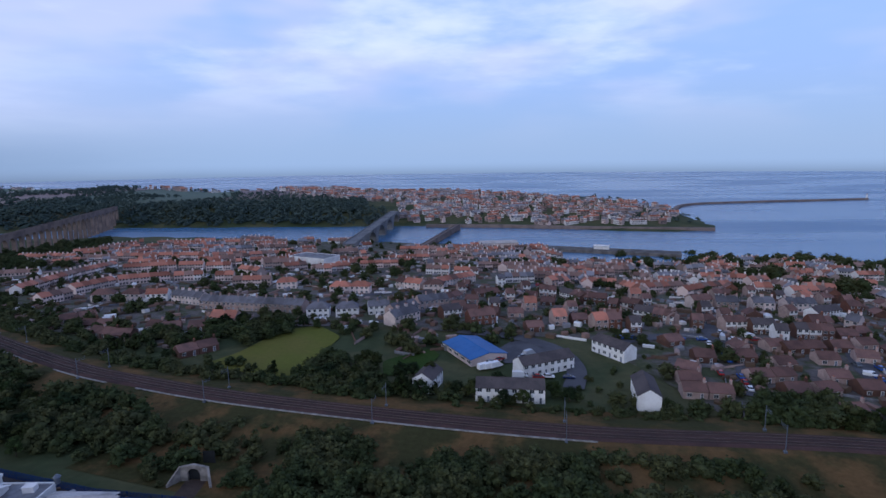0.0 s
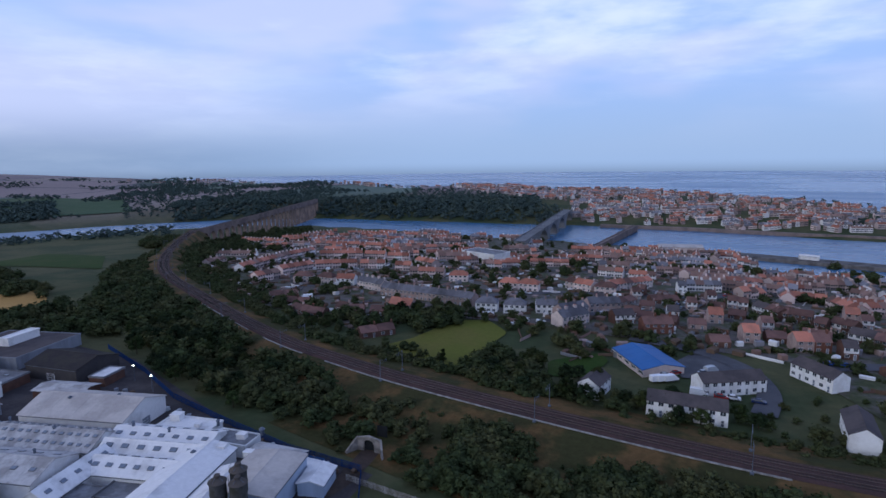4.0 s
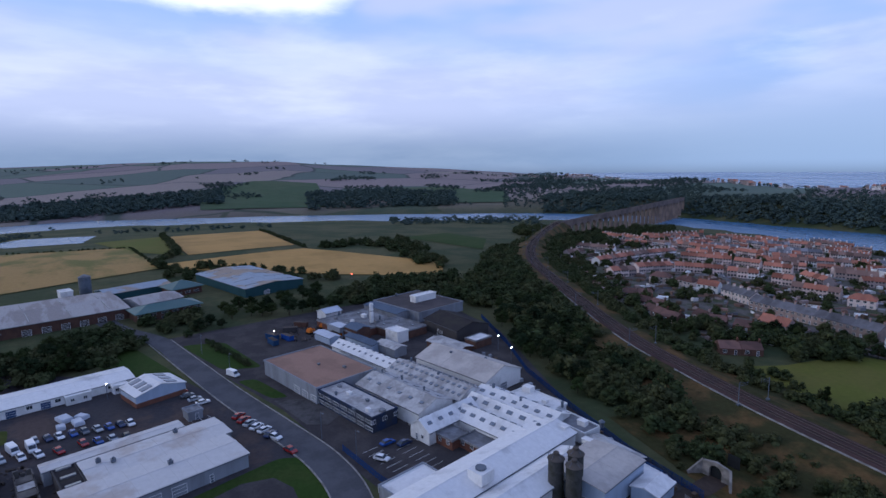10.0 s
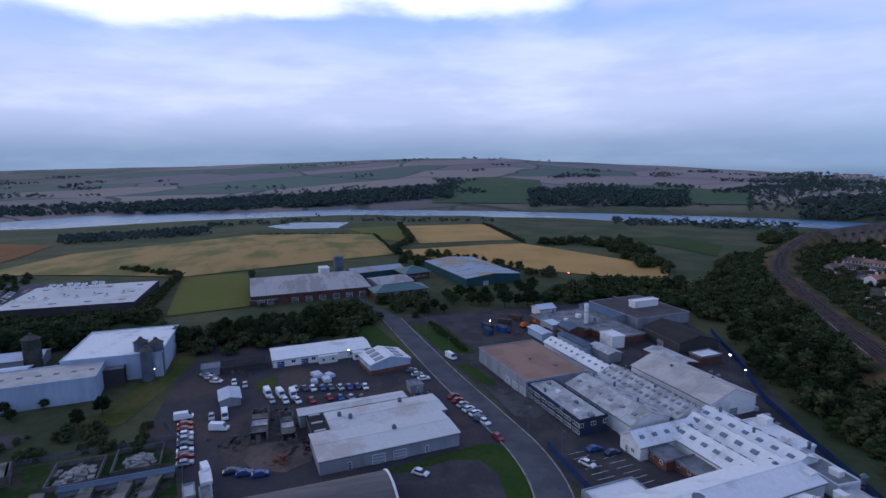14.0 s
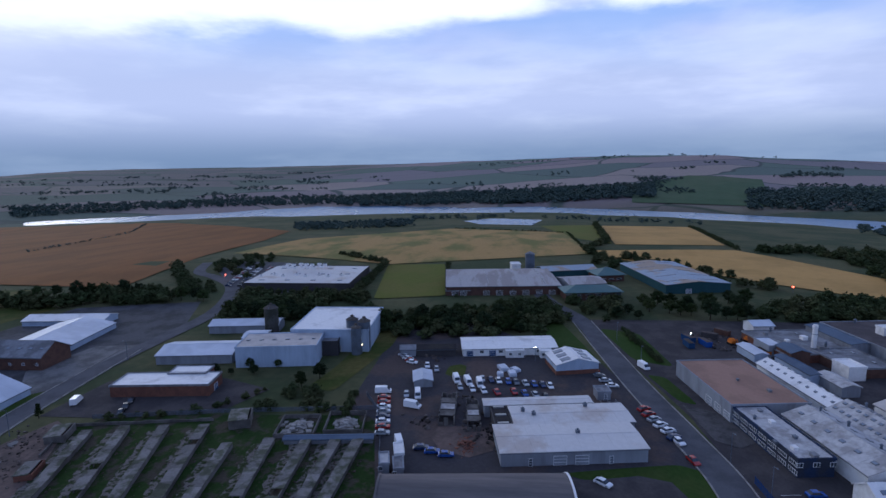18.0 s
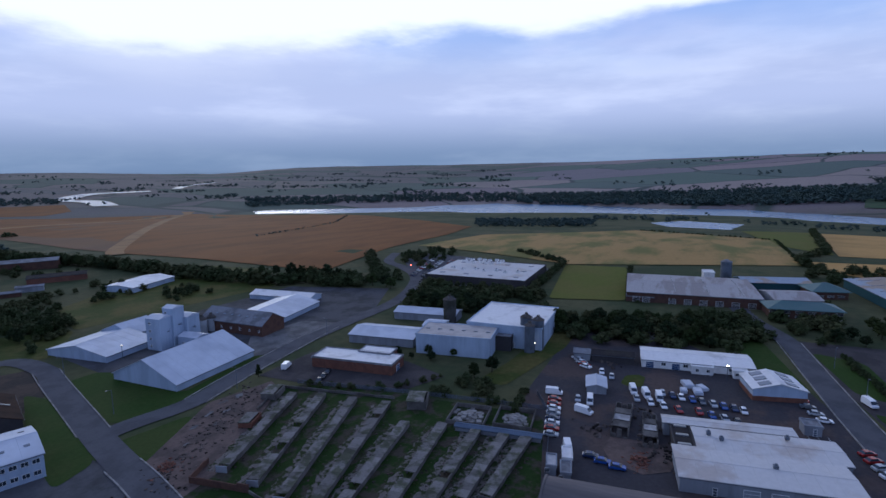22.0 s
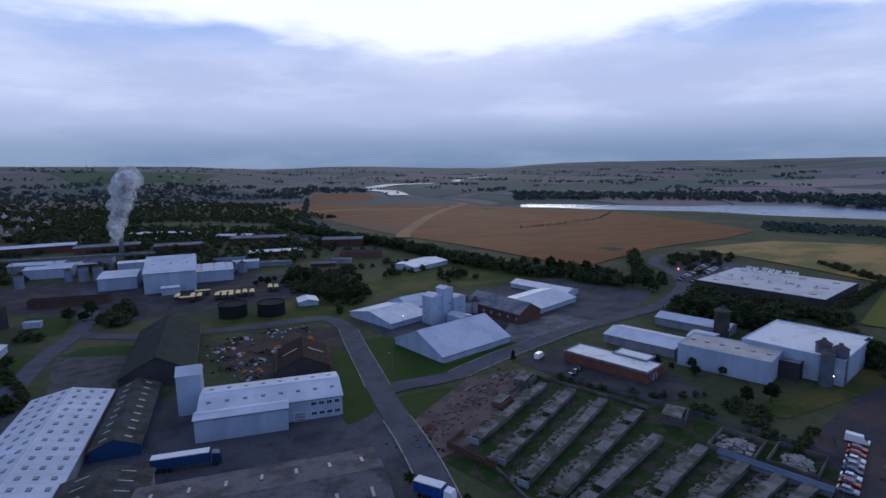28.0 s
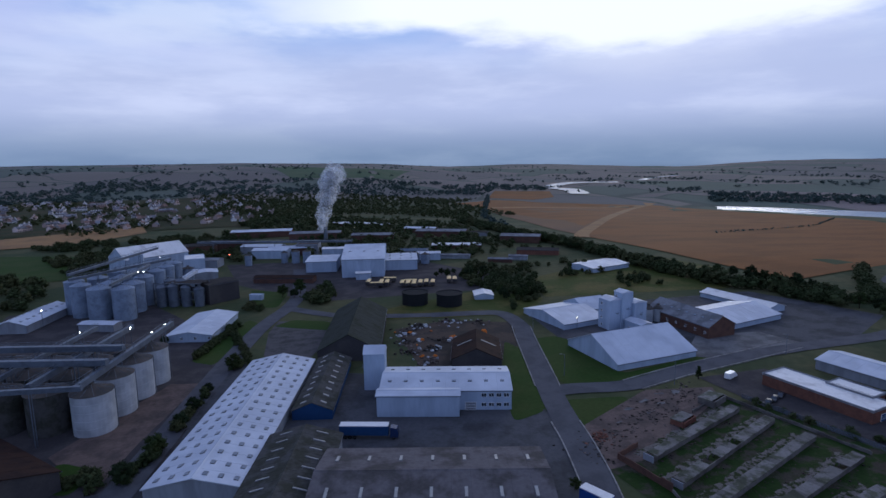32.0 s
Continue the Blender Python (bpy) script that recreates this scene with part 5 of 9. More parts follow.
for x, y, r, m in ((-231, 74, 20, "sheet_blue"), (-226, 79, 12, "car_blue"), (-224, 72, 5, "sheet_blue"), (-236, 84, 60, "sheet_dark"), (-241, 91, 40, "brown_brick"), (-216, 97, 8, "digger_orange"), (-212, 95, 12, "sheet_grey")):
    t = thing("skip_container", pose(x, y, 0.06, 0, 0, r), "steel skip container standing in the works yard", "container", "skips and containers")
    g = Mesh()
    g.prism([(-3.0, 0.15), (3.0, 0.15), (3.2, 2.3), (-3.2, 2.3)], "y", -1.2, 1.2)
    part("body", g, m, t)
    for k in (-2.4, -0.8, 0.8, 2.4):
        g = Mesh()
        g.box(k - 0.06, k + 0.06, -1.28, 1.28, 0.1, 2.36)
        part("rib", g, m, t)
    g = Mesh()
    g.box(-3.0, 3.0, -1.0, 1.0, 2.3, 2.42)
    part("load", g, "scrap", t)
# maltings barns
shed("grain_barn", -137.6, -172.9, 30.6, 36.7, 92.4, 2.5, 6.7, "y", "sheet_blue_grey", "roof_sheet", "big grain barn with a steep pale sheet roof")
shed("grain_barn", -138.2, -222.8, 31.5, 24.2, 97, 2.5, 3, "y", "sheet_blue_grey", "roof_sheet", "pale grain barn with a low gable")
shed("grain_barn", -156, -229.8, 19.2, 15, 92, 3.4, 3.5, "y", "sheet_blue_grey", "roof_sheet", "tall narrow grain barn beside the towers")
shed("old_maltings", -183.3, -190.9, 36, 14.6, 92, 5.1, 4, "x", "brown_brick", "roof_grey", "old brick maltings with a dark slate roof", lights=(8, 1), openings=row_of(WIN_SMALL, 0, 7, 2.0))
shed("grain_barn", -210.7, -194.4, 26.9, 35.7, 97, 2.5, 3, "y", "sheet_blue_grey", "roof_sheet", "pale barn with a wide sheet roof")
shed("grain_barn", -236.8, -212.2, 38.9, 12.1, 97, 2.5, 1.6, "x", "sheet_blue_grey", "roof_white", "long white-roofed barn at the back of the yard")
shed("field_shed", -226.1, -320.9, 22.6, 35, 102, 3, 1.4, "y", "sheet_blue_grey", "roof_sheet", "lone pale shed at the field edge")
# south site
SOUTH = -19.5
shed("machine_shop", -55.6, -158.7, 40.0, 19.4, -20.3, 6.2, 1.8, "x", "sheet_blue_grey", "roof_sheet", "white-roofed machine shop with small roof lights", lights=(8, 1), light_size=(1.2, 0.9), openings=row_of(WIN_OFFICE, 2, 4, 4.2, 0.58, 0.92) + row_of(WIN_OFFICE, 2, 4, 1.2, 0.58, 0.92) + [(DOOR_ROLL, 2, 0.38, 0)])
shed("machine_shop_annex", -43.9, -150.6, 24.6, 5.2, -20.3, 6.6, 0.5, "x", "sheet_blue_grey", "roof_sheet", "tall blank annex with pale blue sheet walls")
shed("dark_barn", -39.9, -231.0, 23.6, 59.5, -16, 4.2, 6.2, "y", "sheet_dark", "barn_roof", "large old barn with a dark mossy roof")
shed("rusty_barn", -78.6, -188.6, 18.2, 23.6, -22, 3.5, 4.0, "y", "sheet_dark", "roof_rust", "dark rusty barn beside the scrap yard", lights=(1, 1), light_mat="skylight_pale", light_size=(0.7, 6.0))
shed("rooflight_store", 4.2, -163.5, 80.2, 22.2, 72.5, 3.8, 2.4, "x", "sheet_grey", "roof_sheet", "long pale store with a chequer of roof lights", lights=(17, 3), light_size=(1.5, 1.1))
shed("mossy_store", -4.2, -122.2, 37.6, 18.5, 72, 4.5, 2.6, "x", "sheet_grey", "roof_moss", "old store with a mossy roof and pale roof lights", lights=(9, 1), light_mat="skylight_pale", light_size=(0.45, 3.2))
shed("blue_store", -19.6, -178.4, 11.8, 43.8, -17, 3, 2.4, "y", "sheet_blue", "roof_moss", "narrow blue-fronted store with a dark roof", lights=(9, 1), light_mat="skylight_pale", light_size=(0.8, 2.0))
shed("sorting_hall", -33.7, -106.3, 51.1, 26.6, SOUTH, 6, 2.2, "x", "sheet_grey", "roof_asbestos", "wide hall with a dark roof and worn pale roof lights", lights=(7, 1), light_mat="skylight_pale", light_size=(0.8, 3.0))
shed("side_store", 102.1, -310.6, 14.4, 36.7, -14, 3.8, 2.2, "y", "sheet_grey", "roof_sheet", "pale store behind the grain bins", lights=(8, 1))
shed("site_office", 23.6, -267.3, 19.2, 36.5, -16, 2.9, 1.6, "y", "sheet_blue_grey", "roof_sheet", "low pale office shed beside the lane", openings=row_of(WIN_SMALL, 2, 4, 1.2))
shed("maltings_mill", 69.8, -432.8, 44, 24, 35, 13, 7, "x", "sheet_blue_grey", "roof_white", "tall white maltings mill with a gabled roof")
shed("maltings_block", 38.5, -407.1, 12.3, 20.5, 6, 12.6, 0, "flat", "sheet_blue_grey", "roof_white", "white block beside the mill")
shed("process_hall", -75, -383.5, 28, 60, -14.5, 12, 5.6, "x", "sheet_blue_grey", "roof_sheet", "tall pale process hall with a sheet roof", lights=(3, 1))
shed("process_wing", -47, -396, 21, 28, -14.5, 7.5, 0.8, "x", "sheet_blue_grey", "roof_sheet", "side wing of the process hall")
shed("process_wing", -100.5, -383, 23, 30, -14.5, 7.0, 1.6, "x", "sheet_blue_grey", "roof_sheet", "stepped side wing of the process hall", lights=(3, 2))
shed("loading_lobby", -66.5, -349.5, 9.5, 6, -14.5, 4.2, 0.5, "x", "sheet_blue_grey", "roof_white", "small white loading lobby before the process hall")
shed("pump_hut", -118.8, -274.9, 10.2, 11.2, -17, 2.3, 1.2, "y", "sheet_blue_grey", "roof_white", "small white hut near the black tanks")
shed("long_depot", -167.0, -444, 42, 13, -22, 3.2, 1, "x", "brown_brick", "roof_white", "long low depot with a white roof edge")
shed("long_depot", -216.5, -389.5, 33, 13, -33, 3.8, 1, "x", "brick", "roof_dark", "dark-roofed depot at the edge of the estate")
shed("long_depot", -123.1, -643.1, 71.8, 20.5, -39, 3.2, 1, "x", "brown_brick", "roof_white", "far depot with a pale roof")
for x, y, w, d, r, h, lab in ((-148, -398, 24, 7, -27, 2.6, "low brown store with an open front"), (-173, -368, 18, 4, -32, 2.6, "row of pale containers beside the depot"), (-190, -372, 14, 6, -33, 3.0, "brick outbuilding of the depot"), (-128, -430, 16, 8, -20, 3.4, "pale shed between the depots"), (-215, -512, 22, 9, -35, 3.4, "pale-roofed barn at the field edge")):
    shed("yard_store", x, y, w, d, r, h, 0.6, "x", random.choice(("brown_brick", "sheet_grey")), random.choice(("roof_sheet", "roof_grey", "roof_dark")), lab)
for x, y, w, d, r in ((-60, -560, 50, 18, -12), (-10, -600, 60, 20, -10), (-110, -520, 40, 16, -20), (60, -520, 60, 16, 4), (-180, -520, 50, 20, -30), (-235, -455, 36, 18, -35), (-30, -470, 36, 14, -8)):
    shed("far_depot", x, y, w, d, r, 6, 1.2, "x", "brown_brick", random.choice(("roof_grey", "roof_dark", "roof_sheet")), "low depot on the far side of the estate")

# stores beside the grain bins and round the process plant
shed("rusty_store", 64.4, -146.4, 31, 22, -50, 5.0, 3.6, "x", "sheet_dark", "roof_rust", "dark store with a rust-brown roof beside the lane")
shed("steel_frame_hall", 20.4, -325.8, 18, 14, 34, 10.5, 0.6, "x", "sheet_dark", "roof_dark", "dark sheet-clad plant hall beside the silos")
shed("long_low_store", -18, -360, 38, 9, -22, 3.2, 1.0, "x", "brown_brick", "roof_rust", "long low store with a rusty brown roof")
shed("pale_plant_hall", -14, -462, 28, 14, -20, 6.5, 1.2, "x", "sheet_blue_grey", "roof_sheet", "pale hall of the process plant")
shed("plant_annexe", 34, -440, 22, 12, -20, 5.5, 1.0, "x", "sheet_grey", "roof_grey", "grey annexe of the process plant")
shed("plant_annexe", -44, -470, 18, 14, -18, 8.0, 0, "flat", "sheet_grey", "roof_felt", "flat-roofed annexe of the process plant")
shed("plant_cabin", 0, -318, 7, 3, -25, 2.6, 0, "flat", "sheet_blue_grey", "roof_sheet", "pale site cabin beside the lane")
shed("plant_cabin", 69, -285, 17, 6, -24, 3.4, 0.5, "x", "sheet_grey", "roof_sheet", "low pale cabin between silos and bins")
shed("plant_annexe", -8, -490, 34, 14, -22, 6.0, 1.2, "x", "sheet_grey", "roof_sheet", "pale rear hall of the process plant")
shed("plant_annexe", 20, -520, 30, 16, -22, 7.0, 1.4, "x", "brown_brick", "roof_dark", "dark-roofed rear hall of the process plant")
shed("plant_annexe", -128, -402, 18, 11, -18, 5.0, 0.6, "x", "sheet_blue_grey", "roof_sheet", "pale block beside the process hall")
shed("plant_annexe", -62, -440, 20, 10, -16, 7.5, 0.8, "x", "sheet_blue_grey", "roof_white", "white-roofed block behind the process hall")
shed("plant_annexe", -120, -420, 22, 10, -20, 5.0, 0.8, "x", "sheet_grey", "roof_slate_blue", "blue-roofed shed behind the process hall")
shed("mill_annexe", 84, -470, 30, 18, 5, 8.0, 2.0, "y", "sheet_blue_grey", "roof_white", "white annexe behind the mill")
shed("mill_annexe", 30, -380, 14, 12, 6, 7.0, 0.8, "y", "sheet_grey", "roof_sheet", "grey intake shed below the mill")
shed("far_depot", -170, -560, 34, 14, -35, 4.5, 1.0, "x", "brown_brick", "roof_sheet", "low depot with a pale roof among the trees")
shed("far_depot", -190, -520, 30, 14, -35, 4.5, 1.0, "x", "brown_brick", "roof_grey", "low depot with a grey roof among the trees")

# ---- houses ----
WIN_HOUSE = window_mesh(1.5, 1.25)
HOUSE_DOOR = door_mesh(0.95, 2.05, "door_paint")


def house(w, d, eave, rise, wall, roof, label, storeys=2, chimneys=1, hip=False, upper=""):
    """One house, ridge along x, front at -y; a template that is copied. upper: a band of pale cladding on the upper storey."""
    top = thing("house", pose(0, 0, -500), label, "house", "houses on the hillside")
    g = Mesh()
    if hip:
        g.box(-w / 2, w / 2, -d / 2, d / 2, -3.0, eave)
    else:
        g.prism([(-d / 2, -3.0), (d / 2, -3.0), (d / 2, eave), (0, eave + rise), (-d / 2, eave)], "x", -w / 2, w / 2)
    part("wall", g, wall, top)
    k, o, t = rise / (d / 2), 0.3, 0.16
    r = Mesh()
    if hip:
        a, b, e = w / 2 + o, d / 2 + o, w / 2 - d * 0.42
        z0 = eave - o * k
        v = [(-a, -b, z0), (a, -b, z0), (a, b, z0), (-a, b, z0), (-a, -b, z0 + t), (a, -b, z0 + t), (a, b, z0 + t), (-a, b, z0 + t), (-e, 0, eave + rise + t), (e, 0, eave + rise + t)]
        r.add(v, [(3, 2, 1, 0), (0, 1, 5, 4), (1, 2, 6, 5), (2, 3, 7, 6), (3, 0, 4, 7), (4, 5, 9, 8), (6, 7, 8, 9), (5, 6, 9), (7, 4, 8)])
    else:
        for q in (-1, 1):
            sec = [(0, eave + rise), (0, eave + rise + t), (q * (d / 2 + o), eave - o * k + t), (q * (d / 2 + o), eave - o * k)]
            r.prism(sec if q > 0 else sec[::-1], "x", -w / 2 - 0.04, w / 2 + 0.04)
        r.prism([(-0.14, eave + rise + t - 0.05), (0.14, eave + rise + t - 0.05), (0, eave + rise + t + 0.12)], "x", -w / 2, w / 2)
    part("roof", r, roof, top)
    for i in range(chimneys):
        c = Mesh()
        x = (w / 2 - 0.5) * (1 if i == 0 else -1) if not hip else 0.0
        c.box(x - 0.35, x + 0.35, -0.45, 0.45, eave + rise - 0.6, eave + rise + 1.1)
        c.box(x - 0.42, x + 0.42, -0.52, 0.52, eave + rise + 1.1, eave + rise + 1.25)
        for y in (-0.22, 0.22):
            c.tube(0.13, 0.11, eave + rise + 1.25, eave + rise + 1.65, 6, x, y, 1)
        part("chimney", c, (wall if wall != "wall_white" else "wall_stone", "tile_orange"), top)
    if upper:
        g = Mesh()
        g.box(-w / 2 + 0.15, w / 2 - 0.15, -d / 2 - 0.07, -d / 2 + 0.02, 2.5, eave - 0.1)
        part("cladding", g, upper, top, "white boards on the upper storey")
    bays = (-w * 0.25, w * 0.25) if not hip else (-w * 0.36, -w * 0.12, w * 0.12, w * 0.36)
    for q in range(storeys):
        for i, x in enumerate(bays):
            if q == 0 and i == 1:
                part("door", HOUSE_DOOR, None, top, m=pose(x, -d / 2 - 0.04, 0.05))
            else:
                part("window", WIN_HOUSE, None, top, m=pose(x, -d / 2 - (0.09 if upper and q else 0.03), 0.85 + 2.45 * q))
    return top


STYLES = {
    "o": [house(6.4, 7.2, 4.8, 2.3, "wall_cream", "tile_orange", "two-storey house with an orange tiled roof and rendered walls"),
          house(6.4, 7.2, 4.8, 2.3, "wall_cream", "tile_brown", "two-storey house with a brown tiled roof and rendered walls"),
          house(6.4, 7.2, 4.8, 2.4, "wall_white", "tile_orange", "white rendered house with an orange tiled roof"),
          house(6.4, 7.2, 4.8, 2.3, "wall_cream", "tile_orange", "rendered terraced house under faded orange tiles", chimneys=0)],
    "h": [house(12.4, 7.8, 4.9, 2.6, "wall_cream", "tile_orange", "pair of rendered houses under one hipped orange roof", hip=True),
          house(12.4, 7.8, 4.9, 2.6, "wall_cream", "tile_brown", "pair of rendered houses under one hipped brown roof", hip=True)],
    "v": [house(11.0, 7.6, 4.9, 2.6, "wall_white", "slate", "pair of white houses under one hipped slate roof", hip=True)],
    "x": [house(6.0, 7.2, 4.9, 2.4, "wall_white", "tile_orange", "white terraced house with an orange tiled roof")],
    "s": [house(5.6, 7.6, 4.9, 2.5, "wall_cream", "slate", "terraced house with a slate roof and pale walls", chimneys=2),
          house(5.6, 7.6, 4.9, 2.5, "wall_stone", "slate", "terraced stone house with a slate roof")],
    "w": [house(5.4, 6.8, 4.7, 2.1, "wall_white", "slate", "white two-storey house with a grey roof"),
          house(5.4, 6.8, 4.7, 2.1, "wall_white", "roof_felt", "white two-storey house with a dark roof", chimneys=0)],
    "t": [house(5.0, 6.8, 4.7, 2.0, "brown_brick", "roof_felt", "brick terraced house with white boards upstairs", chimneys=0, upper="wall_white"),
          house(5.0, 6.8, 4.7, 2.0, "wall_stone", "tile_brown", "brick terraced house with white boards and a brown roof", chimneys=1, upper="wall_white"),
          house(5.0, 6.8, 4.7, 2.0, "brown_brick", "tile_brown", "plain brown brick terraced house with a brown roof", chimneys=0)],
    "b": [house(7.6, 7.4, 2.6, 1.9, "brown_brick", "tile_brown", "brown brick bungalow with a brown tiled roof", 1),
          house(7.4, 7.0, 2.6, 1.8, "wall_stone", "tile_brown", "stone-faced bungalow with a brown tiled roof", 1)],
    "r": [house(6.4, 7.2, 4.7, 2.4, "brick", "tile_brown", "red-brick house with a brown tiled roof"),
          house(6.4, 7.4, 4.8, 2.5, "wall_stone", "tile_orange", "old stone house with a pantiled roof")],
}


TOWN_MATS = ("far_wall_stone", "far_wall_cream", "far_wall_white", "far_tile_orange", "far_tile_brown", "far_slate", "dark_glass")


def town_house(g, x, y, z, rot, w, d, eave, rise, wall, roof):
    """Walls, roof, chimney and windows of one far house, added to a joined mesh."""
    m = pose(x, y, z, 0, 0, rot)
    h = Mesh()
    h.prism([(-d / 2, -4.0), (d / 2, -4.0), (d / 2, eave), (0, eave + rise), (-d / 2, eave)], "x", -w / 2, w / 2, wall)
    k, o, t = rise / (d / 2), 0.3, 0.2
    h.prism([(0, eave + rise), (d / 2 + o, eave - o * k), (d / 2 + o, eave - o * k + t), (0, eave + rise + t), (-d / 2 - o, eave - o * k + t), (-d / 2 - o, eave - o * k)], "x", -w / 2 - 0.1, w / 2 + 0.1, roof)
    h.box(w / 2 - 1.1, w / 2 - 0.1, -0.6, 0.6, eave + rise - 0.6, eave + rise + 1.5, wall)
    for s in range(2 if eave > 4 else 1):
        for u in (-0.3, 0.0, 0.3):
            h.box(u * w - 0.6, u * w + 0.6, -d / 2 - 0.06, -d / 2 + 0.1, 1.0 + s * 2.7, 2.3 + s * 2.7, 6)
    n = len(g.v)
    g.v += [tuple(m @ Vector(q)) for q in h.v]
    g.f += [tuple(i + n for i in q) for q in h.f]
    g.k += h.k


TAKEN = []


def free_spot(x, y, gap):
    return all((x - a) ** 2 + (y - b) ** 2 > gap * gap for a, b in TAKEN)


def put_house(style, x, y, rot):
    t = random.choice(style)
    TAKEN.append((x, y))
    copy_thing(t, pose(x, y, land(x, y), 0, 0, rot))


# terraces and rows: front line from, to, style
ROWS = [
    (-264, 335, -277, 413, "o"), (-277, 413, -279, 462, "o"), (-227, 303, -222, 321, "o"), (-230, 335, -223, 367, "o"), (-223, 367, -195, 386, "o"), (-204, 309, -192, 312, "h"),
    (-188, 312, -176, 310, "h"), (-173, 309, -160, 311, "x"), (-257, 435, -224, 451, "o"), (-222, 449, -200, 453, "o"), (-196, 444, -176, 448, "o"), (-162, 423, -140, 406, "o"),
    (-163, 384, -151, 386, "h"), (-193, 383, -173, 390, "o"), (-426, 541, -386, 524, "o"), (-398, 540, -358, 524, "o"), (-391, 576, -368, 596, "o"), (-386, 626, -374, 666, "o"),
]
ROWS += [
    (-317, 525, -267, 532, "o"), (-267, 532, -233, 529, "o"), (-225, 531, -200, 548, "o"), (-193, 538, -161, 559, "o"), (-315, 561, -315, 590, "o"), (-341, 683, -280, 677, "o"),
    (-288, 697, -257, 705, "o"), (-267, 748, -234, 758, "o"), (-128, 438, -114, 449, "o"), (-111, 348, -94, 351, "h"), (-159, 482, -141, 496, "o"), (-140, 359, -118, 362, "h"),
    (-101, 423, -88, 426, "h"), (-87, 444, -75, 469, "o"), (-68, 331, -49, 330, "h"), (-157, 307, -135, 297, "s"), (-132, 289, -73, 273, "s"), (-69, 264, -57, 265, "v"),
]
ROWS += [
    (-54, 264, -43, 265, "v"), (-38, 268, -28, 270, "w"), (-319, 365, -321, 387, "b"), (-361, 420, -325, 432, "b"), (-184, 258, -175, 266, "b"), (-170, 247, -155, 246, "b"),
    (-158, 235, -145, 230, "b"), (-144, 229, -136, 229, "b"), (-111, 250, -97, 248, "r"), (-116, 240, -109, 241, "b"), (-127, 238, -119, 241, "b"), (-138, 244, -130, 242, "b"),
    (-103, 206, -93, 215, "b"), (-15, 417, 4, 414, "x"), (7, 405, 25, 403, "x"), (-32, 349, -15, 338, "o"), (-12, 335, -2, 334, "h"), (-2, 347, 21, 375, "o"),
]
ROWS += [
    (35, 361, 42, 362, "w"), (42, 370, 62, 375, "w"), (71, 400, 96, 434, "o"), (71, 361, 88, 375, "o"), (55, 319, 67, 317, "t"), (67, 317, 75, 297, "t"),
    (75, 299, 88, 294, "t"), (34, 302, 40, 302, "t"), (84, 279, 89, 276, "t"), (92, 283, 99, 276, "t"), (92, 259, 98, 254, "t"), (97, 251, 105, 245, "t"),
    (11, 295, 19, 295, "b"), (-12, 279, 1, 285, "s"), (-1, 255, 9, 260, "t"), (11, 243, 24, 247, "r"), (23, 274, 28, 274, "w"), (31, 259, 38, 259, "b"),
]
ROWS += [
    (40, 274, 48, 274, "r"), (48, 242, 57, 243, "r"), (58, 246, 67, 246, "b"), (71, 247, 81, 244, "t"), (67, 235, 78, 237, "r"), (80, 231, 86, 231, "t"),
    (-23, 243, -12, 256, "s"), (-24, 257, -13, 270, "s"), (117, 369, 120, 338, "o"), (113, 471, 128, 487, "o"), (151, 434, 161, 429, "w"), (173, 437, 190, 444, "w"),
    (2, 299, 10, 310, "b"), (20, 314, 31, 318, "b"), (176, 446, 194, 435, "w"), (133, 350, 161, 363, "o"), (149, 331, 193, 361, "o"), (134, 289, 147, 293, "o"),
]
ROWS += [
    (144, 286, 156, 283, "s"), (164, 284, 174, 283, "s"), (219, 385, 237, 393, "o"), (181, 282, 197, 284, "s"), (217, 333, 240, 338, "r"), (251, 395, 269, 398, "s"),
    (109, 238, 116, 236, "t"), (123, 234, 134, 235, "t"), (132, 230, 144, 229, "t"), (137, 220, 142, 219, "w"), (147, 223, 163, 221, "t"), (166, 223, 173, 222, "b"),
    (181, 259, 200, 269, "w"), (98, 261, 102, 245, "t"), (89, 211, 96, 213, "b"), (80, 185, 86, 180, "b"), (77, 173, 85, 172, "b"), (74, 164, 90, 161, "b"),
]
ROWS += [
    (92, 194, 99, 193, "b"), (107, 193, 114, 193, "b"), (104, 174, 116, 175, "b"), (124, 204, 134, 205, "b"), (132, 201, 144, 202, "b"), (135, 190, 142, 189, "b"),
    (125, 173, 136, 172, "b"), (105, 162, 116, 162, "b"), (117, 162, 124, 163, "b"), (149, 192, 157, 189, "b"), (292, 391, 307, 384, "o"), (264, 334, 261, 317, "s"),
    (111, 209, 112, 203, "b"), (183, 244, 186, 240, "s"), (8.9, 163.8, 31.0, 161.2, "w"), (28.0, 181.7, 45.3, 189.4, "w"), (57, 210, 66.5, 194, "w"), (57.3, 156, 60.5, 172, "w"), (-4.4, 169.5, -0.8, 180, "w"),
]
FAR_ROWS = Mesh()
UNIT = {"o": 6.4, "h": 12.4, "v": 11.0, "x": 6.0, "s": 5.6, "w": 5.4, "t": 5.0, "b": 7.8, "r": 6.4}
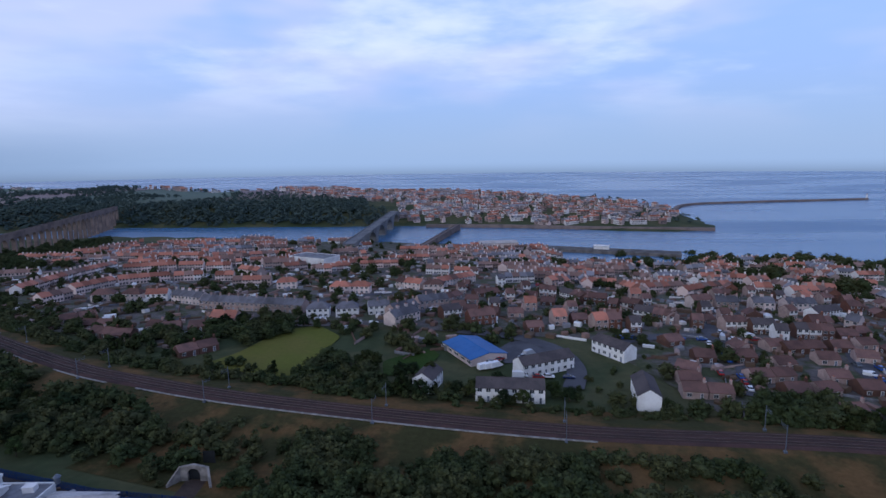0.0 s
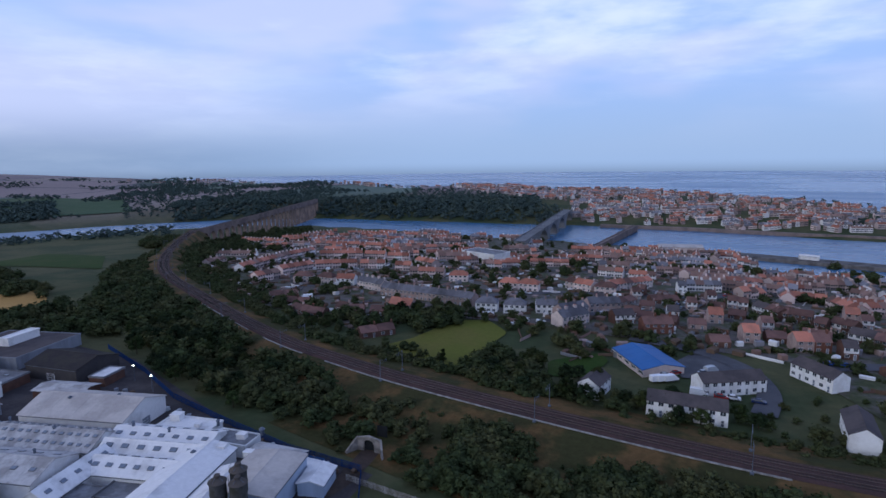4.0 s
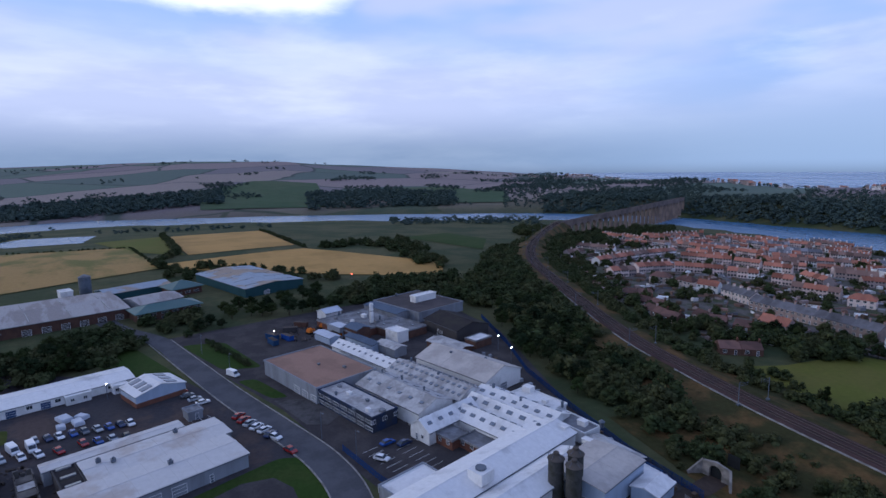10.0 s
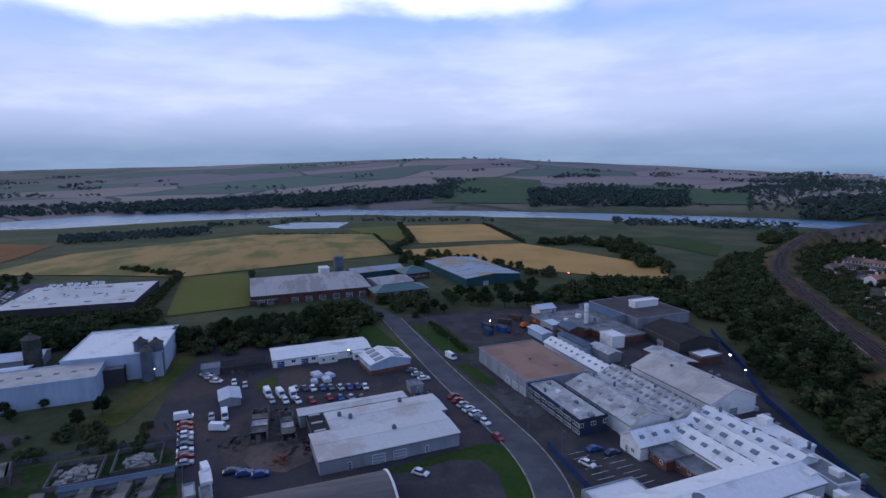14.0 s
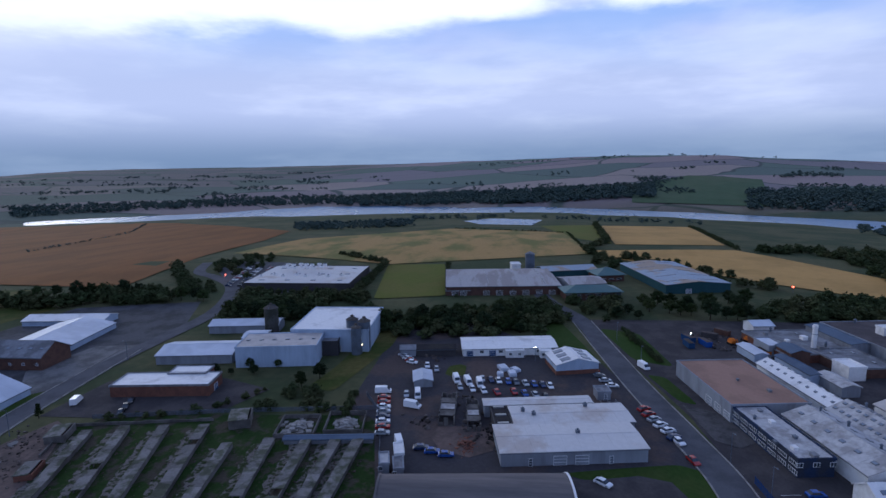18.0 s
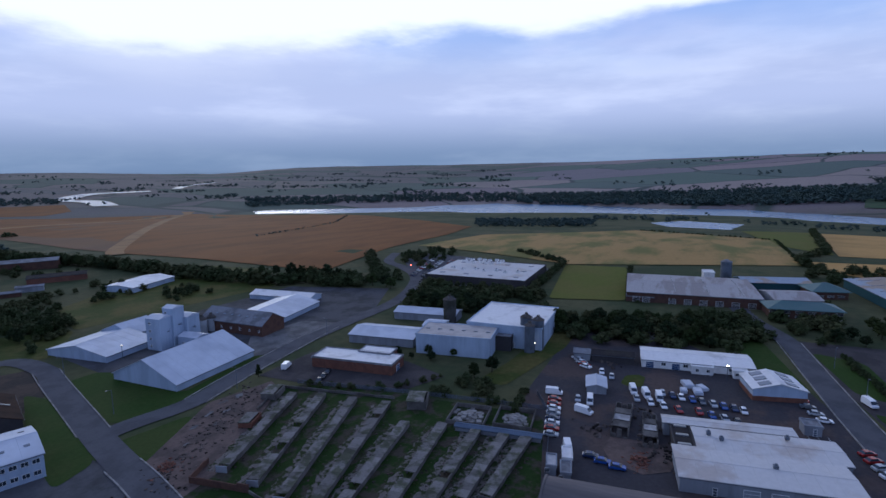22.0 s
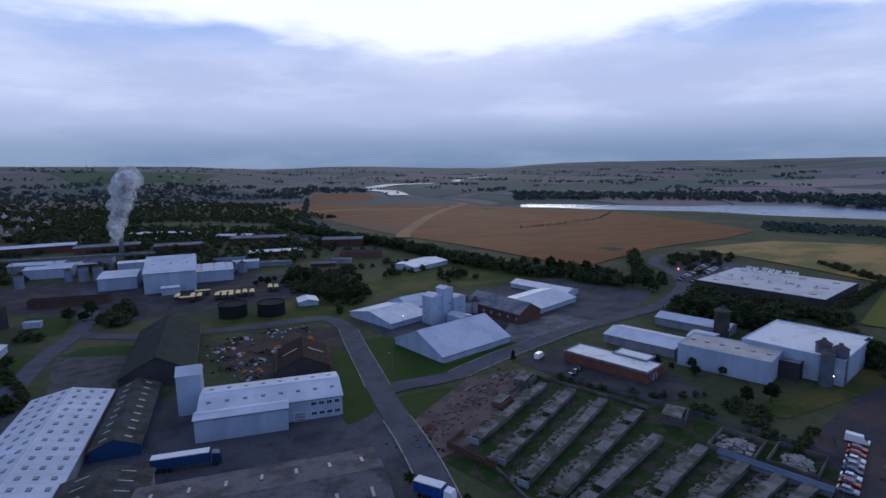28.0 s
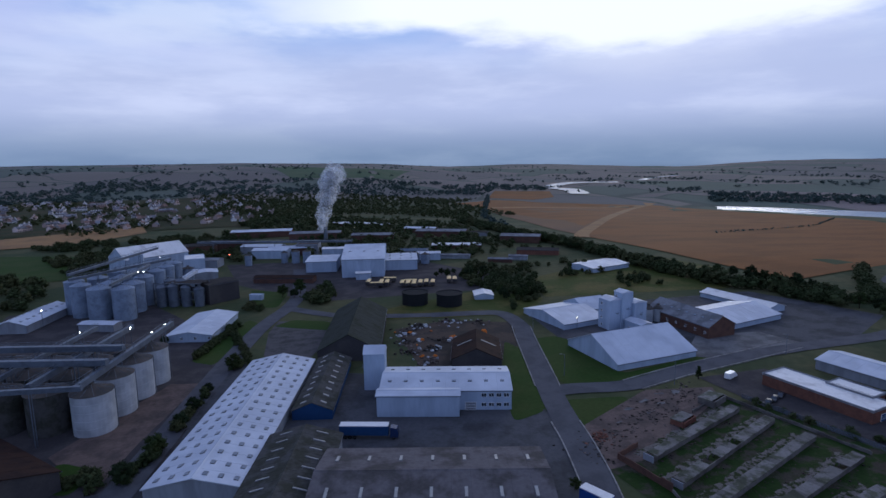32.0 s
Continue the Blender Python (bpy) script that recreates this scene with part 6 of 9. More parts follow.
for x0, y0, x1, y1, key in ROWS:
    run = math.hypot(x1 - x0, y1 - y0)
    n = max(1, round(run / UNIT[key]))
    rot = math.degrees(math.atan2(y1 - y0, x1 - x0))
    mx, my = (x0 + x1) / 2, (y0 + y1) / 2
    nx, ny = math.sin(radians(rot)), -math.cos(radians(rot))
    if nx * mx + ny * my > 0:
        rot, nx, ny = rot + 180, -nx, -ny
    mx, my = mx - nx * 3.6, my - ny * 3.6
    ux, uy = (x1 - x0) / run, (y1 - y0) / run
    pick = random.choice(STYLES[key])
    if math.hypot(mx, my) > 372:
        wide = UNIT[key] * (0.5 if key in "hv" else 1.0)
        m = max(1, round(run / wide))
        wall, roof = {"o": (1, 3), "h": (1, 3), "x": (2, 3), "s": (0, 5), "w": (2, 5), "t": (1, 4), "b": (1, 4), "r": (0, 3), "v": (2, 5)}[key]
        for i in range(m):
            along = (i - (m - 1) / 2) * wide
            hx, hy = mx + ux * along, my + uy * along
            TAKEN.append((hx, hy))
            town_house(FAR_ROWS, hx, hy, land(hx, hy), rot, wide, 7.2, 4.8 if key != "b" else 2.7, 2.3, wall if random.random() < 0.85 else 2, roof if random.random() < 0.75 else 4)
        continue
    for i in range(n):
        along = (i - (n - 1) / 2) * UNIT[key]
        put_house([pick] if key in "sw" or random.random() < 0.5 else STYLES[key], mx + ux * along, my + uy * along, rot)


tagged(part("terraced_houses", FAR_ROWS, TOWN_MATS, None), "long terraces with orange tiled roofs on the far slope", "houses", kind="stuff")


def fill(outline, styles, count, gap, angles, joined=None, tall=(3.6, 5.4), roofs=(3, 3, 4, 5, 5)):
    """More houses in loose order within an outline: single ones, or far ones joined."""
    xs, ys = [p[0] for p in outline], [p[1] for p in outline]
    done = tries = 0
    while done < count and tries < count * 30:
        tries += 1
        x, y = random.uniform(min(xs), max(xs)), random.uniform(min(ys), max(ys))
        if inside(x, y, outline) and free_spot(x, y, gap) and land(x, y) > -36:
            rot = random.choice(angles) + random.uniform(-4, 4)
            if math.sin(radians(rot)) * x - math.cos(radians(rot)) * y > 0:
                rot += 180
            if joined is None:
                put_house(random.choice(styles), x, y, rot)
            else:
                n, w = random.choice((1, 2, 2, 3, 4, 5)), random.uniform(5.0, 6.4)
                d, eave, rise = random.uniform(6.2, 7.4), random.uniform(*tall), random.uniform(2.0, 3.0)
                wall, roof = random.choice((0, 0, 1, 1, 2)), random.choice(roofs)
                for k in range(n):
                    s = (k - (n - 1) / 2) * w
                    hx, hy = x + s * math.cos(radians(rot)), y + s * math.sin(radians(rot))
                    if land(hx, hy) > -36:
                        TAKEN.append((hx, hy))
                        town_house(joined, hx, hy, land(hx, hy), rot, w, d, eave, rise, wall if random.random() < 0.7 else random.choice((0, 1, 2)), roof if random.random() < 0.8 else random.choice(roofs))
            done += 1


def joined_houses(label, *fills, tall=(3.6, 5.4), roofs=(3, 3, 4, 5, 5)):
    g = Mesh()
    for f in fills:
        fill(*f, joined=g, tall=tall, roofs=roofs)
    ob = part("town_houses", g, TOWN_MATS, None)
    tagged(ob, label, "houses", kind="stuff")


fill([(110, 240), (225, 235), (260, 330), (180, 350), (110, 330)], [STYLES["t"], STYLES["b"], STYLES["r"]], 26, 10, (-5, 8, 80))
fill([(95, 150), (250, 140), (260, 235), (130, 235), (95, 190)], [STYLES["b"]], 44, 9.5, (-8, 4, 78))
fill([(-20, 240), (60, 230), (70, 330), (-10, 350)], [STYLES["b"], STYLES["t"]], 12, 10, (8, -12))
joined_houses("tight rows of orange-roofed houses on the slope above the river", ([(-380, 470), (-400, 690), (-250, 790), (-120, 740), (-60, 500), (-100, 420), (-180, 460)], [], 95, 10, (30, 25, 28, 10)),
              ([(70, 370), (250, 340), (420, 520), (330, 640), (110, 690), (20, 640), (30, 480)], [], 130, 10, (0, 12, -12, 80)), ([(-60, 440), (60, 430), (80, 690), (-40, 660)], [], 30, 11, (10, 0)), roofs=(3, 3, 4, 4, 5))
joined_houses("old riverside town of stone houses with red and grey roofs", ([(-80, 985), (110, 950), (300, 890), (400, 900), (440, 1080), (300, 1230), (60, 1360), (-180, 1420), (-330, 1530), (-460, 1500), (-330, 1320), (-100, 1180)], [], 470, 9, (10, 20, 0, -60)),
              ([(-460, 1500), (-760, 1500), (-1000, 1720), (-1100, 2000), (-700, 1900), (-420, 1650)], [], 80, 20, (10, 30)), tall=(4.5, 7.5))
joined_houses("distant suburb of pale houses among trees", ([(255, -720), (560, -1150), (420, -1450), (0, -1380), (-50, -950), (-20, -720)], [], 170, 18, (10, 60, 100)), ([(-1100, 1400), (-1500, 1500), (-1900, 1700), (-1700, 1900), (-1200, 1700)], [], 40, 25, (10, 60)), tall=(2.8, 4.5), roofs=(4, 5, 5, 5))
g = Mesh()
yards = [(-320, 330), (-185, 245), (-100, 212), (-95, 250), (-30, 244), (60, 222), (82, 150), (260, 125), (330, 240), (330, 560), (120, 690), (-300, 800), (-400, 700)]
for _ in range(2600):
    x, y = random.uniform(-360, 320), random.uniform(140, 620)
    if inside(x, y, yards) and free_spot(x, y, 5.0) and not inside(x, y, [(-93, 203), (-83, 230), (-58, 241), (-42, 221), (-48, 187), (-61, 182)]):
        a, w, d, h = random.choice((20, -30, 65, -15)), random.uniform(0.8, 2.2), random.uniform(0.8, 1.6), random.uniform(0.8, 2.3)
        if random.random() < 0.3:
            w, d, h = random.uniform(2.5, 5), 0.12, 1.5
        q = Mesh().box(-w, w, -d, d, -1.0, h, random.choice((0, 1, 2, 2, 3, 4)))
        m = pose(x, y, land(x, y), 0, 0, a)
        n = len(g.v)
        g.v += [tuple(m @ Vector(p)) for p in q.v]
        g.f += [tuple(i + n for i in f) for f in q.f]
        g.k += q.k
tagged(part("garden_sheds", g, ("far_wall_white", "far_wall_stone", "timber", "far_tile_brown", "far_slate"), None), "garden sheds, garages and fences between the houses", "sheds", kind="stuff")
for t in [q for s in STYLES.values() for q in s]:
    for o in (*t.children_recursive, t):
        bpy.data.objects.remove(o)

# ---- railway, bridges, harbour ----
RAIL = [(330, 84), (220, 107), (110, 129), (32, 139), (-50, 159), (-100, 176), (-145, 197), (-232, 252), (-300, 300), (-360, 361), (-420, 440), (-479, 527)]
RAIL_Z = 3.0


def rail_height(u):
    return RAIL_Z - 4.0 * max(0.0, u - 0.55) / 0.45


def build_rail():
    pts = rounded([(x, y, 0) for x, y in RAIL], n=10)
    n = len(pts)
    bank, ball, tracks, trough = Mesh(), Mesh(), Mesh(), Mesh()
    rows, brow, trow, crow = [], [], [], []
    for i, p in enumerate(pts):
        t = (pts[min(i + 1, n - 1)] - pts[max(i - 1, 0)]).normalized()
        s = Vector((-t.y, t.x, 0))
        z = rail_height(i / (n - 1))
        def at(o, h):
            q = p + s * o
            return (q.x, q.y, h)
        row = []
        for o, h in ((-22, None), (-6.2, z - 0.4), (6.6, z - 0.4), (26, None)):
            q = p + s * o
            row.append(at(o, land(q.x, q.y) - 0.6 if h is None else h))
        rows.append(row)
        brow.append([at(-4.2, z - 0.38), at(-3.4, z), at(3.6, z), at(4.4, z - 0.38)])
        trow.append([[at(o - 0.05, z + 0.02), at(o + 0.05, z + 0.02), at(o + 0.05, z + 0.17), at(o - 0.05, z + 0.17)] for o in (-2.42, -0.98, 0.98, 2.42)])
        crow.append([at(4.7, z - 0.4), at(5.2, z - 0.4), at(5.2, z - 0.1), at(4.7, z - 0.1)])
    for g, rr, m in ((bank, rows, 4), (ball, brow, 4)):
        g.add([q for r in rr for q in r], [(m * i + j, m * i + j + 1, m * i + m + j + 1, m * i + m + j)[::-1] for i in range(n - 1) for j in range(m - 1)])
    line = tagged(part("railway_embankment", bank, "bank_grass", None), "grassy railway embankment with rough brown growth", "embankment", kind="structure")
    bed = thing("railway_track", pose(0, 0, 0), "double railway track on brown ballast", "railway")
    part("ballast", ball, "ballast", bed)
    for k in range(4):
        g = Mesh()
        g.add([q for r in trow for q in r[k]], [(4 * i + j, 4 * i + (j + 1) % 4, 4 * i + 4 + (j + 1) % 4, 4 * i + 4 + j) for i in range(n - 1) for j in range(4)])
        part("rail", g, "rail_steel", bed)
    sl = Mesh()
    for i in range(n - 1):
        a, b = pts[i], pts[i + 1]
        t = (b - a).normalized()
        s = Vector((-t.y, t.x, 0))
        m = max(1, int((b - a).length / 0.75))
        for k in range(m):
            p = a.lerp(b, k / m)
            for o in (-1.7, 1.7):
                c = p + s * o
                z = rail_height(i / (n - 1))
                q = [c + s * u * 1.25 + t * w * 0.13 for u, w in ((-1, -1), (1, -1), (1, 1), (-1, 1))]
                sl.add([(v.x, v.y, z - 0.1) for v in q] + [(v.x, v.y, z + 0.03) for v in q], [(4, 5, 6, 7), (0, 1, 5, 4), (1, 2, 6, 5), (2, 3, 7, 6), (3, 0, 4, 7)])
    tagged(part("sleeper_bed", sl, "sleeper", bed), kind="stuff")
    g = Mesh()
    g.add([q for r in crow for q in r], [(4 * i + j, 4 * i + (j + 1) % 4, 4 * i + 4 + (j + 1) % 4, 4 * i + 4 + j) for i in range(n - 1) for j in range(4) if -205 < pts[i].x < 45 and not (-112 < pts[i].x < -96) and not (-150 < pts[i].x < -136)])
    tagged(part("cable_trough", g, "pale_stone", None), "pale concrete cable trough beside the track", "trough", kind="stuff")
    # masts for the overhead line
    mast = Mesh()
    mast.box(-0.09, 0.09, -0.08, 0.08, -1.5, 6.8).box(-0.4, 0.4, -0.4, 0.4, -1.6, 0.1)
    mast = mast.data("post", "steel")
    arm = Mesh()
    arm.limb((0, 0, 5.9), (3.2, 0, 6.3), 0.04, 0.035).limb((0, 0, 6.7), (3.0, 0, 6.2), 0.03, 0.03).limb((0, 0, 5.6), (3.2, 0, 5.7), 0.05, 0.04).limb((3.1, 0, 5.6), (3.1, 0, 6.9), 0.04, 0.04)
    arm = arm.data("arm", "steel")
    walked, last = 0.0, 20.0
    for i in range(1, n):
        walked += (pts[i] - pts[i - 1]).length
        if walked - last > 52:
            last = walked
            t = (pts[i] - pts[i - 1]).normalized()
            rot = math.degrees(math.atan2(t.y, t.x)) + 90
            for o in (-5.4, 6.0):
                q = pts[i] + Vector((-t.y, t.x, 0)) * o
                top = thing("overhead_line_mast", pose(q.x, q.y, rail_height(i / (n - 1)), 0, 0, rot + (0 if o < 0 else 180)), "grey steel mast for the overhead railway wires", "mast", "masts along the railway")
                part("post", mast, None, top)
                part("arm", arm, None, top)


build_rail()


def arch_wall(span, rise_at, top, bottom, width, n=8):
    """One bay of a bridge, piers and arch in one piece, along x from 0 to span."""
    g = Mesh()
    pier = span * 0.1
    rad = span / 2 - pier
    pts = [(0, bottom), (pier, bottom), (pier, rise_at)]
    pts += [(span / 2 - rad * math.cos(math.pi * i / n), rise_at + min(rad, top - rise_at - 1.2) * math.sin(math.pi * i / n)) for i in range(1, n)]
    pts += [(span - pier, rise_at), (span - pier, bottom), (span, bottom), (span, top), (0, top)]
    m = len(pts)
    v = [(x, y, z) for y in (-width / 2, width / 2) for x, z in pts]
    g.add(v, [tuple(range(m)), tuple(range(m, 2 * m))[::-1]] + [((i + 1) % m, i, i + m, (i + 1) % m + m) for i in range(m)])
    return g


def bridge(name, a, b, bays, deck_a, deck_b, width, m, label, base=-46.0, parapet=1.1, springs=0.55):
    run = math.hypot(b[0] - a[0], b[1] - a[1])
    rot = math.degrees(math.atan2(b[1] - a[1], b[0] - a[0]))
    top = thing(name, pose(a[0], a[1], 0, 0, 0, rot), label, "bridge")
    span = run / bays
    for i in range(bays):
        z = deck_a + (deck_b - deck_a) * (i + 0.5) / bays
        part("arch", arch_wall(span, base + (z - base) * springs, z - 0.6, base, width), m, top, m=pose(i * span, 0, 0))
    d = Mesh()
    d.add([(0, -width / 2 - 0.4, deck_a - 0.6), (run, -width / 2 - 0.4, deck_b - 0.6), (run, width / 2 + 0.4, deck_b - 0.6), (0, width / 2 + 0.4, deck_a - 0.6),
           (0, -width / 2 - 0.4, deck_a), (run, -width / 2 - 0.4, deck_b), (run, width / 2 + 0.4, deck_b), (0, width / 2 + 0.4, deck_a)], [(4, 5, 6, 7), (0, 1, 5, 4), (1, 2, 6, 5), (2, 3, 7, 6), (3, 0, 4, 7), (3, 2, 1, 0)])
    part("deck", d, m, top)
    for s in (-1, 1):
        p = Mesh()
        y = s * (width / 2 + 0.2)
        p.add([(0, y - 0.2, deck_a), (run, y - 0.2, deck_b), (run, y + 0.2, deck_b), (0, y + 0.2, deck_a), (0, y - 0.2, deck_a + parapet), (run, y - 0.2, deck_b + parapet), (run, y + 0.2, deck_b + parapet), (0, y + 0.2, deck_a + parapet)],
              [(4, 5, 6, 7), (0, 1, 5, 4), (1, 2, 6, 5), (2, 3, 7, 6), (3, 0, 4, 7)])
        part("parapet", p, m, top)
    return top


viaduct = bridge("railway_viaduct", (-466, 508), (-606, 1020), 28, -1.5, -1.0, 4.6, "bridge_stone", "long stone railway viaduct of tall round arches", springs=0.72)
road_bridge = bridge("road_bridge", (-112, 640), (-88, 1000), 5, -20, -14, 14, "bridge_concrete", "grey concrete road bridge with wide arches and lamp posts", springs=0.35)
old_bridge = bridge("old_stone_bridge", (-42, 632), (24, 905), 19, -31.5, -29, 6, "bridge_stone", "low old sandstone bridge of many arches", springs=0.25)
for i in range(14):
    s = 0.05 + i * 0.069
    for e in (-6.4, 6.4):
        g = thing("street_lamp", pose(-112 + 24 * s + e, 640 + 360 * s, -20 + 6 * s), "tall lamp post on the road bridge", "lamp post", "lamp posts on the road bridge")
        k = Mesh()
        k.tube(0.22, 0.12, 0, 8, 6).box(-0.6, 0.6, -0.12, 0.12, 7.8, 8.1)
        part("post", k, "bridge_concrete", g)


def pier_line(name, line, width, low, high, m, label):
    g = Mesh()
    pts = rounded([(x, y, 0) for x, y in line], n=5)
    rr = []
    for i, p in enumerate(pts):
        t = (pts[min(i + 1, len(pts) - 1)] - pts[max(i - 1, 0)]).normalized()
        s = Vector((-t.y, t.x, 0)) * width / 2
        a, b = p - s, p + s
        rr += [(a.x - s.x * 0.3, a.y - s.y * 0.3, low), (a.x, a.y, high), (b.x, b.y, high), (b.x + s.x * 0.3, b.y + s.y * 0.3, low)]
    n = len(pts)
    g.add(rr, [(4 * i + j, 4 * i + j + 1, 4 * i + 5 + j, 4 * i + 4 + j)[::-1] for i in range(n - 1) for j in range(3)] + [(0, 1, 2, 3), tuple(range(4 * n - 4, 4 * n))[::-1]])
    return tagged(part(name, g, m, None), label, "pier", kind="structure")


pier_line("breakwater", [(470, 1130), (578, 1313), (760, 1370), (940, 1395), (1085, 1415)], 9, -42, -33.5, "bridge_stone", "long stone breakwater reaching out to sea")
pier_line("harbour_quay", [(128, 690), (200, 663), (276, 633)], 24, -42, -34.5, "concrete", "harbour quay spit between dock and river")
pier_line("town_quay", [(-30, 948), (110, 925), (250, 885), (420, 850)], 8, -42, -33, "bridge_stone", "old stone quay wall along the town")
lighthouse = thing("lighthouse", pose(1083, 1414, -33.6), "small white lighthouse at the end of the breakwater", "lighthouse")
g = Mesh()
g.tube(2.4, 1.7, 0, 9, 12).tube(2.2, 2.2, 9, 9.4, 12)
part("tower", g, "wall_white", lighthouse)
g = Mesh()
g.tube(1.1, 1.1, 9.4, 11, 10).tube(1.5, 0.1, 11, 12.4, 10)
part("lantern", g, "brick", lighthouse)
shed("harbour_warehouse", 66, 672, 46, 22, 4, 8, 2, "x", "wall_cream", "roof_cream", "pale harbour warehouse beside the dock")
shed("harbour_shed", 193, 668, 18, 6, 338, 4, 1, "x", "wall_white", "roof_white", "white harbour shed on the quay", base=-34.5)
shed("leisure_centre", -117, 490, 40, 22, -28, 8, 0, "flat", "wall_white", "roof_grey", "big plain white flat-roofed hall among the houses", openings=row_of(WIN_STRIP, 1, 4, 2))
shed("day_centre", 11.2, 207, 23, 15.5, -64, 2.7, 1.5, "x", "wall_cream", "roof_blue", "low hall with a bright blue roof", openings=row_of(WIN_STRIP, 3, 3, 1.0) + row_of(WIN_STRIP, 0, 5, 1.0))

# ---- ruined pens on the cleared plot ----
def ruin_strip(x, y, length, rot, seed):
    """A long roofless pen: back wall, posts, what is left of its roof slabs, and a broken concrete floor beside it."""
    rnd = random.Random(seed)
    top = thing("ruined_pen", pose(x, y, 0.1, 0, 0, rot), "long ruined concrete pen with mossy roof slabs", "ruin", "ruined pens")
    part("wall", Mesh().box(0, length, 1.1, 1.3, -0.3, 1.35), "concrete", top)
    part("end_wall", Mesh().box(-0.25, 0, -1.4, 1.3, -0.3, 1.6), "concrete", top)
    part("end_wall", Mesh().box(length, length + 0.25, -1.5, 1.4, -0.3, 1.7), "sheet_grey" if seed < 3 else "concrete", top)
    n = int(length / 2.9)
    post = Mesh().box(-0.14, 0.14, -0.14, 0.14, -0.3, 1.35).data("post", "concrete")
    slabs = []
    for k in range(3):
        c = [rnd.uniform(-0.12, 0.12) for _ in range(8)]
        v = [(-1.44, -1.5 + c[0], 0), (1.44, -1.5 + c[1], 0), (1.44, 1.45 + c[2], 0), (-1.44, 1.45 + c[3], 0)]
        v += [(p, q, 0.18 + 0.03 * c[4 + i]) for i, (p, q, _) in enumerate(v)]
        slabs.append(Mesh().add(v, [(3, 2, 1, 0), (4, 5, 6, 7), (0, 1, 5, 4), (1, 2, 6, 5), (2, 3, 7, 6), (3, 0, 4, 7)]).data("roof_slab", "slab"))
    for i in range(n):
        part("post", post, None, top, m=pose(1.45 + i * 2.9, -1.3, 0))
        if rnd.random() > 0.05:
            part("roof_slab", rnd.choice(slabs), None, top, m=pose(1.45 + i * 2.9, 0, 1.37, rnd.uniform(-2, 2), rnd.uniform(-0.8, 0.8), rnd.uniform(-1, 1)))
    floor = Mesh()
    k = int(length / 1.2)
    near, away = [rnd.uniform(-2.6, -2.0) for _ in range(k + 1)], [rnd.uniform(-5.0, -3.9) for _ in range(k + 1)]
    v = []
    for i in range(k + 1):
        a = i * length / k
        v += [(a, away[i], -0.25), (a, away[i], 0.05), (a, near[i], 0.05), (a, near[i], -0.25)]
    floor.add(v, [(4 * i + j, 4 * i + 4 + j, 4 * i + 5 + j, 4 * i + 1 + j) for i in range(k) for j in range(3)])
    part("floor_slab", floor, "broken_floor", top, "broken concrete floor grown with grass")
    g = Mesh()
    for _ in range(70):
        a, b, h = rnd.uniform(0, length), rnd.choice((rnd.uniform(-5.6, -2.0), rnd.uniform(1.6, 3.2))), rnd.uniform(0.08, 0.3) * rnd.uniform(0.4, 1.3)
        g.box(a - h, a + h * rnd.uniform(0.3, 1.6), b - h * rnd.uniform(0.3, 1.0), b + h * 0.7, -0.3, h * 0.6)
    tagged(part("debris", g, "rubble", top), kind="stuff")
    g = Mesh()
    for _ in range(60):
        a, b, h = rnd.uniform(0, length), rnd.choice((rnd.gauss(1.8, 0.5), rnd.gauss(-2.0, 0.5), rnd.uniform(-6, 4))), rnd.uniform(0.2, 0.7)
        for _ in range(5):
            u, w = rnd.uniform(0, 6.28), rnd.uniform(0.2, 0.5)
            p = (a + rnd.gauss(0, 0.3), b + rnd.gauss(0, 0.3), -0.05)
            g.add([(p[0] - w * 0.4, p[1], p[2]), (p[0] + w * 0.4, p[1] + 0.1, p[2]), (p[0] + math.cos(u) * w, p[1] + math.sin(u) * w, p[2] + h)], [(0, 1, 2)])
    tagged(part("weeds", g, "grass", top, "tufts of weeds along the broken walls"), kind="stuff")


patch("ruin_ground", [(-78, -108), (-132, -130), (-146, -118), (-152, -40), (-112, -30), (-96, -36), (-82, -70)], "ruin_grass", 0.09, "overgrown ground between the ruined pens", step=15)
for i, (x, y, run, rot) in enumerate(((-132.6, -118.1, 44.7, 18.0), (-135.9, -109.0, 50.1, 19.0), (-137.5, -98.0, 53.8, 16.8), (-139.0, -86.6, 54.1, 13.6), (-129.5, -74.6, 42, 8.5), (-133, -64.4, 40, 8.0), (-134.0, -54.2, 38, 4.0), (-134.7, -46.2, 34, 1.0), (-135.0, -40.2, 30, -1.0))):
    ruin_strip(x, y, run, rot, i)
for line, m, h in (([(-136.7, -127.3), (-141.9, -100.8), (-144.3, -86.8)], "concrete", 1.0), ([(-83.5, -107.8), (-86.2, -91.6)], "brown_brick", 2.2), ([(-83.5, -107.8), (-92, -111)], "brown_brick", 1.6), ([(-86.2, -91.6), (-83, -78), (-88, -62), (-96, -48)], "concrete", 0.9), ([(-136.7, -127.3), (-120, -121.5)], "concrete", 1.0)):
    for (x0, y0), (x1, y1) in zip(line, line[1:]):
        run = math.hypot(x1 - x0, y1 - y0)
        t = thing("boundary_wall", pose(x0, y0, 0.05, 0, 0, math.degrees(math.atan2(y1 - y0, x1 - x0))), "low broken boundary wall of the cleared plot", "wall")
        g = Mesh()
        a = 0.0
        while a < run:
            w = min(random.uniform(1.5, 4.0), run - a)
            g.box(a, a + w, -0.14, 0.14, -0.3, h * random.uniform(0.75, 1.05))
            a += w
        part("wall", g, m, t)
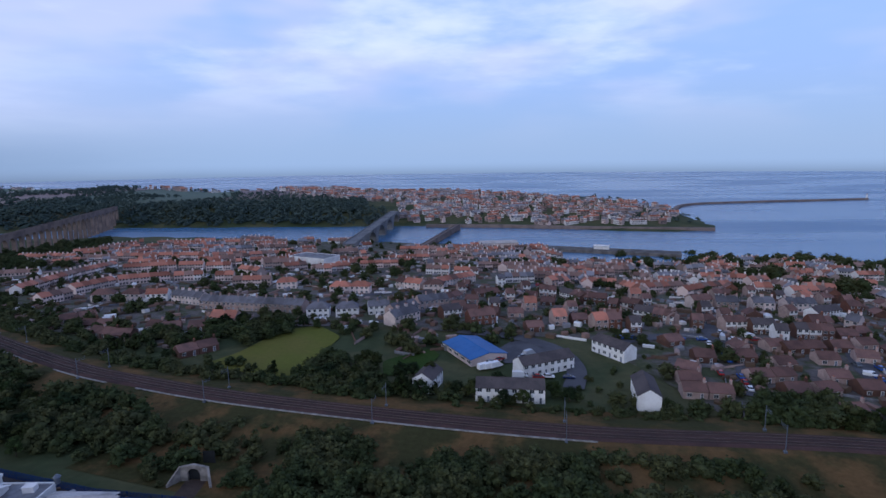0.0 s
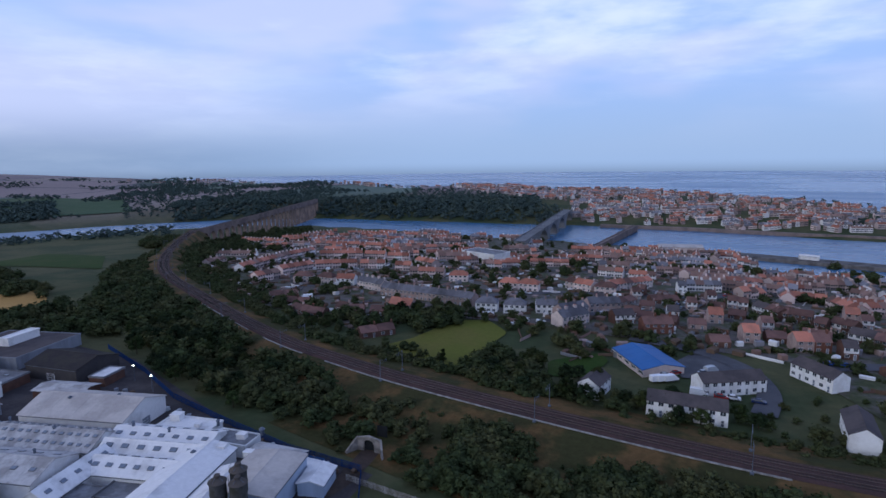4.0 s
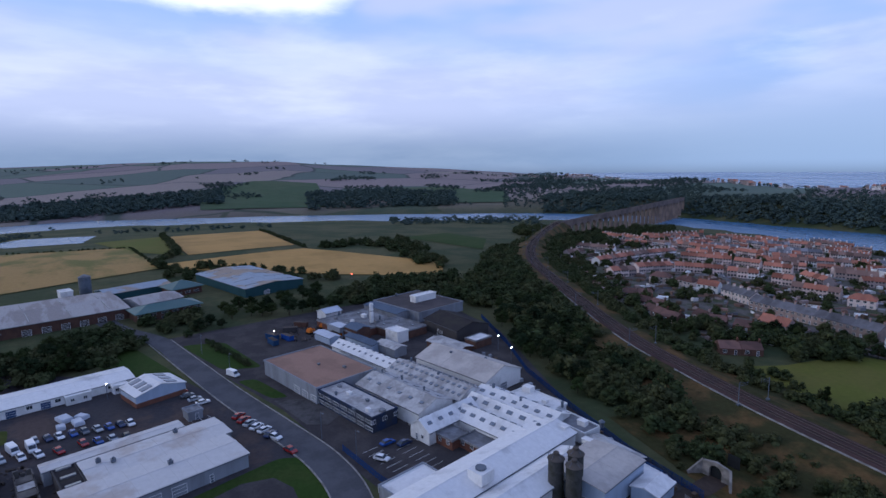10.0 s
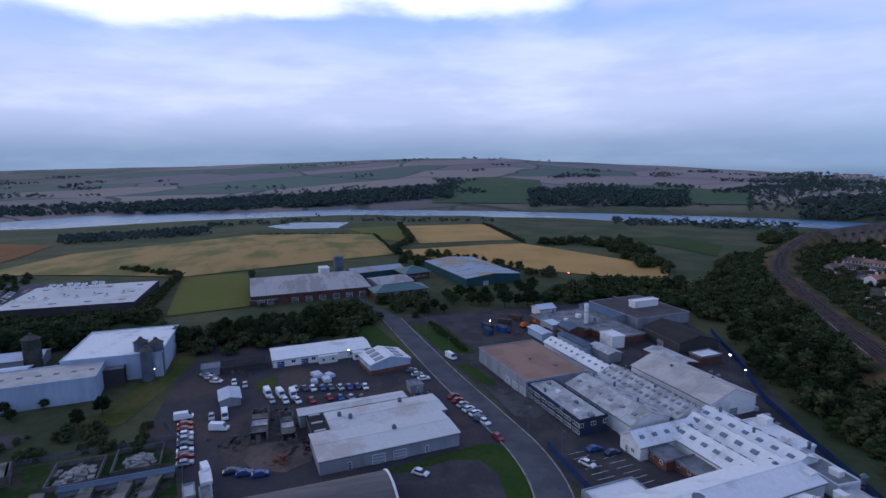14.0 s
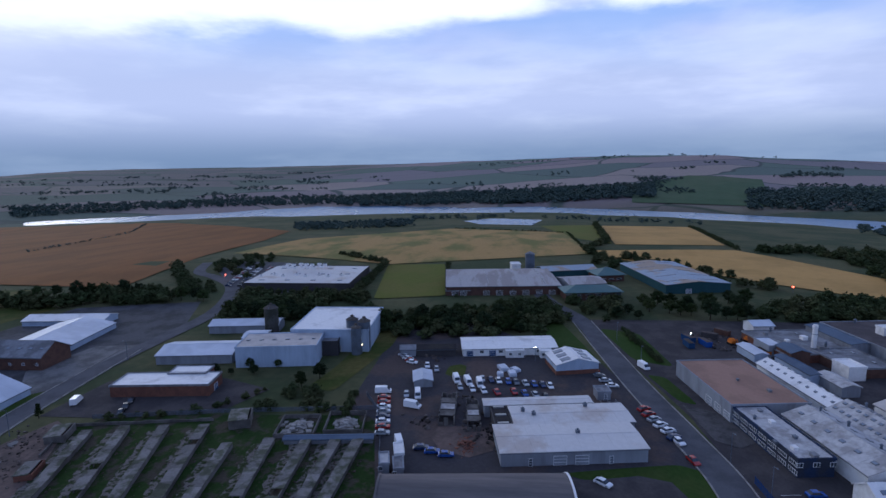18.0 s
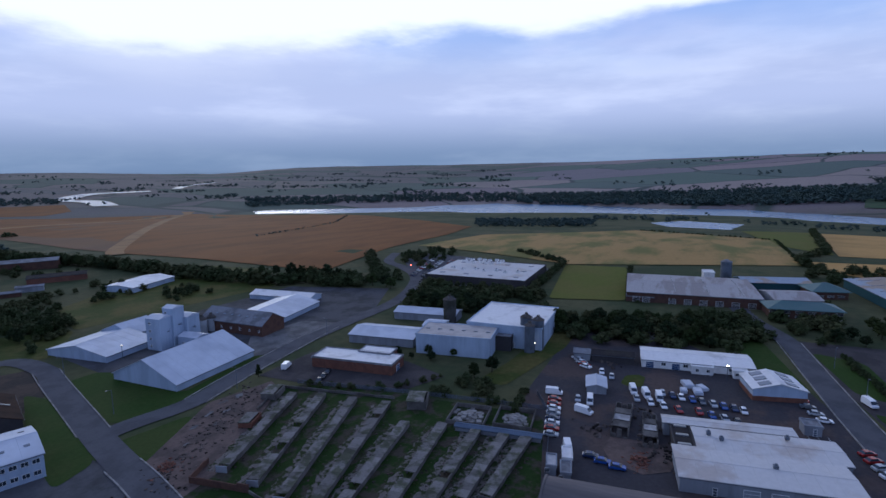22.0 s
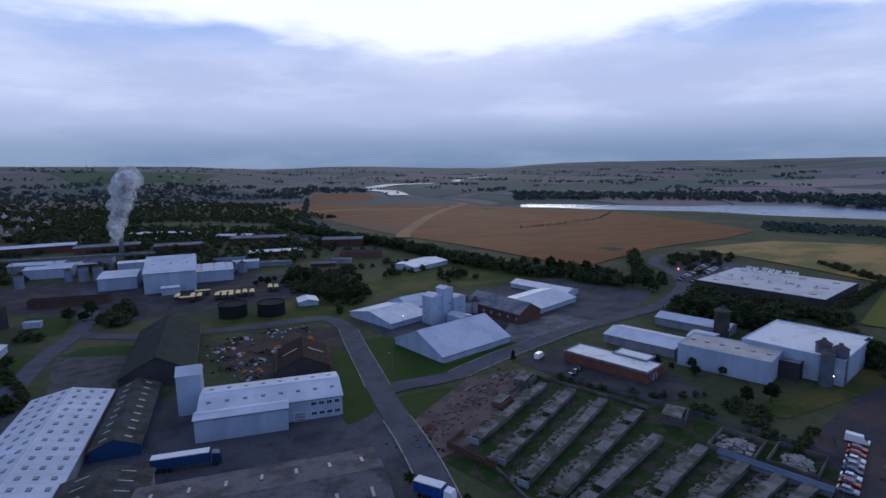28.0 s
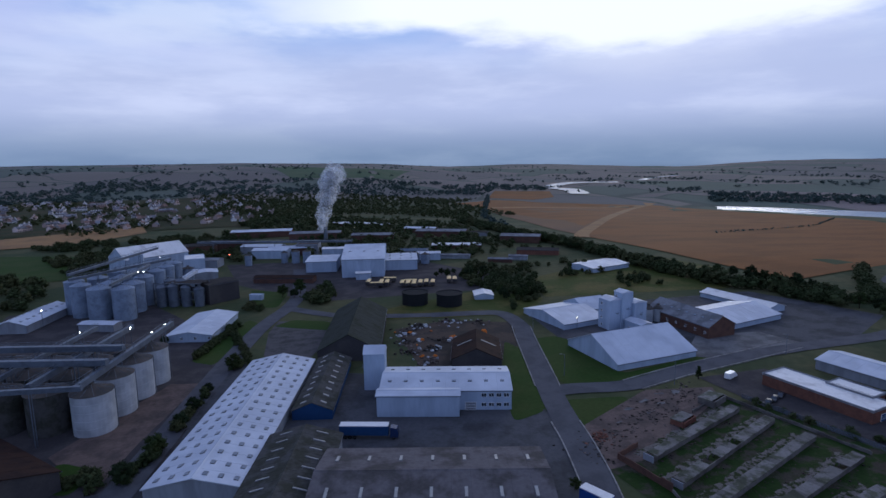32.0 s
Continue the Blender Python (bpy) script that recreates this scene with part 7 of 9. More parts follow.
for x, y, w, d, h, r, lab in ((-144, -78, 8, 6, 2.6, 20, "broken concrete blockhouse"), (-113, -117.5, 7, 4, 1.6, 20, "low brick pen"), (-131, -125, 8, 5, 2.0, 20, "small concrete shelter")):
    t = thing("blockhouse", pose(x, y, 0.1, 0, 0, r), lab + " on the cleared plot", "ruin")
    g = Mesh()
    for a, b, c, e in ((-w / 2, w / 2, -d / 2, -d / 2 + 0.3), (-w / 2, w / 2, d / 2 - 0.3, d / 2), (-w / 2, -w / 2 + 0.3, -d / 2 + 0.3, d / 2 - 0.3), (w / 2 - 0.3, w / 2, -d / 2 + 0.3, d / 2 - 0.3)):
        g.box(a, b, c, e, -0.4, h)
    part("wall", g, "brick" if "brick" in lab else "concrete", t)
    g = Mesh()
    g.box(-w / 2 + 0.4, w / 2 + 0.2, -d / 2 - 0.2, d / 2 - 0.8, h, h + 0.22)
    part("roof_slab", g, "slab", t)
for x, y, r in ((-142.5, -60, 8), (-146, -47, 8)):
    t = thing("rubble_pen", pose(x, y, 0.1, 0, 0, r), "walled pen holding pale rubble heaps", "ruin", "rubble pens")
    for k, (a, b, c, e) in enumerate(((-6, 6, -5.5, -5.25), (-6, 6, 5.25, 5.5), (-6, -5.75, -5.25, 5.25), (5.75, 6, -5.25, 5.25))):
        g = Mesh()
        g.box(a, b, c, e, -0.3, 1.3)
        part("wall", g, "concrete", t)
    g = Mesh()
    for i in range(70):
        a, b = random.gauss(0, 2.0), random.gauss(0, 1.7)
        s = random.uniform(0.3, 0.8)
        z = max(0, 1.2 - math.hypot(a, b) * 0.4)
        g.box(a - s, a + s, b - s, b + s * 0.8, z - 0.6, z + s * 0.4)
    tagged(part("rubble", g, "pale_stone", t), kind="stuff")
g = Mesh()
for i in range(300):
    u = random.random()
    x, y = -76 - 58 * u + random.gauss(0, 2.5), -112 - 24 * u + random.gauss(0, 3.5)
    s = random.uniform(0.1, 0.35)
    g.box(x - s, x + s, y - s, y + s * 0.7, -0.2, 0.14 + s * 0.5)
tagged(part("brick_rubble", g, "scrap", None), "scattered bricks and rubble beside the lane", "rubble", kind="stuff")


# ---- grain bins, silos, tanks and towers ----
def grain_bin(x, y, r, h, label, m="bin_white", cone=0.35, group="grain bins", rings=5, roof="bin_roof"):
    z0 = land(x, y)
    top = thing("grain_bin", pose(x, y, z0), label, "silo", group)
    g = Mesh()
    n = 28
    rows = [(r, -0.5)]
    for i in range(rings):
        a, b = h * i / rings, h * (i + 1) / rings
        rows += [(r, a + 0.05), (r, b - 0.15), (r + 0.07, b - 0.1), (r + 0.07, b)]
    v = [(q * math.cos(2 * math.pi * k / n), q * math.sin(2 * math.pi * k / n), z) for q, z in rows for k in range(n)]
    g.add(v, [(j * n + k, j * n + (k + 1) % n, (j + 1) * n + (k + 1) % n, (j + 1) * n + k) for j in range(len(rows) - 1) for k in range(n)])
    part("wall", g, m, top)
    c = Mesh()
    c.tube(r + 0.25, 0.6, h, h + r * cone, n).tube(0.65, 0.65, h + r * cone - 0.1, h + r * cone + 0.6, 10)
    part("roof", c, roof, top)
    ribs = 10 if r > 5 else 4
    for k in range(ribs):
        a = 2 * math.pi * k / ribs
        s = Mesh()
        s.limb((r * math.cos(a), r * math.sin(a), h + 0.08), (0.7 * math.cos(a), 0.7 * math.sin(a), h + r * cone + 0.06), 0.06, 0.05, 4)
        part("roof_rib", s, "steel", top)
    l = Mesh()
    for q in (-0.25, 0.25):
        l.box(-r - 0.35, -r - 0.28, q - 0.04, q + 0.04, 0, h + 0.8)
    for i in range(int(h / 0.5)):
        l.box(-r - 0.34, -r - 0.29, -0.25, 0.25, 0.4 + i * 0.5, 0.45 + i * 0.5)
    part("ladder", l, "steel", top)
    return top


for x, y, r, h in ((46.1, -173.9, 5.5, 11.8), (42.7, -185.2, 5.4, 12.2), (39.3, -196.6, 5.4, 12.4), (36.0, -207.9, 5.4, 12.4)):
    grain_bin(x, y, r, h, "pale concrete-white grain bin with a conical roof")
for k in range(11):
    x, y, r, h = 46.1 - 3.4 * (k % 4) + 12.3 * (k // 4 + 1), -173.9 - 11.33 * (k % 4) - 4.2 * (k // 4 + 1), 5.4, 12.0 + 0.2 * (k % 3)
    grain_bin(x, y, r, h, "weathered grey grain bin in the row behind", "roof_moss", group="rear grain bins", rings=3)
for x, y, r, h in ((73.3, -306.5, 5.3, 15.6), (61.8, -301.7, 5.1, 15.6), (59.8, -316.5, 5.2, 15.0), (71, -320, 5.0, 15.2), (83, -315, 4.6, 16.2), (88, -324, 4.6, 16.8), (57, -330, 4.8, 15.6), (68, -333, 4.8, 15.6), (80, -335, 4.8, 15.8), (52.5, -342, 4.5, 16.2), (49, -353, 4.4, 16.6), (62, -346, 4.6, 16.2), (45.8, -364, 4.2, 16.6), (74, -350, 4.6, 16.2)):
    grain_bin(x, y, r, h, "tall steel grain silo with a conical roof", "silo_steel", group="steel grain silos", roof="silo_steel")
for x, y, r, h in ((48, -322, 2.8, 10.5), (42, -320.5, 2.8, 11), (35.5, -318, 2.7, 10.5), (29, -315.5, 2.6, 9.5), (38.5, -327, 2.6, 12.5), (45, -329.5, 2.6, 12.5)):
    grain_bin(x, y, r, h, "small dark process silo under the steel frame", "steel", cone=0.5, group="dark process silos", rings=3, roof="steel")


def steel_frame(x, y, w, d, h, rot, label, bays=4, floors=3):
    """An open frame of posts, beams and grating decks."""
    t = thing("pipe_rack", pose(x, y, land(x, y), 0, 0, rot), label, "pipe rack")
    for i in range(bays + 1):
        for q in (-d / 2, d / 2):
            a = -w / 2 + w * i / bays
            part("post", Mesh().box(a - 0.16, a + 0.16, q - 0.16, q + 0.16, -0.4, h), "steel", t)
    for k in range(1, floors + 1):
        z = h * k / floors
        for q in (-d / 2, d / 2):
            part("beam", Mesh().box(-w / 2, w / 2, q - 0.12, q + 0.12, z - 0.4, z - 0.02), "steel", t)
        part("deck", Mesh().box(-w / 2, w / 2 - (w / bays if k == floors else 0), -d / 2 + 0.14, d / 2 - 0.14, z - 0.12, z), "roof_dark", t)
        part("handrail", Mesh().box(-w / 2, w / 2, -d / 2 - 0.04, -d / 2 + 0.04, z + 1.0, z + 1.08), "steel", t)
    for i in range(bays):
        a = -w / 2 + w * i / bays
        part("brace", Mesh().limb((a, -d / 2, 0.2), (a + w / bays, -d / 2, h / floors - 0.3), 0.09, 0.09, 5), "steel", t)
    return t


steel_frame(38, -323.5, 26, 10, 12.5, -24, "dark open steel frame round the process silos")

# conveyor bridges over the bins
def gantry(p, q, z0, z1, label, w=1.2, h=1.3, m="steel", legs=4):
    run = math.hypot(q[0] - p[0], q[1] - p[1])
    rot = math.degrees(math.atan2(q[1] - p[1], q[0] - p[0]))
    top = thing("conveyor_gantry", pose(p[0], p[1], 0, 0, 0, rot), label, "conveyor")
    g = Mesh()
    g.add([(0, -w / 2, z0), (run, -w / 2, z1), (run, w / 2, z1), (0, w / 2, z0), (0, -w / 2, z0 + h), (run, -w / 2, z1 + h), (run, w / 2, z1 + h), (0, w / 2, z0 + h)], [(3, 2, 1, 0), (4, 5, 6, 7), (0, 1, 5, 4), (1, 2, 6, 5), (2, 3, 7, 6), (3, 0, 4, 7)])
    part("casing", g, m, top)
    for i in range(legs):
        u = (i + 0.5) / legs
        z = z0 + (z1 - z0) * u
        for y in (-w / 2 + 0.1, w / 2 - 0.1):
            l = Mesh()
            l.box(u * run - 0.1, u * run + 0.1, y - 0.1, y + 0.1, -0.3, z)
            part("leg", l, "steel", top)
    n = max(2, int(run / 3))
    for s in (-1, 1):
        rail = Mesh()
        for i in range(n + 1):
            u = i / n
            z = z0 + (z1 - z0) * u + h
            rail.box(u * run - 0.04, u * run + 0.04, s * w / 2 - 0.04, s * w / 2 + 0.04, z, z + 1.0)
        rail.add([(0, s * w / 2 - 0.04, z0 + h + 0.95), (run, s * w / 2 - 0.04, z1 + h + 0.95), (run, s * w / 2 + 0.04, z1 + h + 0.95), (0, s * w / 2 + 0.04, z0 + h + 0.95), (0, s * w / 2 - 0.04, z0 + h + 1.05), (run, s * w / 2 - 0.04, z1 + h + 1.05), (run, s * w / 2 + 0.04, z1 + h + 1.05), (0, s * w / 2 + 0.04, z0 + h + 1.05)], [(4, 5, 6, 7), (0, 1, 5, 4), (2, 3, 7, 6)])
        part("handrail", rail, "steel", top)


gantry((48, -167), (31, -226), 14.6, 14.6, "steel conveyor gantry over the front grain bins", h=1.7)
gantry((60.5, -172), (44.5, -226), 14.8, 14.8, "steel conveyor gantry over the rear grain bins", h=1.7)
gantry((43, -180), (96, -198), 16.8, 16.8, "cross conveyor between the rows of bins", legs=3, w=1.8, h=1.8)
gantry((41, -193), (94, -211), 16.8, 16.8, "cross conveyor between the rows of bins", legs=3, w=1.8, h=1.8)
gantry((88, -316), (47, -360), 18.4, 19.0, "conveyor gantry over the steel silos", legs=2)
gantry((92, -330), (60, -404), 18.6, 20.0, "conveyor gantry leading to the mill", legs=2)
gantry((66, -297), (56, -345), 17.8, 18.6, "conveyor gantry across the silo roofs", legs=2)
gantry((44, -327), (33, -352), 8.0, 12.0, "pale sloping conveyor rising to the intake", w=2.6, h=1.8, m="roof_sheet", legs=2)


def tower(name, x, y, w, d, h, rot, label, m="sheet_blue_grey", cap=1.0):
    t = thing(name, pose(x, y, land(x, y), 0, 0, rot), label, "tower")
    g = Mesh()
    g.box(-w / 2, w / 2, -d / 2, d / 2, -0.5, h)
    part("wall", g, m, t)
    g = Mesh()
    g.prism([(-d / 2 - 0.2, h), (d / 2 + 0.2, h), (0, h + cap)], "x", -w / 2 - 0.2, w / 2 + 0.2)
    part("roof", g, "roof_sheet", t)
    for i in range(int(h / 3.2)):
        part("window", WIN_SMALL, None, t, m=pose(-w * 0.2, -d / 2 - 0.04, 1.2 + i * 3.2))
    s = Mesh()
    s.box(w / 2, w / 2 + 0.9, -0.5, 0.5, h * 0.55, h * 0.55 + 0.12)
    for q in (-0.45, 0.45):
        s.box(w / 2 + 0.8, w / 2 + 0.88, q - 0.04, q + 0.04, h * 0.55 + 0.12, h * 0.55 + 1.1)
    part("landing", s, "steel", t)
    return t


tower("elevator_tower", -149.5, -202, 7.5, 7.5, 13.4, 95, "pale sheet-clad grain elevator tower")
tower("elevator_tower", -155, -200.5, 5.5, 6, 16.4, 95, "tallest pale elevator tower of the maltings")
tower("elevator_tower", -161, -200, 7, 7, 11.6, 95, "stepped pale elevator tower")
tower("elevator_tower", -157, -192, 10, 7, 4.6, 95, "low pale intake house below the towers")
tower("dust_tower", -36.2, -175, 7, 6.5, 12.5, -19, "pale blue dust tower with a gabled cap", cap=2.2)
tower("mill_tower", 73, -404, 8, 8, 17.5, 6, "pale tower at the mill", cap=0.6)
tower("plant_tower", -92, -400, 4, 4, 13, -13, "slim tower beside the process hall", cap=0.4)
for x, y, r, h in ((-171.5, -203.5, 2.2, 6.0), (-176, -202.5, 2.2, 6.0)):
    grain_bin(x, y, r, h, "small pale hopper bin beside the maltings", cone=0.8, group="hopper bins", rings=3)
for x, y, r, h, m in ((-209.5, -58, 2.4, 12.2, "steel"), (-211.5, -63.5, 2.4, 12.2, "steel"), (-204.5, -60, 2.0, 11.0, "steel"), (-229, -106, 3.0, 11.5, "roof_moss"), (-77, 85, 1.7, 10.6, "roof_moss"), (-74.6, 88.6, 1.7, 11.6, "roof_moss"), (-72.6, 85.8, 1.7, 10.6, "roof_moss")):
    grain_bin(x, y, r, h, "slim dark storage silo beside a works building", m, cone=0.5, group="slim silos", rings=4)
for x, y in ((-79.8, -276), (-96, -267)):
    t = thing("storage_tank", pose(x, y, 0), "round black open-topped tank", "tank", "black tanks")
    g = Mesh()
    g.tube(6.8, 6.8, -0.3, 6.2, 28)
    part("wall", g, "tank_black", t)
    g = Mesh()
    n = 28
    v = [(q * math.cos(2 * math.pi * k / n), q * math.sin(2 * math.pi * k / n), z) for q, z in ((6.8, 6.2), (7.1, 6.2), (7.1, 6.5), (6.8, 6.5)) for k in range(n)]
    g.add(v, [(j * n + k, j * n + (k + 1) % n, (j + 1) % 4 * n + (k + 1) % n, (j + 1) % 4 * n + k) for j in range(4) for k in range(n)])
    part("rim", g, "tank_black", t)
chim = thing("chimney_stack", pose(-216.5, 115, 0), "white steel chimney stack", "chimney")
g = Mesh()
g.tube(1.0, 0.85, -0.2, 12.4, 14).tube(1.02, 1.02, 11.2, 12.0, 14)
part("shaft", g, "roof_white", chim)
g = Mesh()
g.tube(1.3, 1.3, 8.8, 8.95, 14)
part("platform", g, "steel", chim)

for x, y, r, h in ((-30, -428, 3.0, 9.0), (-38, -425, 3.0, 9.0), (-22, -432, 2.4, 8.0), (-114, -392, 3.2, 7.0), (-120, -386, 3.2, 7.0), (4, -430, 2.6, 8.0), (46, -372, 3.6, 12.0), (39, -368, 3.6, 12.0)):
    grain_bin(x, y, r, h, "round steel process tank of the plant", "silo_steel", cone=0.3, group="process tanks", rings=3)
# steam from the plant
g = Mesh()
for i in range(34):
    u = i / 33
    c = Vector((-64 - 15 * u * u + random.gauss(0, 1 + 3.5 * u), -530 + random.gauss(0, 1 + 3.5 * u), 12 + 54 * u))
    rad = 3.0 + 5.5 * u * random.uniform(0.7, 1.2)
    bm = bmesh.new()
    bmesh.ops.create_icosphere(bm, subdivisions=3, radius=1.0)
    g.add([c + v.co * rad * (1 + 0.55 * noise.noise(v.co * 1.4 + Vector((i * 2.2, 0, 0)))) for v in bm.verts], [tuple(x.index for x in f.verts) for f in bm.faces])
    bm.free()
tagged(part("steam", g, "steam", None), "plume of white steam over the process plant", "steam", kind="stuff")
st = thing("steam_stack", pose(-66, -530, 0), "short steel stack that gives off steam", "chimney")
g = Mesh()
g.tube(2.0, 1.6, -0.3, 15, 14)
part("shaft", g, "steel", st)


gantry((44, -500), (-78, -455), 9.5, 9.5, "blue-grey pipe bridge across the process plant", w=2.0, h=1.6, legs=5)
gantry((97, -176), (46, -165), 15.4, 15.4, "cross conveyor at the end of the bins", legs=2)
gantry((73, -176), (57, -230), 14.8, 14.8, "steel conveyor gantry over the outer bins", legs=3)
# ---- underpass, fences, lamps ----
por = thing("railway_underpass", pose(-60.5, 121.5, 0, 0, 0, -2) @ Matrix.Scale(0.9, 4), "small stone underpass with a dark arched mouth", "underpass")
g = Mesh()
n = 10
pts = [(-3.7, -0.5), (-1.7, -0.5), (-1.7, 2.0)] + [(-1.7 * math.cos(math.pi * i / n), 2.0 + 1.7 * math.sin(math.pi * i / n)) for i in range(1, n)] + [(1.7, 2.0), (1.7, -0.5), (3.7, -0.5), (3.7, 4.0), (0, 4.8), (-3.7, 4.0)]
m = len(pts)
g.add([(x, y, z) for y in (0, 0.8) for x, z in pts], [tuple(range(m)), tuple(range(m, 2 * m))[::-1]] + [((i + 1) % m, i, i + m, (i + 1) % m + m) for i in range(m)])
part("portal", g, "portal_stone", por)
# black floor and a black sheet inside the mouth stand in for shade
g = Mesh()
g.box(-1.72, 1.72, 0.6, 9, -0.4, 0.05)
g.add([(x, 0.77, z) for x, z in [(-1.75, -0.5)] + [(-1.75 * math.cos(math.pi * i / n), 2.0 + 1.75 * math.sin(math.pi * i / n)) for i in range(n + 1)] + [(1.75, -0.5)]], [tuple(range(n + 3))])
g.add([(-1.7, 9, -0.4), (1.7, 9, -0.4), (1.7, 9, 3.8), (-1.7, 9, 3.8)], [(0, 1, 2, 3)])
part("tunnel", g, "tank_black", por)
for s in (-1, 1):
    g = Mesh()
    g.add([(s * 3.5, 0.2, -0.5), (s * 5.6, -3.2, -0.5), (s * 5.6, -3.2, 0.8), (s * 3.5, 0.2, 4.2), (s * 4.0, 0.6, -0.5), (s * 6.1, -2.9, -0.5), (s * 6.1, -2.9, 0.8), (s * 4.0, 0.6, 4.2)], [(0, 1, 2, 3), (7, 6, 5, 4), (3, 2, 6, 7), (1, 5, 6, 2), (0, 3, 7, 4)])
    part("wing_wall", g, "portal_stone", por)


def fence(line, h, m, label, every=2.6):
    t = thing("fence", pose(0, 0, 0), label, "fence")
    g = Mesh()
    g.box(-0.05, 0.05, -0.05, 0.05, -0.3, h)
    post = g.data("post", m)
    for (x0, y0), (x1, y1) in zip(line, line[1:]):
        run = math.hypot(x1 - x0, y1 - y0)
        rot = math.degrees(math.atan2(y1 - y0, x1 - x0))
        k = max(1, int(run / every))
        g = Mesh()
        for i in range(int(run / 0.35)):
            g.box(i * 0.35 + 0.05, i * 0.35 + 0.24, -0.02, 0.02, 0.1, h - 0.05)
        g.box(0, run, -0.05, -0.02, 0.5, 0.58).box(0, run, -0.05, -0.02, h - 0.5, h - 0.42)
        part("panel", g, m, t, m=pose(x0, y0, land(x0, y0), 0, 0, rot))
        for i in range(k):
            u = i / k
            part("post", post, None, t, m=pose(x0 + (x1 - x0) * u, y0 + (y1 - y0) * u, land(x0, y0)))


fence([(-200, 166), (-163, 149), (-136, 134), (-107, 124), (-81, 116), (-58, 112), (-52, 98)], 2.2, "fence_blue", "blue palisade fence along the works")
fence([(-126, 57), (-107, 58), (-97, 60), (-88, 52)], 2.0, "fence_blue", "blue palisade fence by the car park")
fence([(-60, 108), (-30, 102), (20, 92)], 1.8, "pale_stone", "grey palisade fence on the bank")
fence([(-96, -30), (-106, -28), (-152, -38), (-166, -46)], 1.8, "steel", "grey mesh fence between the plots")
fence([(-142, -124), (-150, -84), (-156, -40)], 1.6, "steel", "grey mesh fence along the ruin plot")


def lamp(x, y, h, glow="lamp_white", label="lit floodlight on a steel post", size=0.32):
    t = thing("floodlight", pose(x, y, land(x, y)), label, "lamp post", "lit lamps")
    g = Mesh()
    g.tube(0.12, 0.08, -0.2, h, 8)
    part("post", g, "steel", t)
    g = Mesh()
    g.box(-0.35, 0.35, -0.3, 0.3, h, h + 0.2)
    part("housing", g, "steel", t)
    bm = bmesh.new()
    bmesh.ops.create_icosphere(bm, subdivisions=2, radius=size)
    d = bpy.data.meshes.new("bulb")
    bm.to_mesh(d)
    bm.free()
    d.materials.append(MATS[glow])
    part("bulb", d, None, t, m=pose(0, 0, h + size * 0.6))


# the one at (-231, 75) is a lorry's headlight, put on an added post
for x, y, h in ((-160.5, 142, 5.5), (-147, 136.5, 5.5), (-231, 75, 3.2), (-203, 10, 5)):
    lamp(x, y, h)
for x, y, h in ((44, -220, 16.5), (36, -213, 16), (33, -222, 16), (61, -224, 15.5), (58, -322, 19.5), (55.5, -321, 19.5), (74, -376, 19.5), (54, -368, 19.5), (96, -300, 8)):
    lamp(x, y, h)
for x, y, h in ((-68, -147.5, 5.6), (-133.5, -204, 5.5), (-170, -107, 3), (-205, -58, 3.5), (-90, -512, 14), (-25, -330, 6)):
    lamp(x, y, h, "lamp_warm", "small warm wall lamp on a post", 0.27)
for x, y in ((-337, -186), (18.6, -470), (-323, 158)):
    lamp(x, y, 3, "lamp_red", "red tail light glow on a short post", 0.45)
for line in ([(-230, 45), (-200, 48)], [(-120, 58), (-135, 55)], [(-100, -160), (-112, -205)], [(-130, -140), (-190, -148)]):
    for x, y in line:
        t = thing("street_lamp", pose(x, y, 0), "tall grey street lamp beside the road", "lamp post", "street lamps")
        g = Mesh()
        g.tube(0.11, 0.07, -0.2, 8.0, 8).limb((0, 0, 7.9), (1.4, 0, 8.3), 0.06, 0.05).box(1.2, 1.9, -0.15, 0.15, 8.25, 8.4)
        part("post", g, "steel", t)

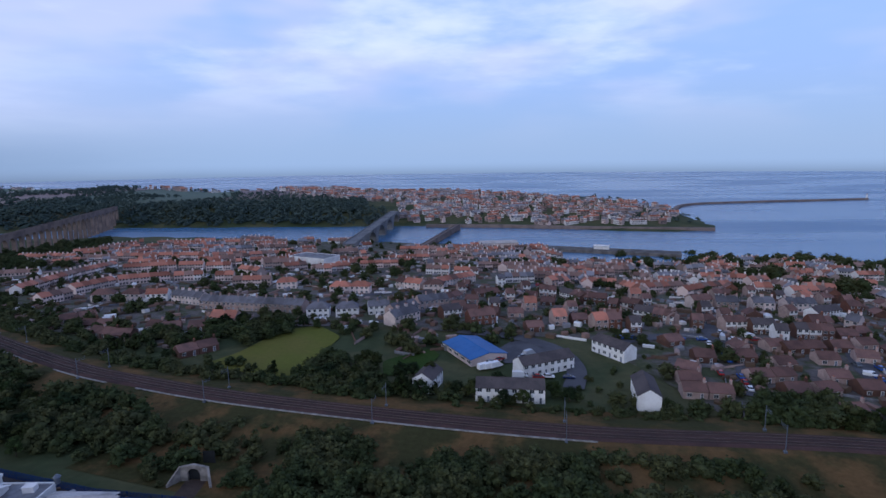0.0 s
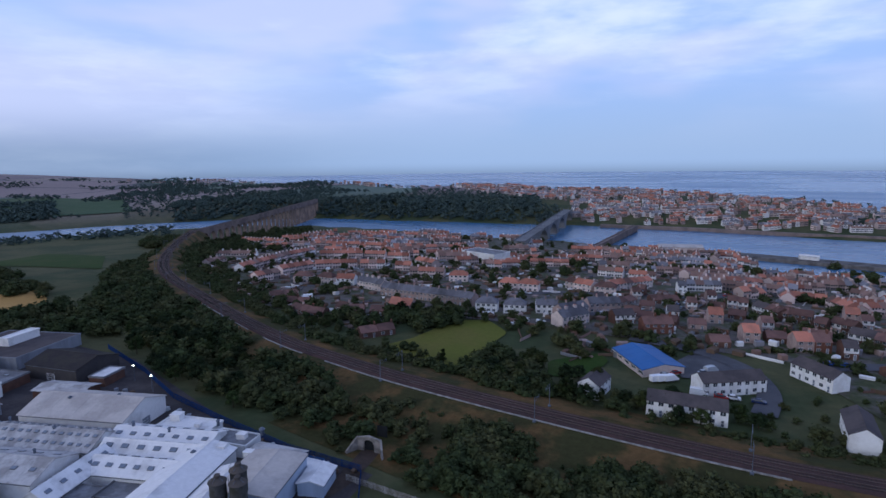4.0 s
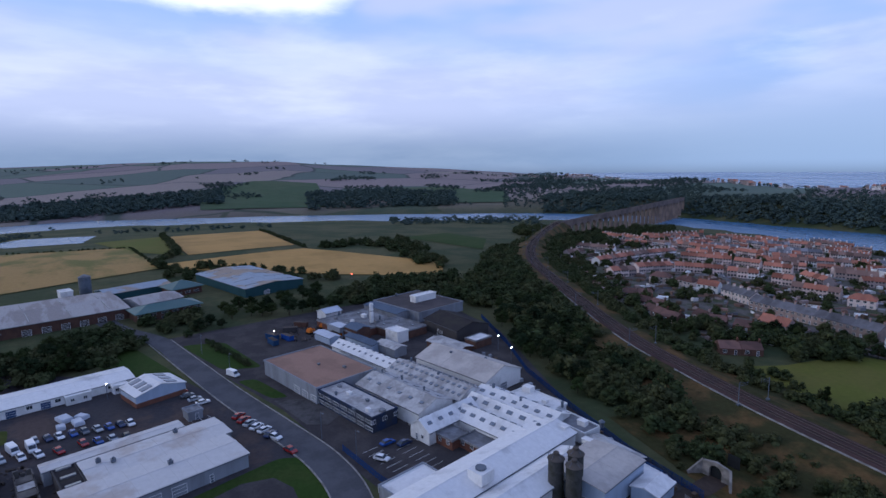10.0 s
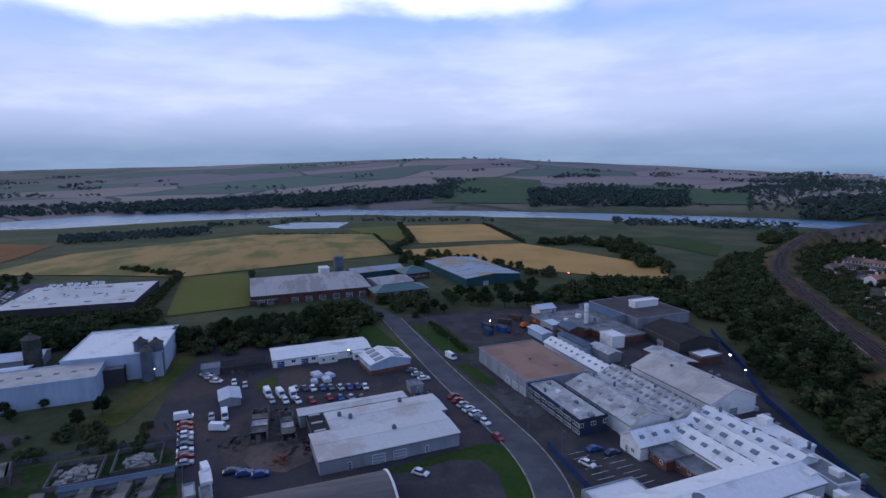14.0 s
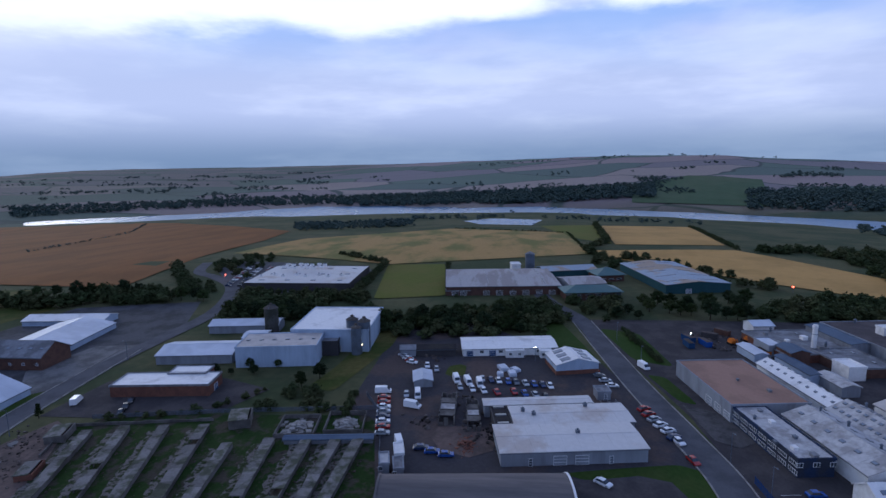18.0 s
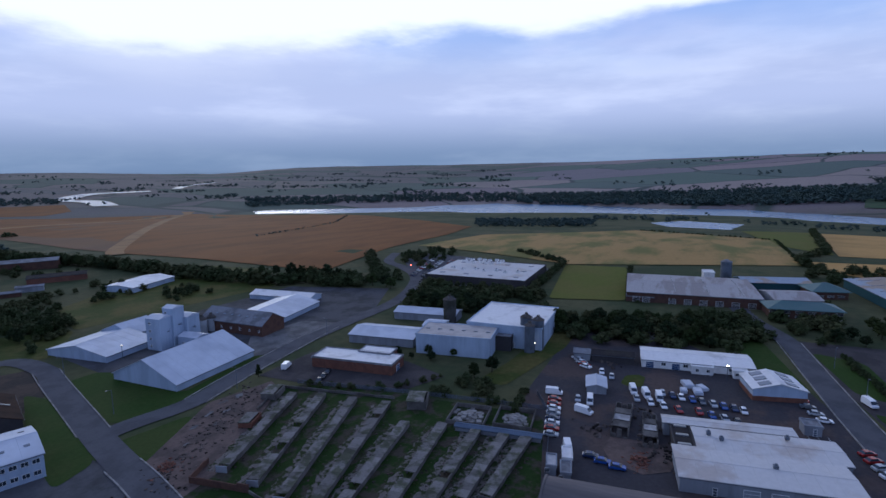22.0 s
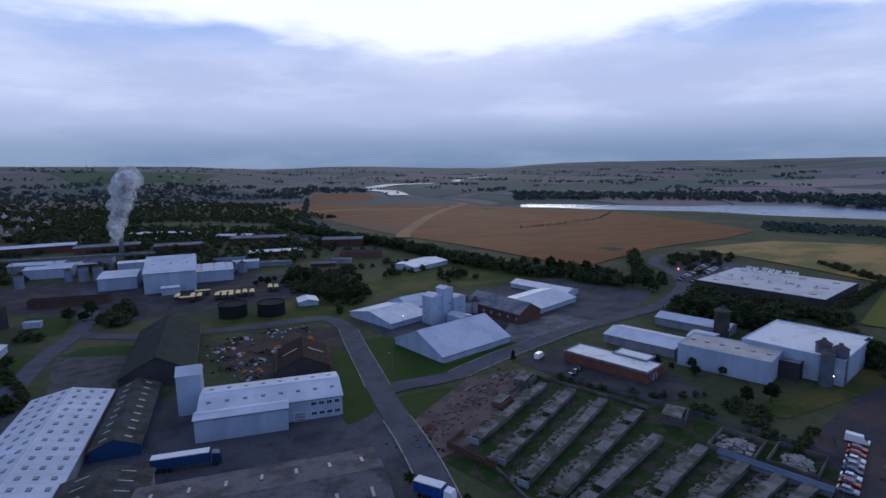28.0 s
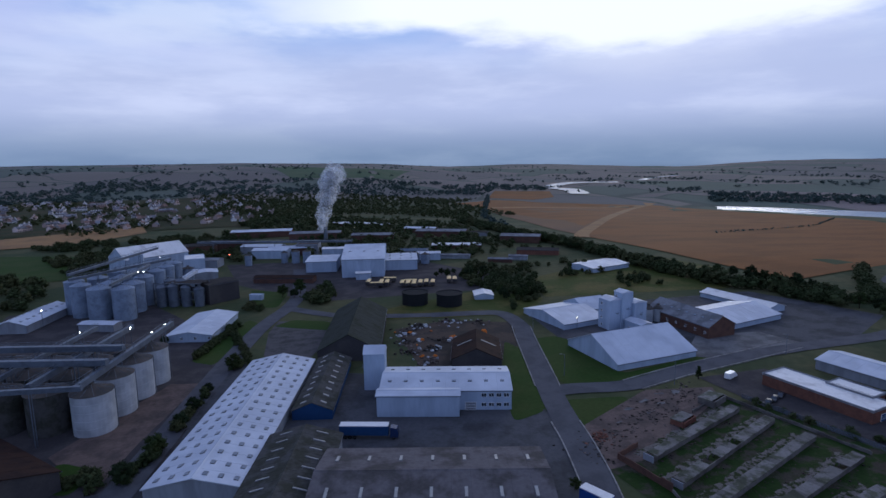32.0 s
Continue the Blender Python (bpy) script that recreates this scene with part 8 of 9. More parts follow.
# ---- trees ----
def tree_parts(height, spread, seed, tall=False):
    rnd = random.Random(seed)
    t = Mesh()
    h0 = height * (0.25 if not tall else 0.12)
    t.limb((0, 0, -0.8), (0.1, 0, h0), height * 0.035, height * 0.026, 6)
    t.limb((0.1, 0, h0), (0, 0.2, height * 0.75), height * 0.026, height * 0.008, 5)
    crown = Mesh()
    n = 13 if not tall else 11
    for i in range(n):
        u = (i + 0.5) / n
        a = i * 2.4 + rnd.uniform(-0.4, 0.4)
        z = h0 + (height - h0) * (0.12 + 0.8 * u)
        rr = spread * (math.sin(math.pi * (0.22 + 0.7 * u)) if not tall else 1.05 - u) * rnd.uniform(0.5, 0.8)
        c = Vector((rr * math.cos(a), rr * math.sin(a), z))
        t.limb((0, 0.1, z * 0.72), c, height * 0.009, height * 0.004, 4)
        rad = spread * rnd.uniform(0.36, 0.52) * (1.0 - 0.3 * u)
        # dark core
        bm = bmesh.new()
        bmesh.ops.create_icosphere(bm, subdivisions=1, radius=1.0)
        crown.add([c + Vector((v.co.x, v.co.y, v.co.z * 0.8)) * rad * (0.78 + rnd.uniform(-0.15, 0.12)) for v in bm.verts], [tuple(x.index for x in f.verts) for f in bm.faces])
        bm.free()
        # leaf clumps round it
        for _ in range(64):
            d = Vector((rnd.gauss(0, 1), rnd.gauss(0, 1), rnd.gauss(0.25, 0.9))).normalized()
            o = c + Vector((d.x, d.y, d.z * 0.8)) * rad * rnd.uniform(0.7, 1.25)
            w = Vector((rnd.gauss(0, 1), rnd.gauss(0, 1), rnd.gauss(0, 0.6))).normalized() * height * rnd.uniform(0.02, 0.045)
            e = w.cross(Vector((rnd.gauss(0, 1), rnd.gauss(0, 1), rnd.gauss(0, 1)))).normalized() * w.length
            crown.add([o - w, o - e * 0.8, o + w, o + e * 0.8], [(0, 1, 2, 3)])
    return t.data("trunk", "bark"), crown


TREES = []
for i, (hh, sp, tall) in enumerate(((9, 4.2, False), (11, 4.6, False), (7, 3.6, False), (8, 4.4, False), (11, 2.6, True))):
    tr, cr = tree_parts(hh, sp, i + 3, tall)
    for m in ("leaf", "leaf_dark"):
        TREES.append((tr, cr.data("crown", m), hh))


MARKET_ROAD = rounded([(x, y, 0) for x, y in ((-195, -152), (-250, -150), (-284, -157), (-318, -172), (-342, -195), (-360, -218), (-396, -232))], n=10)


def on_road(x, y):
    return -410 < x < -195 and -230 < y < -130 and min(math.hypot(x - a.x, y - a.y) for a in MARKET_ROAD) < 9.5


def tree_at(x, y, size=1.0, kind=None, group="trees", z=None):
    if on_road(x, y):
        return
    tr, cr, hh = TREES[kind if kind is not None else random.choice((0, 1, 2, 3, 4, 5, 6, 7))]
    k = size * random.uniform(0.8, 1.2)
    top = thing("tree", pose(x, y, land(x, y) if z is None else z, 0, 0, random.uniform(0, 360)) @ Matrix.Scale(k, 4), "dark green broad-leaved tree with a full crown", "tree", group)
    part("trunk", tr, None, top)
    part("crown", cr, None, top)


def rail_distance(x, y):
    return min(math.hypot(x - a.x, y - a.y) for a in RAIL_LINE)


RAIL_LINE = rounded([(x, y, 0) for x, y in RAIL], n=10)


def grove(outline, count, size, group, gap=4.5):
    xs, ys = [p[0] for p in outline], [p[1] for p in outline]
    here, tries = [], 0
    while len(here) < count and tries < count * 25:
        tries += 1
        x, y = random.uniform(min(xs), max(xs)), random.uniform(min(ys), max(ys))
        if inside(x, y, outline) and rail_distance(x, y) > 10 and all((x - a) ** 2 + (y - b) ** 2 > gap * gap for a, b in here):
            here.append((x, y))
            tree_at(x, y, size, group=group)


def line_of_trees(line, every, size, group, jitter=2.0):
    for (x0, y0), (x1, y1) in zip(line, line[1:]):
        n = max(1, int(math.hypot(x1 - x0, y1 - y0) / every))
        for i in range(n):
            u = (i + random.uniform(0.1, 0.9)) / n
            tree_at(x0 + (x1 - x0) * u + random.uniform(-jitter, jitter), y0 + (y1 - y0) * u + random.uniform(-jitter, jitter), size * random.uniform(0.75, 1.2), group=group)




def light_crown(seed, blobs, sub, leaves, leaf=0.055):
    """A crown, 1 m high and about 1 m wide, for joined woods: small dark cores inside a loose shell of leaf clumps."""
    rnd = random.Random(seed)
    g = Mesh()
    lean = rnd.uniform(0.8, 1.25)
    for i in range(blobs):
        a = i * 2.4 + rnd.uniform(-0.6, 0.6)
        u = (i + 0.5) / blobs
        rr = rnd.uniform(0.18, 0.34) * math.sin(math.pi * (0.25 + 0.7 * u)) if blobs > 1 else 0
        c = Vector((rr * math.cos(a) * lean, rr * math.sin(a) / lean, 0.2 + 0.58 * u))
        rad = rnd.uniform(0.15, 0.27) * (1.1 - 0.3 * u)
        bm = bmesh.new()
        bmesh.ops.create_icosphere(bm, subdivisions=sub, radius=1.0)
        g.add([c + Vector((v.co.x, v.co.y, v.co.z * 0.9)) * rad * (0.86 + rnd.uniform(-0.2, 0.15)) for v in bm.verts], [tuple(x.index for x in f.verts) for f in bm.faces])
        bm.free()
        for _ in range(leaves):
            d = Vector((rnd.gauss(0, 1), rnd.gauss(0, 1), rnd.gauss(0.2, 0.9))).normalized()
            o = c + d * rad * rnd.uniform(0.75, 1.3)
            w = Vector((rnd.gauss(0, 1), rnd.gauss(0, 1), rnd.gauss(0, 0.6))).normalized() * leaf * rnd.uniform(0.6, 1.5)
            e = w.cross(Vector((rnd.gauss(0, 1), rnd.gauss(0, 1), rnd.gauss(0, 1)))).normalized() * w.length
            g.add([o - w, o - e * 0.8, o + w, o + e * 0.8], [(0, 1, 2, 3)])
    g.limb((0, 0, -0.1), (0, 0, 0.4), 0.03, 0.02, 4)
    return np.array(g.v), g.f


NEAR_CROWNS = [light_crown(i, 7, 1, 34) for i in range(8)]
FAR_CROWNS = [light_crown(i + 20, 3, 1, 9, 0.09) for i in range(6)]


class Wood:
    """Many trees or bushes joined into one mesh."""

    def __init__(self, crowns):
        self.crowns, self.v, self.f, self.n = crowns, [], [], 0

    def tree(self, x, y, height, width=None, z=None):
        if on_road(x, y):
            return
        v, f = random.choice(self.crowns)
        a = random.uniform(0, 6.28)
        w = (width or height * random.uniform(0.95, 1.45))
        ca, sa = math.cos(a), math.sin(a)
        q = np.empty_like(v)
        q[:, 0] = (v[:, 0] * ca - v[:, 1] * sa) * w + x
        q[:, 1] = (v[:, 0] * sa + v[:, 1] * ca) * w + y
        q[:, 2] = v[:, 2] * height + (land(x, y) if z is None else z) - 0.05 * height
        self.v.append(q)
        self.f += [tuple(i + self.n for i in k) for k in f]
        self.n += len(v)

    def scatter(self, outline, count, lo, hi, keep=lambda x, y: True):
        xs, ys = [p[0] for p in outline], [p[1] for p in outline]
        done = tries = 0
        while done < count and tries < count * 20:
            tries += 1
            x, y = random.uniform(min(xs), max(xs)), random.uniform(min(ys), max(ys))
            if inside(x, y, outline) and keep(x, y):
                self.tree(x, y, random.uniform(lo, hi))
                done += 1

    def sector(self, a0, a1, r0, r1, count, lo, hi, clump=0.0):
        for _ in range(count):
            a, r = radians(random.uniform(a0, a1)), random.uniform(r0, r1)
            x, y = -r * math.sin(a), r * math.cos(a)
            if land(x, y) > -37 and not inside(x, y, BROWN_FIELDS) and (not clump or noise.noise((x * 0.006, y * 0.006, 5.0)) > clump):
                h = random.uniform(lo, hi)
                self.tree(x, y, h, h * random.uniform(1.0, 1.7) if r > 900 else None)

    def hedge(self, line, every, lo, hi, jitter=1.0):
        for (x0, y0), (x1, y1) in zip(line, line[1:]):
            n = max(1, int(math.hypot(x1 - x0, y1 - y0) / every))
            for i in range(n):
                u = (i + random.random()) / n
                self.tree(x0 + (x1 - x0) * u + random.uniform(-jitter, jitter), y0 + (y1 - y0) * u + random.uniform(-jitter, jitter), random.uniform(lo, hi))

    def done(self, name, m, label):
        d = bpy.data.meshes.new(name)
        d.from_pydata(np.concatenate(self.v).tolist(), [], self.f)
        d.materials.append(MATS[m])
        return tagged(new(name, d), label, "trees", kind="stuff")


BROWN_FIELDS = [(-318, -478), (-380, -560), (-415, -850), (-425, -1180), (-600, -1400), (-750, -1670), (-910, -1560), (-935, -1060), (-930, -590)]
# single trees, nearest the camera's place
grove([(-160, 150), (-112, 132), (-97, 150), (-135, 172), (-215, 222), (-200, 172)], 62, 0.72, "trees on the railway bank")
grove([(-48, 178), (-42, 172), (0, 163), (40, 153), (42, 166), (0, 180), (-34, 204)], 26, 0.65, "trees behind the railway")
grove([(-170, 222), (-100, 192), (-98, 204), (-150, 236)], 6, 0.5, "trees behind the railway")
grove([(-268, -165), (-246, -45), (-270, -8), (-250, 10), (-232, 12), (-234, -40), (-250, -140)], 52, 0.78, "trees round the trading estate", gap=4)
grove([(-262, 45), (-262, 110), (-300, 130), (-290, 70)], 24, 0.8, "trees behind the works", gap=4)
line_of_trees([(-275, -150), (-292, -230), (-262, -300), (-255, -420), (-262, -520)], 8, 0.8, "trees along the brown field", 3.0)
grove([(-104, -338), (-124, -343), (-146, -334), (-140, -318), (-122, -326)], 14, 0.62, "trees beside the process yard", gap=4)
grove([(-122, -262), (-136, -256), (-150, -262), (-146, -282), (-130, -280)], 10, 0.6, "trees beside the process yard", gap=4)
grove([(-176, -72), (-200, -80), (-196, -112), (-180, -118), (-172, -96)], 10, 0.42, "trees between the depot and the ruins", gap=4)
grove([(88, 136), (128, 128), (150, 136), (120, 144)], 16, 0.62, "trees beside the houses")
tree_at(-61, 187, 0.6, 8, "trees on the playing field")
grove([(-104, 246), (-80, 240), (-60, 248), (-74, 258), (-100, 256)], 12, 0.62, "garden trees")
tree_at(-141, -141, 0.42, 8, "trees by the cross road")
for x, y, k in ((-171, -70, 0.5), (-178, -66, 0.5), (-66, -100, 0.35), (-72, -86, 0.35), (-14, -318, 0.7), (-24, -322, 0.7), (-20, -314, 0.6), (38, -250, 0.5), (9.6, -208, 0.62), (17, -189, 0.55), (20.5, -176, 0.55), (23, -166, 0.5), (27.5, -152, 0.6), (33, -140, 0.6), (-148, -276, 0.6)):
    tree_at(x, y, k, group="estate shrubs and trees")

# joined woods and hedges
bank = Wood(NEAR_CROWNS)
clear_track = lambda x, y: rail_distance(x, y) > 10.5
bank.scatter([(-150, 150), (-85, 128), (-60, 142), (-100, 162), (-140, 185), (-260, 255), (-345, 345), (-420, 460), (-440, 440), (-360, 310), (-270, 215)], 430, 4, 9, clear_track)
clumped = lambda x, y: noise.noise((x * 0.045, y * 0.045, 7.0)) > -0.08 and rail_distance(x, y) > 11 and math.hypot(x + 60, y - 118) > 11
bank.scatter([(-62, 134), (-20, 116), (60, 100), (180, 84), (190, 96), (60, 124), (-30, 140), (-90, 158)], 190, 2.0, 5.5, clumped)
bank.scatter([(-48, 112), (80, 82), (180, 66), (182, 84), (60, 110), (-20, 126)], 200, 3.0, 6.5, clumped)
bank.scatter([(-62, 134), (-20, 112), (60, 90), (180, 70), (190, 96), (60, 124), (-30, 140), (-90, 158)], 60, 0.8, 1.8, clear_track)
bank.scatter([(-100, 132), (-62, 128), (-66, 140), (-110, 158), (-150, 170)], 70, 2.0, 5.5, clear_track)
bank.scatter([(-90, 190), (-45, 172), (40, 152), (140, 132), (142, 140), (45, 164), (-45, 186), (-92, 206)], 120, 2.0, 5.0, clear_track)
bank.scatter([(-92, 205), (-150, 236), (-250, 312), (-340, 395), (-410, 480), (-430, 470), (-345, 362), (-260, 290), (-160, 215)], 150, 2.5, 6.0, clear_track)
bank.scatter([(-262, 112), (-300, 150), (-285, 215), (-200, 178), (-225, 172), (-262, 165)], 110, 5, 9)
bank.scatter([(-240, -60), (-226, -50), (-224, 10), (-262, 30), (-300, 20), (-272, -10), (-262, -60)], 110, 4, 8)
bank.scatter([(-262, -66), (-240, -60), (-250, -160), (-275, -165)], 60, 4, 8)
bank.scatter([(-300, 60), (-262, 50), (-256, 44), (-290, 30), (-330, 60)], 40, 4, 7)
bank.hedge([(-244, 50), (-204, 56)], 1.5, 2.0, 3.0)
bank.hedge([(-300, -30), (-398, -45)], 4, 2, 4)
bank.hedge([(-300, -88), (-400, -92), (-440, -140)], 3, 3, 6)
bank.hedge([(-292, -76), (-300, -92), (-300, -160), (-310, -200)], 3, 3, 6)
bank.scatter([(-305, -200), (-420, -222), (-440, -190), (-330, -170)], 60, 3, 7)
bank.hedge([(-463, 62), (-620, 64), (-700, -70)], 4, 1.5, 3)
bank.hedge([(-400, 78), (-463, 62), (-520, 90), (-770, 116)], 4, 3, 8)
bank.hedge([(-480, 190), (-512, 195), (-770, 240)], 4, 2, 5)
bank.scatter([(-330, 130), (-400, 60), (-440, 70), (-420, 110), (-350, 160)], 50, 4, 8)
bank.scatter([(-290, 212), (-340, 245), (-470, 300), (-520, 300), (-480, 200), (-380, 230)], 130, 4, 9, lambda x, y: noise.noise((x * 0.02, y * 0.02, 1.0)) > -0.05)
bank.scatter([(-110, -236), (-150, -262), (-170, -300), (-150, -340), (-110, -300), (-140, -270)], 70, 2, 5)
bank.scatter([(-128, -292), (-260, -250), (-290, -330), (-200, -350), (-150, -340)], 60, 3, 6, lambda x, y: noise.noise((x * 0.03, y * 0.03, 2.0)) > 0.05)
bank.hedge([(4, -214), (14, -270)], 1.5, 2.0, 3.5)
bank.hedge([(-168, -80), (-150, -92), (-142, -120)], 3, 1.5, 3)
bank.scatter([(-150, -45), (-170, -50), (-168, -76), (-150, -80)], 40, 1.5, 3.5)
bank.scatter([(-30, 100), (80, 76), (180, 58), (182, 84), (60, 108), (-20, 122)], 230, 3.0, 6.5, lambda x, y: noise.noise((x * 0.045, y * 0.045, 7.0)) > -0.3 and math.hypot(x + 60, y - 118) > 11)
bank.scatter([(-20, -300), (-40, -300), (-46, -330), (-36, -336), (-28, -310)], 12, 3, 6)
bank.scatter([(-128, -268), (-150, -262), (-178, -323), (-150, -368), (-125, -330)], 80, 3, 6.5)
bank.scatter([(-180, -400), (-150, -450), (-200, -520), (-250, -470), (-240, -400)], 70, 3, 7)
bank.scatter([(-20, -440), (60, -470), (120, -430), (160, -520), (0, -640), (-160, -640), (-110, -470)], 260, 4, 9, lambda x, y: noise.noise((x * 0.02, y * 0.02, 3.0)) > -0.1)
bank.scatter([(110, -340), (130, -420), (200, -470), (240, -430), (150, -320)], 90, 4, 9)
bank.hedge([(-254, -662), (-252, -521), (-261, -426), (-257, -340), (-257, -274), (-267, -235), (-280, -222)], 2.8, 6.5, 11.5, 3.0)
bank.hedge([(-275, -198), (-300, -187), (-345, -225), (-383, -249)], 3, 4, 8, 2.5)
bank.scatter([(-268, -215), (-285, -232), (-300, -205), (-276, -190)], 40, 5, 9)
bank.hedge([(24, -226), (9, -267)], 1.4, 2.5, 4.0, 0.8)
bank.scatter([(44, -138), (52, -150), (40, -148), (36, -136)], 14, 2, 4)
bank.scatter([(150, -562), (134, -580), (60, -560), (40, -600), (140, -620), (200, -590)], 80, 5, 9)
bank.scatter([(110, -420), (128, -450), (134, -530), (110, -540), (90, -440)], 60, 4, 8)
bank.scatter([(-24, -300), (-34, -290), (-38, -302), (-28, -312)], 14, 4, 8)
bank.scatter([(8, -296), (-4, -286), (2, -304)], 10, 3, 5)
for x, y, h in ((281, 519, 15), (285, 530, 13), (254, 428, 16), (262, 432, 14), (246, 440, 13), (310, 467, 12), (265, 366, 13), (275, 370, 14), (258, 374, 12), (440, 560, 13), (110, 525, 13), (30, 466, 11), (38, 470, 10), (-80, 232, 7), (-84, 240, 8), (-74, 250, 8), (-88, 248, 8), (-31, 184, 7), (-30, 166, 6)):
    for _ in range(4):
        qx, qy = x + random.gauss(0, 4), y + random.gauss(0, 4)
        if rail_distance(qx, qy) > 10.5:
            bank.tree(qx, qy, h * random.uniform(0.7, 1.0))
bank.scatter([(-75, 122), (-66, 118), (-66, 130), (-78, 134)], 12, 2, 4)
bank.scatter([(-54, 118), (-46, 116), (-46, 128), (-56, 130)], 12, 2, 4)
for x, y, h in ((-83, 226, 8), (-78, 232, 8), (-72, 238, 7), (-86, 236, 9), (-80, 244, 9), (-300, 165, 9), (-330, 150, 9)):
    for _ in range(3):
        qx, qy = x + random.gauss(0, 2.2), y + random.gauss(0, 2.2)
        if rail_distance(qx, qy) > 10.5:
            bank.tree(qx, qy, h * random.uniform(0.6, 1.0))
bank.scatter([(-443, 511), (-420, 620), (-400, 700), (-340, 560), (-323, 423), (-340, 400)], 150, 4, 9, clear_track)
bank.scatter([(-253, -140), (-262, -100), (-283, -75), (-292, -84), (-284, -130), (-290, -155), (-266, -160)], 70, 5, 9)
bank.scatter([(0, 160), (16, 180), (26, 178), (50, 160), (60, 160), (84, 206), (74, 212), (58, 184), (40, 186), (20, 184)], 16, 1.2, 2.6, lambda x, y: free_spot(x, y, 7.0) and rail_distance(x, y) > 12)
bank.hedge([(51, 231), (71, 236), (86, 208)], 1.6, 1.5, 2.6)
bank.hedge([(6, -214), (9.6, -208)], 2, 3, 5)
bank.hedge([(17, -190), (24, -163)], 2.4, 2.2, 4.2, 0.7)
bank.hedge([(26.5, -155), (34, -138)], 2.0, 2.6, 4.8, 0.7)
for x, y in [(92.9, 145.6), (98.6, 143.4), (105.7, 143.6), (112.3, 144.9), (105.2, 149.2)]:
    for _ in range(3):
        bank.tree(x + random.gauss(0, 2.5), y + random.gauss(0, 1.5), random.uniform(5, 8))
for x, y in [(-44.9, 175.5), (-38.9, 171.1), (-32.7, 168.9), (-26.2, 169.3), (-44.7, 186.3), (-37.1, 184.1), (-29.7, 181.7), (-88.0, 245.2), (-77.7, 249.7), (-94.7, 238.3), (-44.4, 235.4), (-20.6, 218.4)]:
    for _ in range(3):
        bank.tree(x + random.gauss(0, 2.0), y + random.gauss(0, 2.0), random.uniform(4, 7))
far_rail = lambda x, y: rail_distance(x, y) > 9
bank.scatter([(-594, 569), (-573, 608), (-486, 552), (-400, 470), (-352, 402), (-301, 325), (-413, 428), (-475, 462), (-540, 500)], 130, 6, 11, far_rail)
bank.scatter([(-481, 553), (-520, 660), (-500, 742), (-490, 800), (-428, 706), (-403, 547), (-378, 457), (-420, 470)], 130, 5, 10, far_rail)
bank.scatter([(-420, 440), (-330, 330), (-232, 252), (-240, 262), (-300, 320), (-400, 450)], 60, 4, 8, far_rail)
for x, y in ((-79, 499), (-60, 503), (-120, 640), (-105, 620), (-47, 415), (-70, 420), (10, 520), (-160, 560), (-30, 470), (20, 430), (60, 470)):
    for _ in range(4):
        bank.tree(x + random.gauss(0, 6), y + random.gauss(0, 5), random.uniform(6, 10))
for k in range(90):
    u = k / 89
    x, y = -372 - 92 * u, 372 + 138 * u
    bank.tree(x + random.choice((-1, 1)) * random.uniform(6.0, 12.0), y + random.gauss(0, 3), random.uniform(8, 12))
bank.scatter([(-332, 352), (-264, 301), (-217, 268), (-153, 220), (-118, 203), (-87, 192), (-72, 176), (-90, 181), (-135, 201), (-184, 229), (-281, 297)], 330, 2.5, 5.5, clear_track)
bank.scatter([(-92, 228), (-74, 234), (-70, 244), (-90, 242)], 26, 3.5, 6.5)
bank.scatter([(-52, 200), (-44, 206), (-30, 200), (-24, 174), (-46, 176)], 40, 3.0, 6.0, clear_track)
bank.scatter([(-44, 117), (60, 119), (95, 125), (108, 136), (65, 133), (22, 130), (-10, 128), (-34, 146)], 190, 2.5, 5.5, lambda x, y: noise.noise((x * 0.045, y * 0.045, 7.0)) > -0.3 and rail_distance(x, y) > 11 and math.hypot(x + 60, y - 118) > 11)
bank.scatter([(-2, 158), (25, 157), (51, 156), (73, 155), (92, 156), (90, 148), (65, 145), (39, 147), (2, 150)], 70, 1.5, 3.2, clear_track)
bank.scatter([(86, 146), (108, 144), (118, 158), (98, 160)], 34, 4.0, 7.0, clear_track)
bank.done("wood", "wood_leaf", "dense dark hedges, bushes and trees of the banks and verges")
town = Wood(NEAR_CROWNS)
for o, n in (([(-320, 330), (-185, 245), (-95, 212), (-95, 250), (60, 222), (60, 330), (-60, 420), (-340, 440)], 190), ([(60, 225), (82, 150), (260, 130), (330, 240), (300, 420), (60, 400)], 190),
             ([(-380, 440), (-100, 420), (300, 400), (420, 540), (120, 690), (-300, 790)], 300), ([(-60, 245), (-15, 205), (40, 225), (20, 245)], 30), ([(-100, 212), (-190, 250), (-200, 262), (-95, 232)], 60)):
    town.scatter(o, n, 2.5, 7.5, lambda x, y: free_spot(x, y, 6.0) and not inside(x, y, [(-93, 203), (-83, 230), (-58, 241), (-42, 221), (-48, 187), (-61, 182)]))
town.scatter([(150, 560), (420, 480), (460, 560), (300, 660), (180, 660)], 90, 8, 15)
town.done("garden_trees", "wood_leaf", "trees and shrubs in the gardens between the houses")
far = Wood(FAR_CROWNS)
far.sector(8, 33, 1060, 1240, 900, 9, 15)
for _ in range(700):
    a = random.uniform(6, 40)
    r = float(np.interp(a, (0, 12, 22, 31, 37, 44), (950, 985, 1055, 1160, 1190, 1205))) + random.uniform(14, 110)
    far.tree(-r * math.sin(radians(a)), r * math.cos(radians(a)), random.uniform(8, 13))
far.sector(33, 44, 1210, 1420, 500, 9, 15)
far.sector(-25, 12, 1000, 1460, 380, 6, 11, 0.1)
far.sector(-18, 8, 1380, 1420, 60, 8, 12)
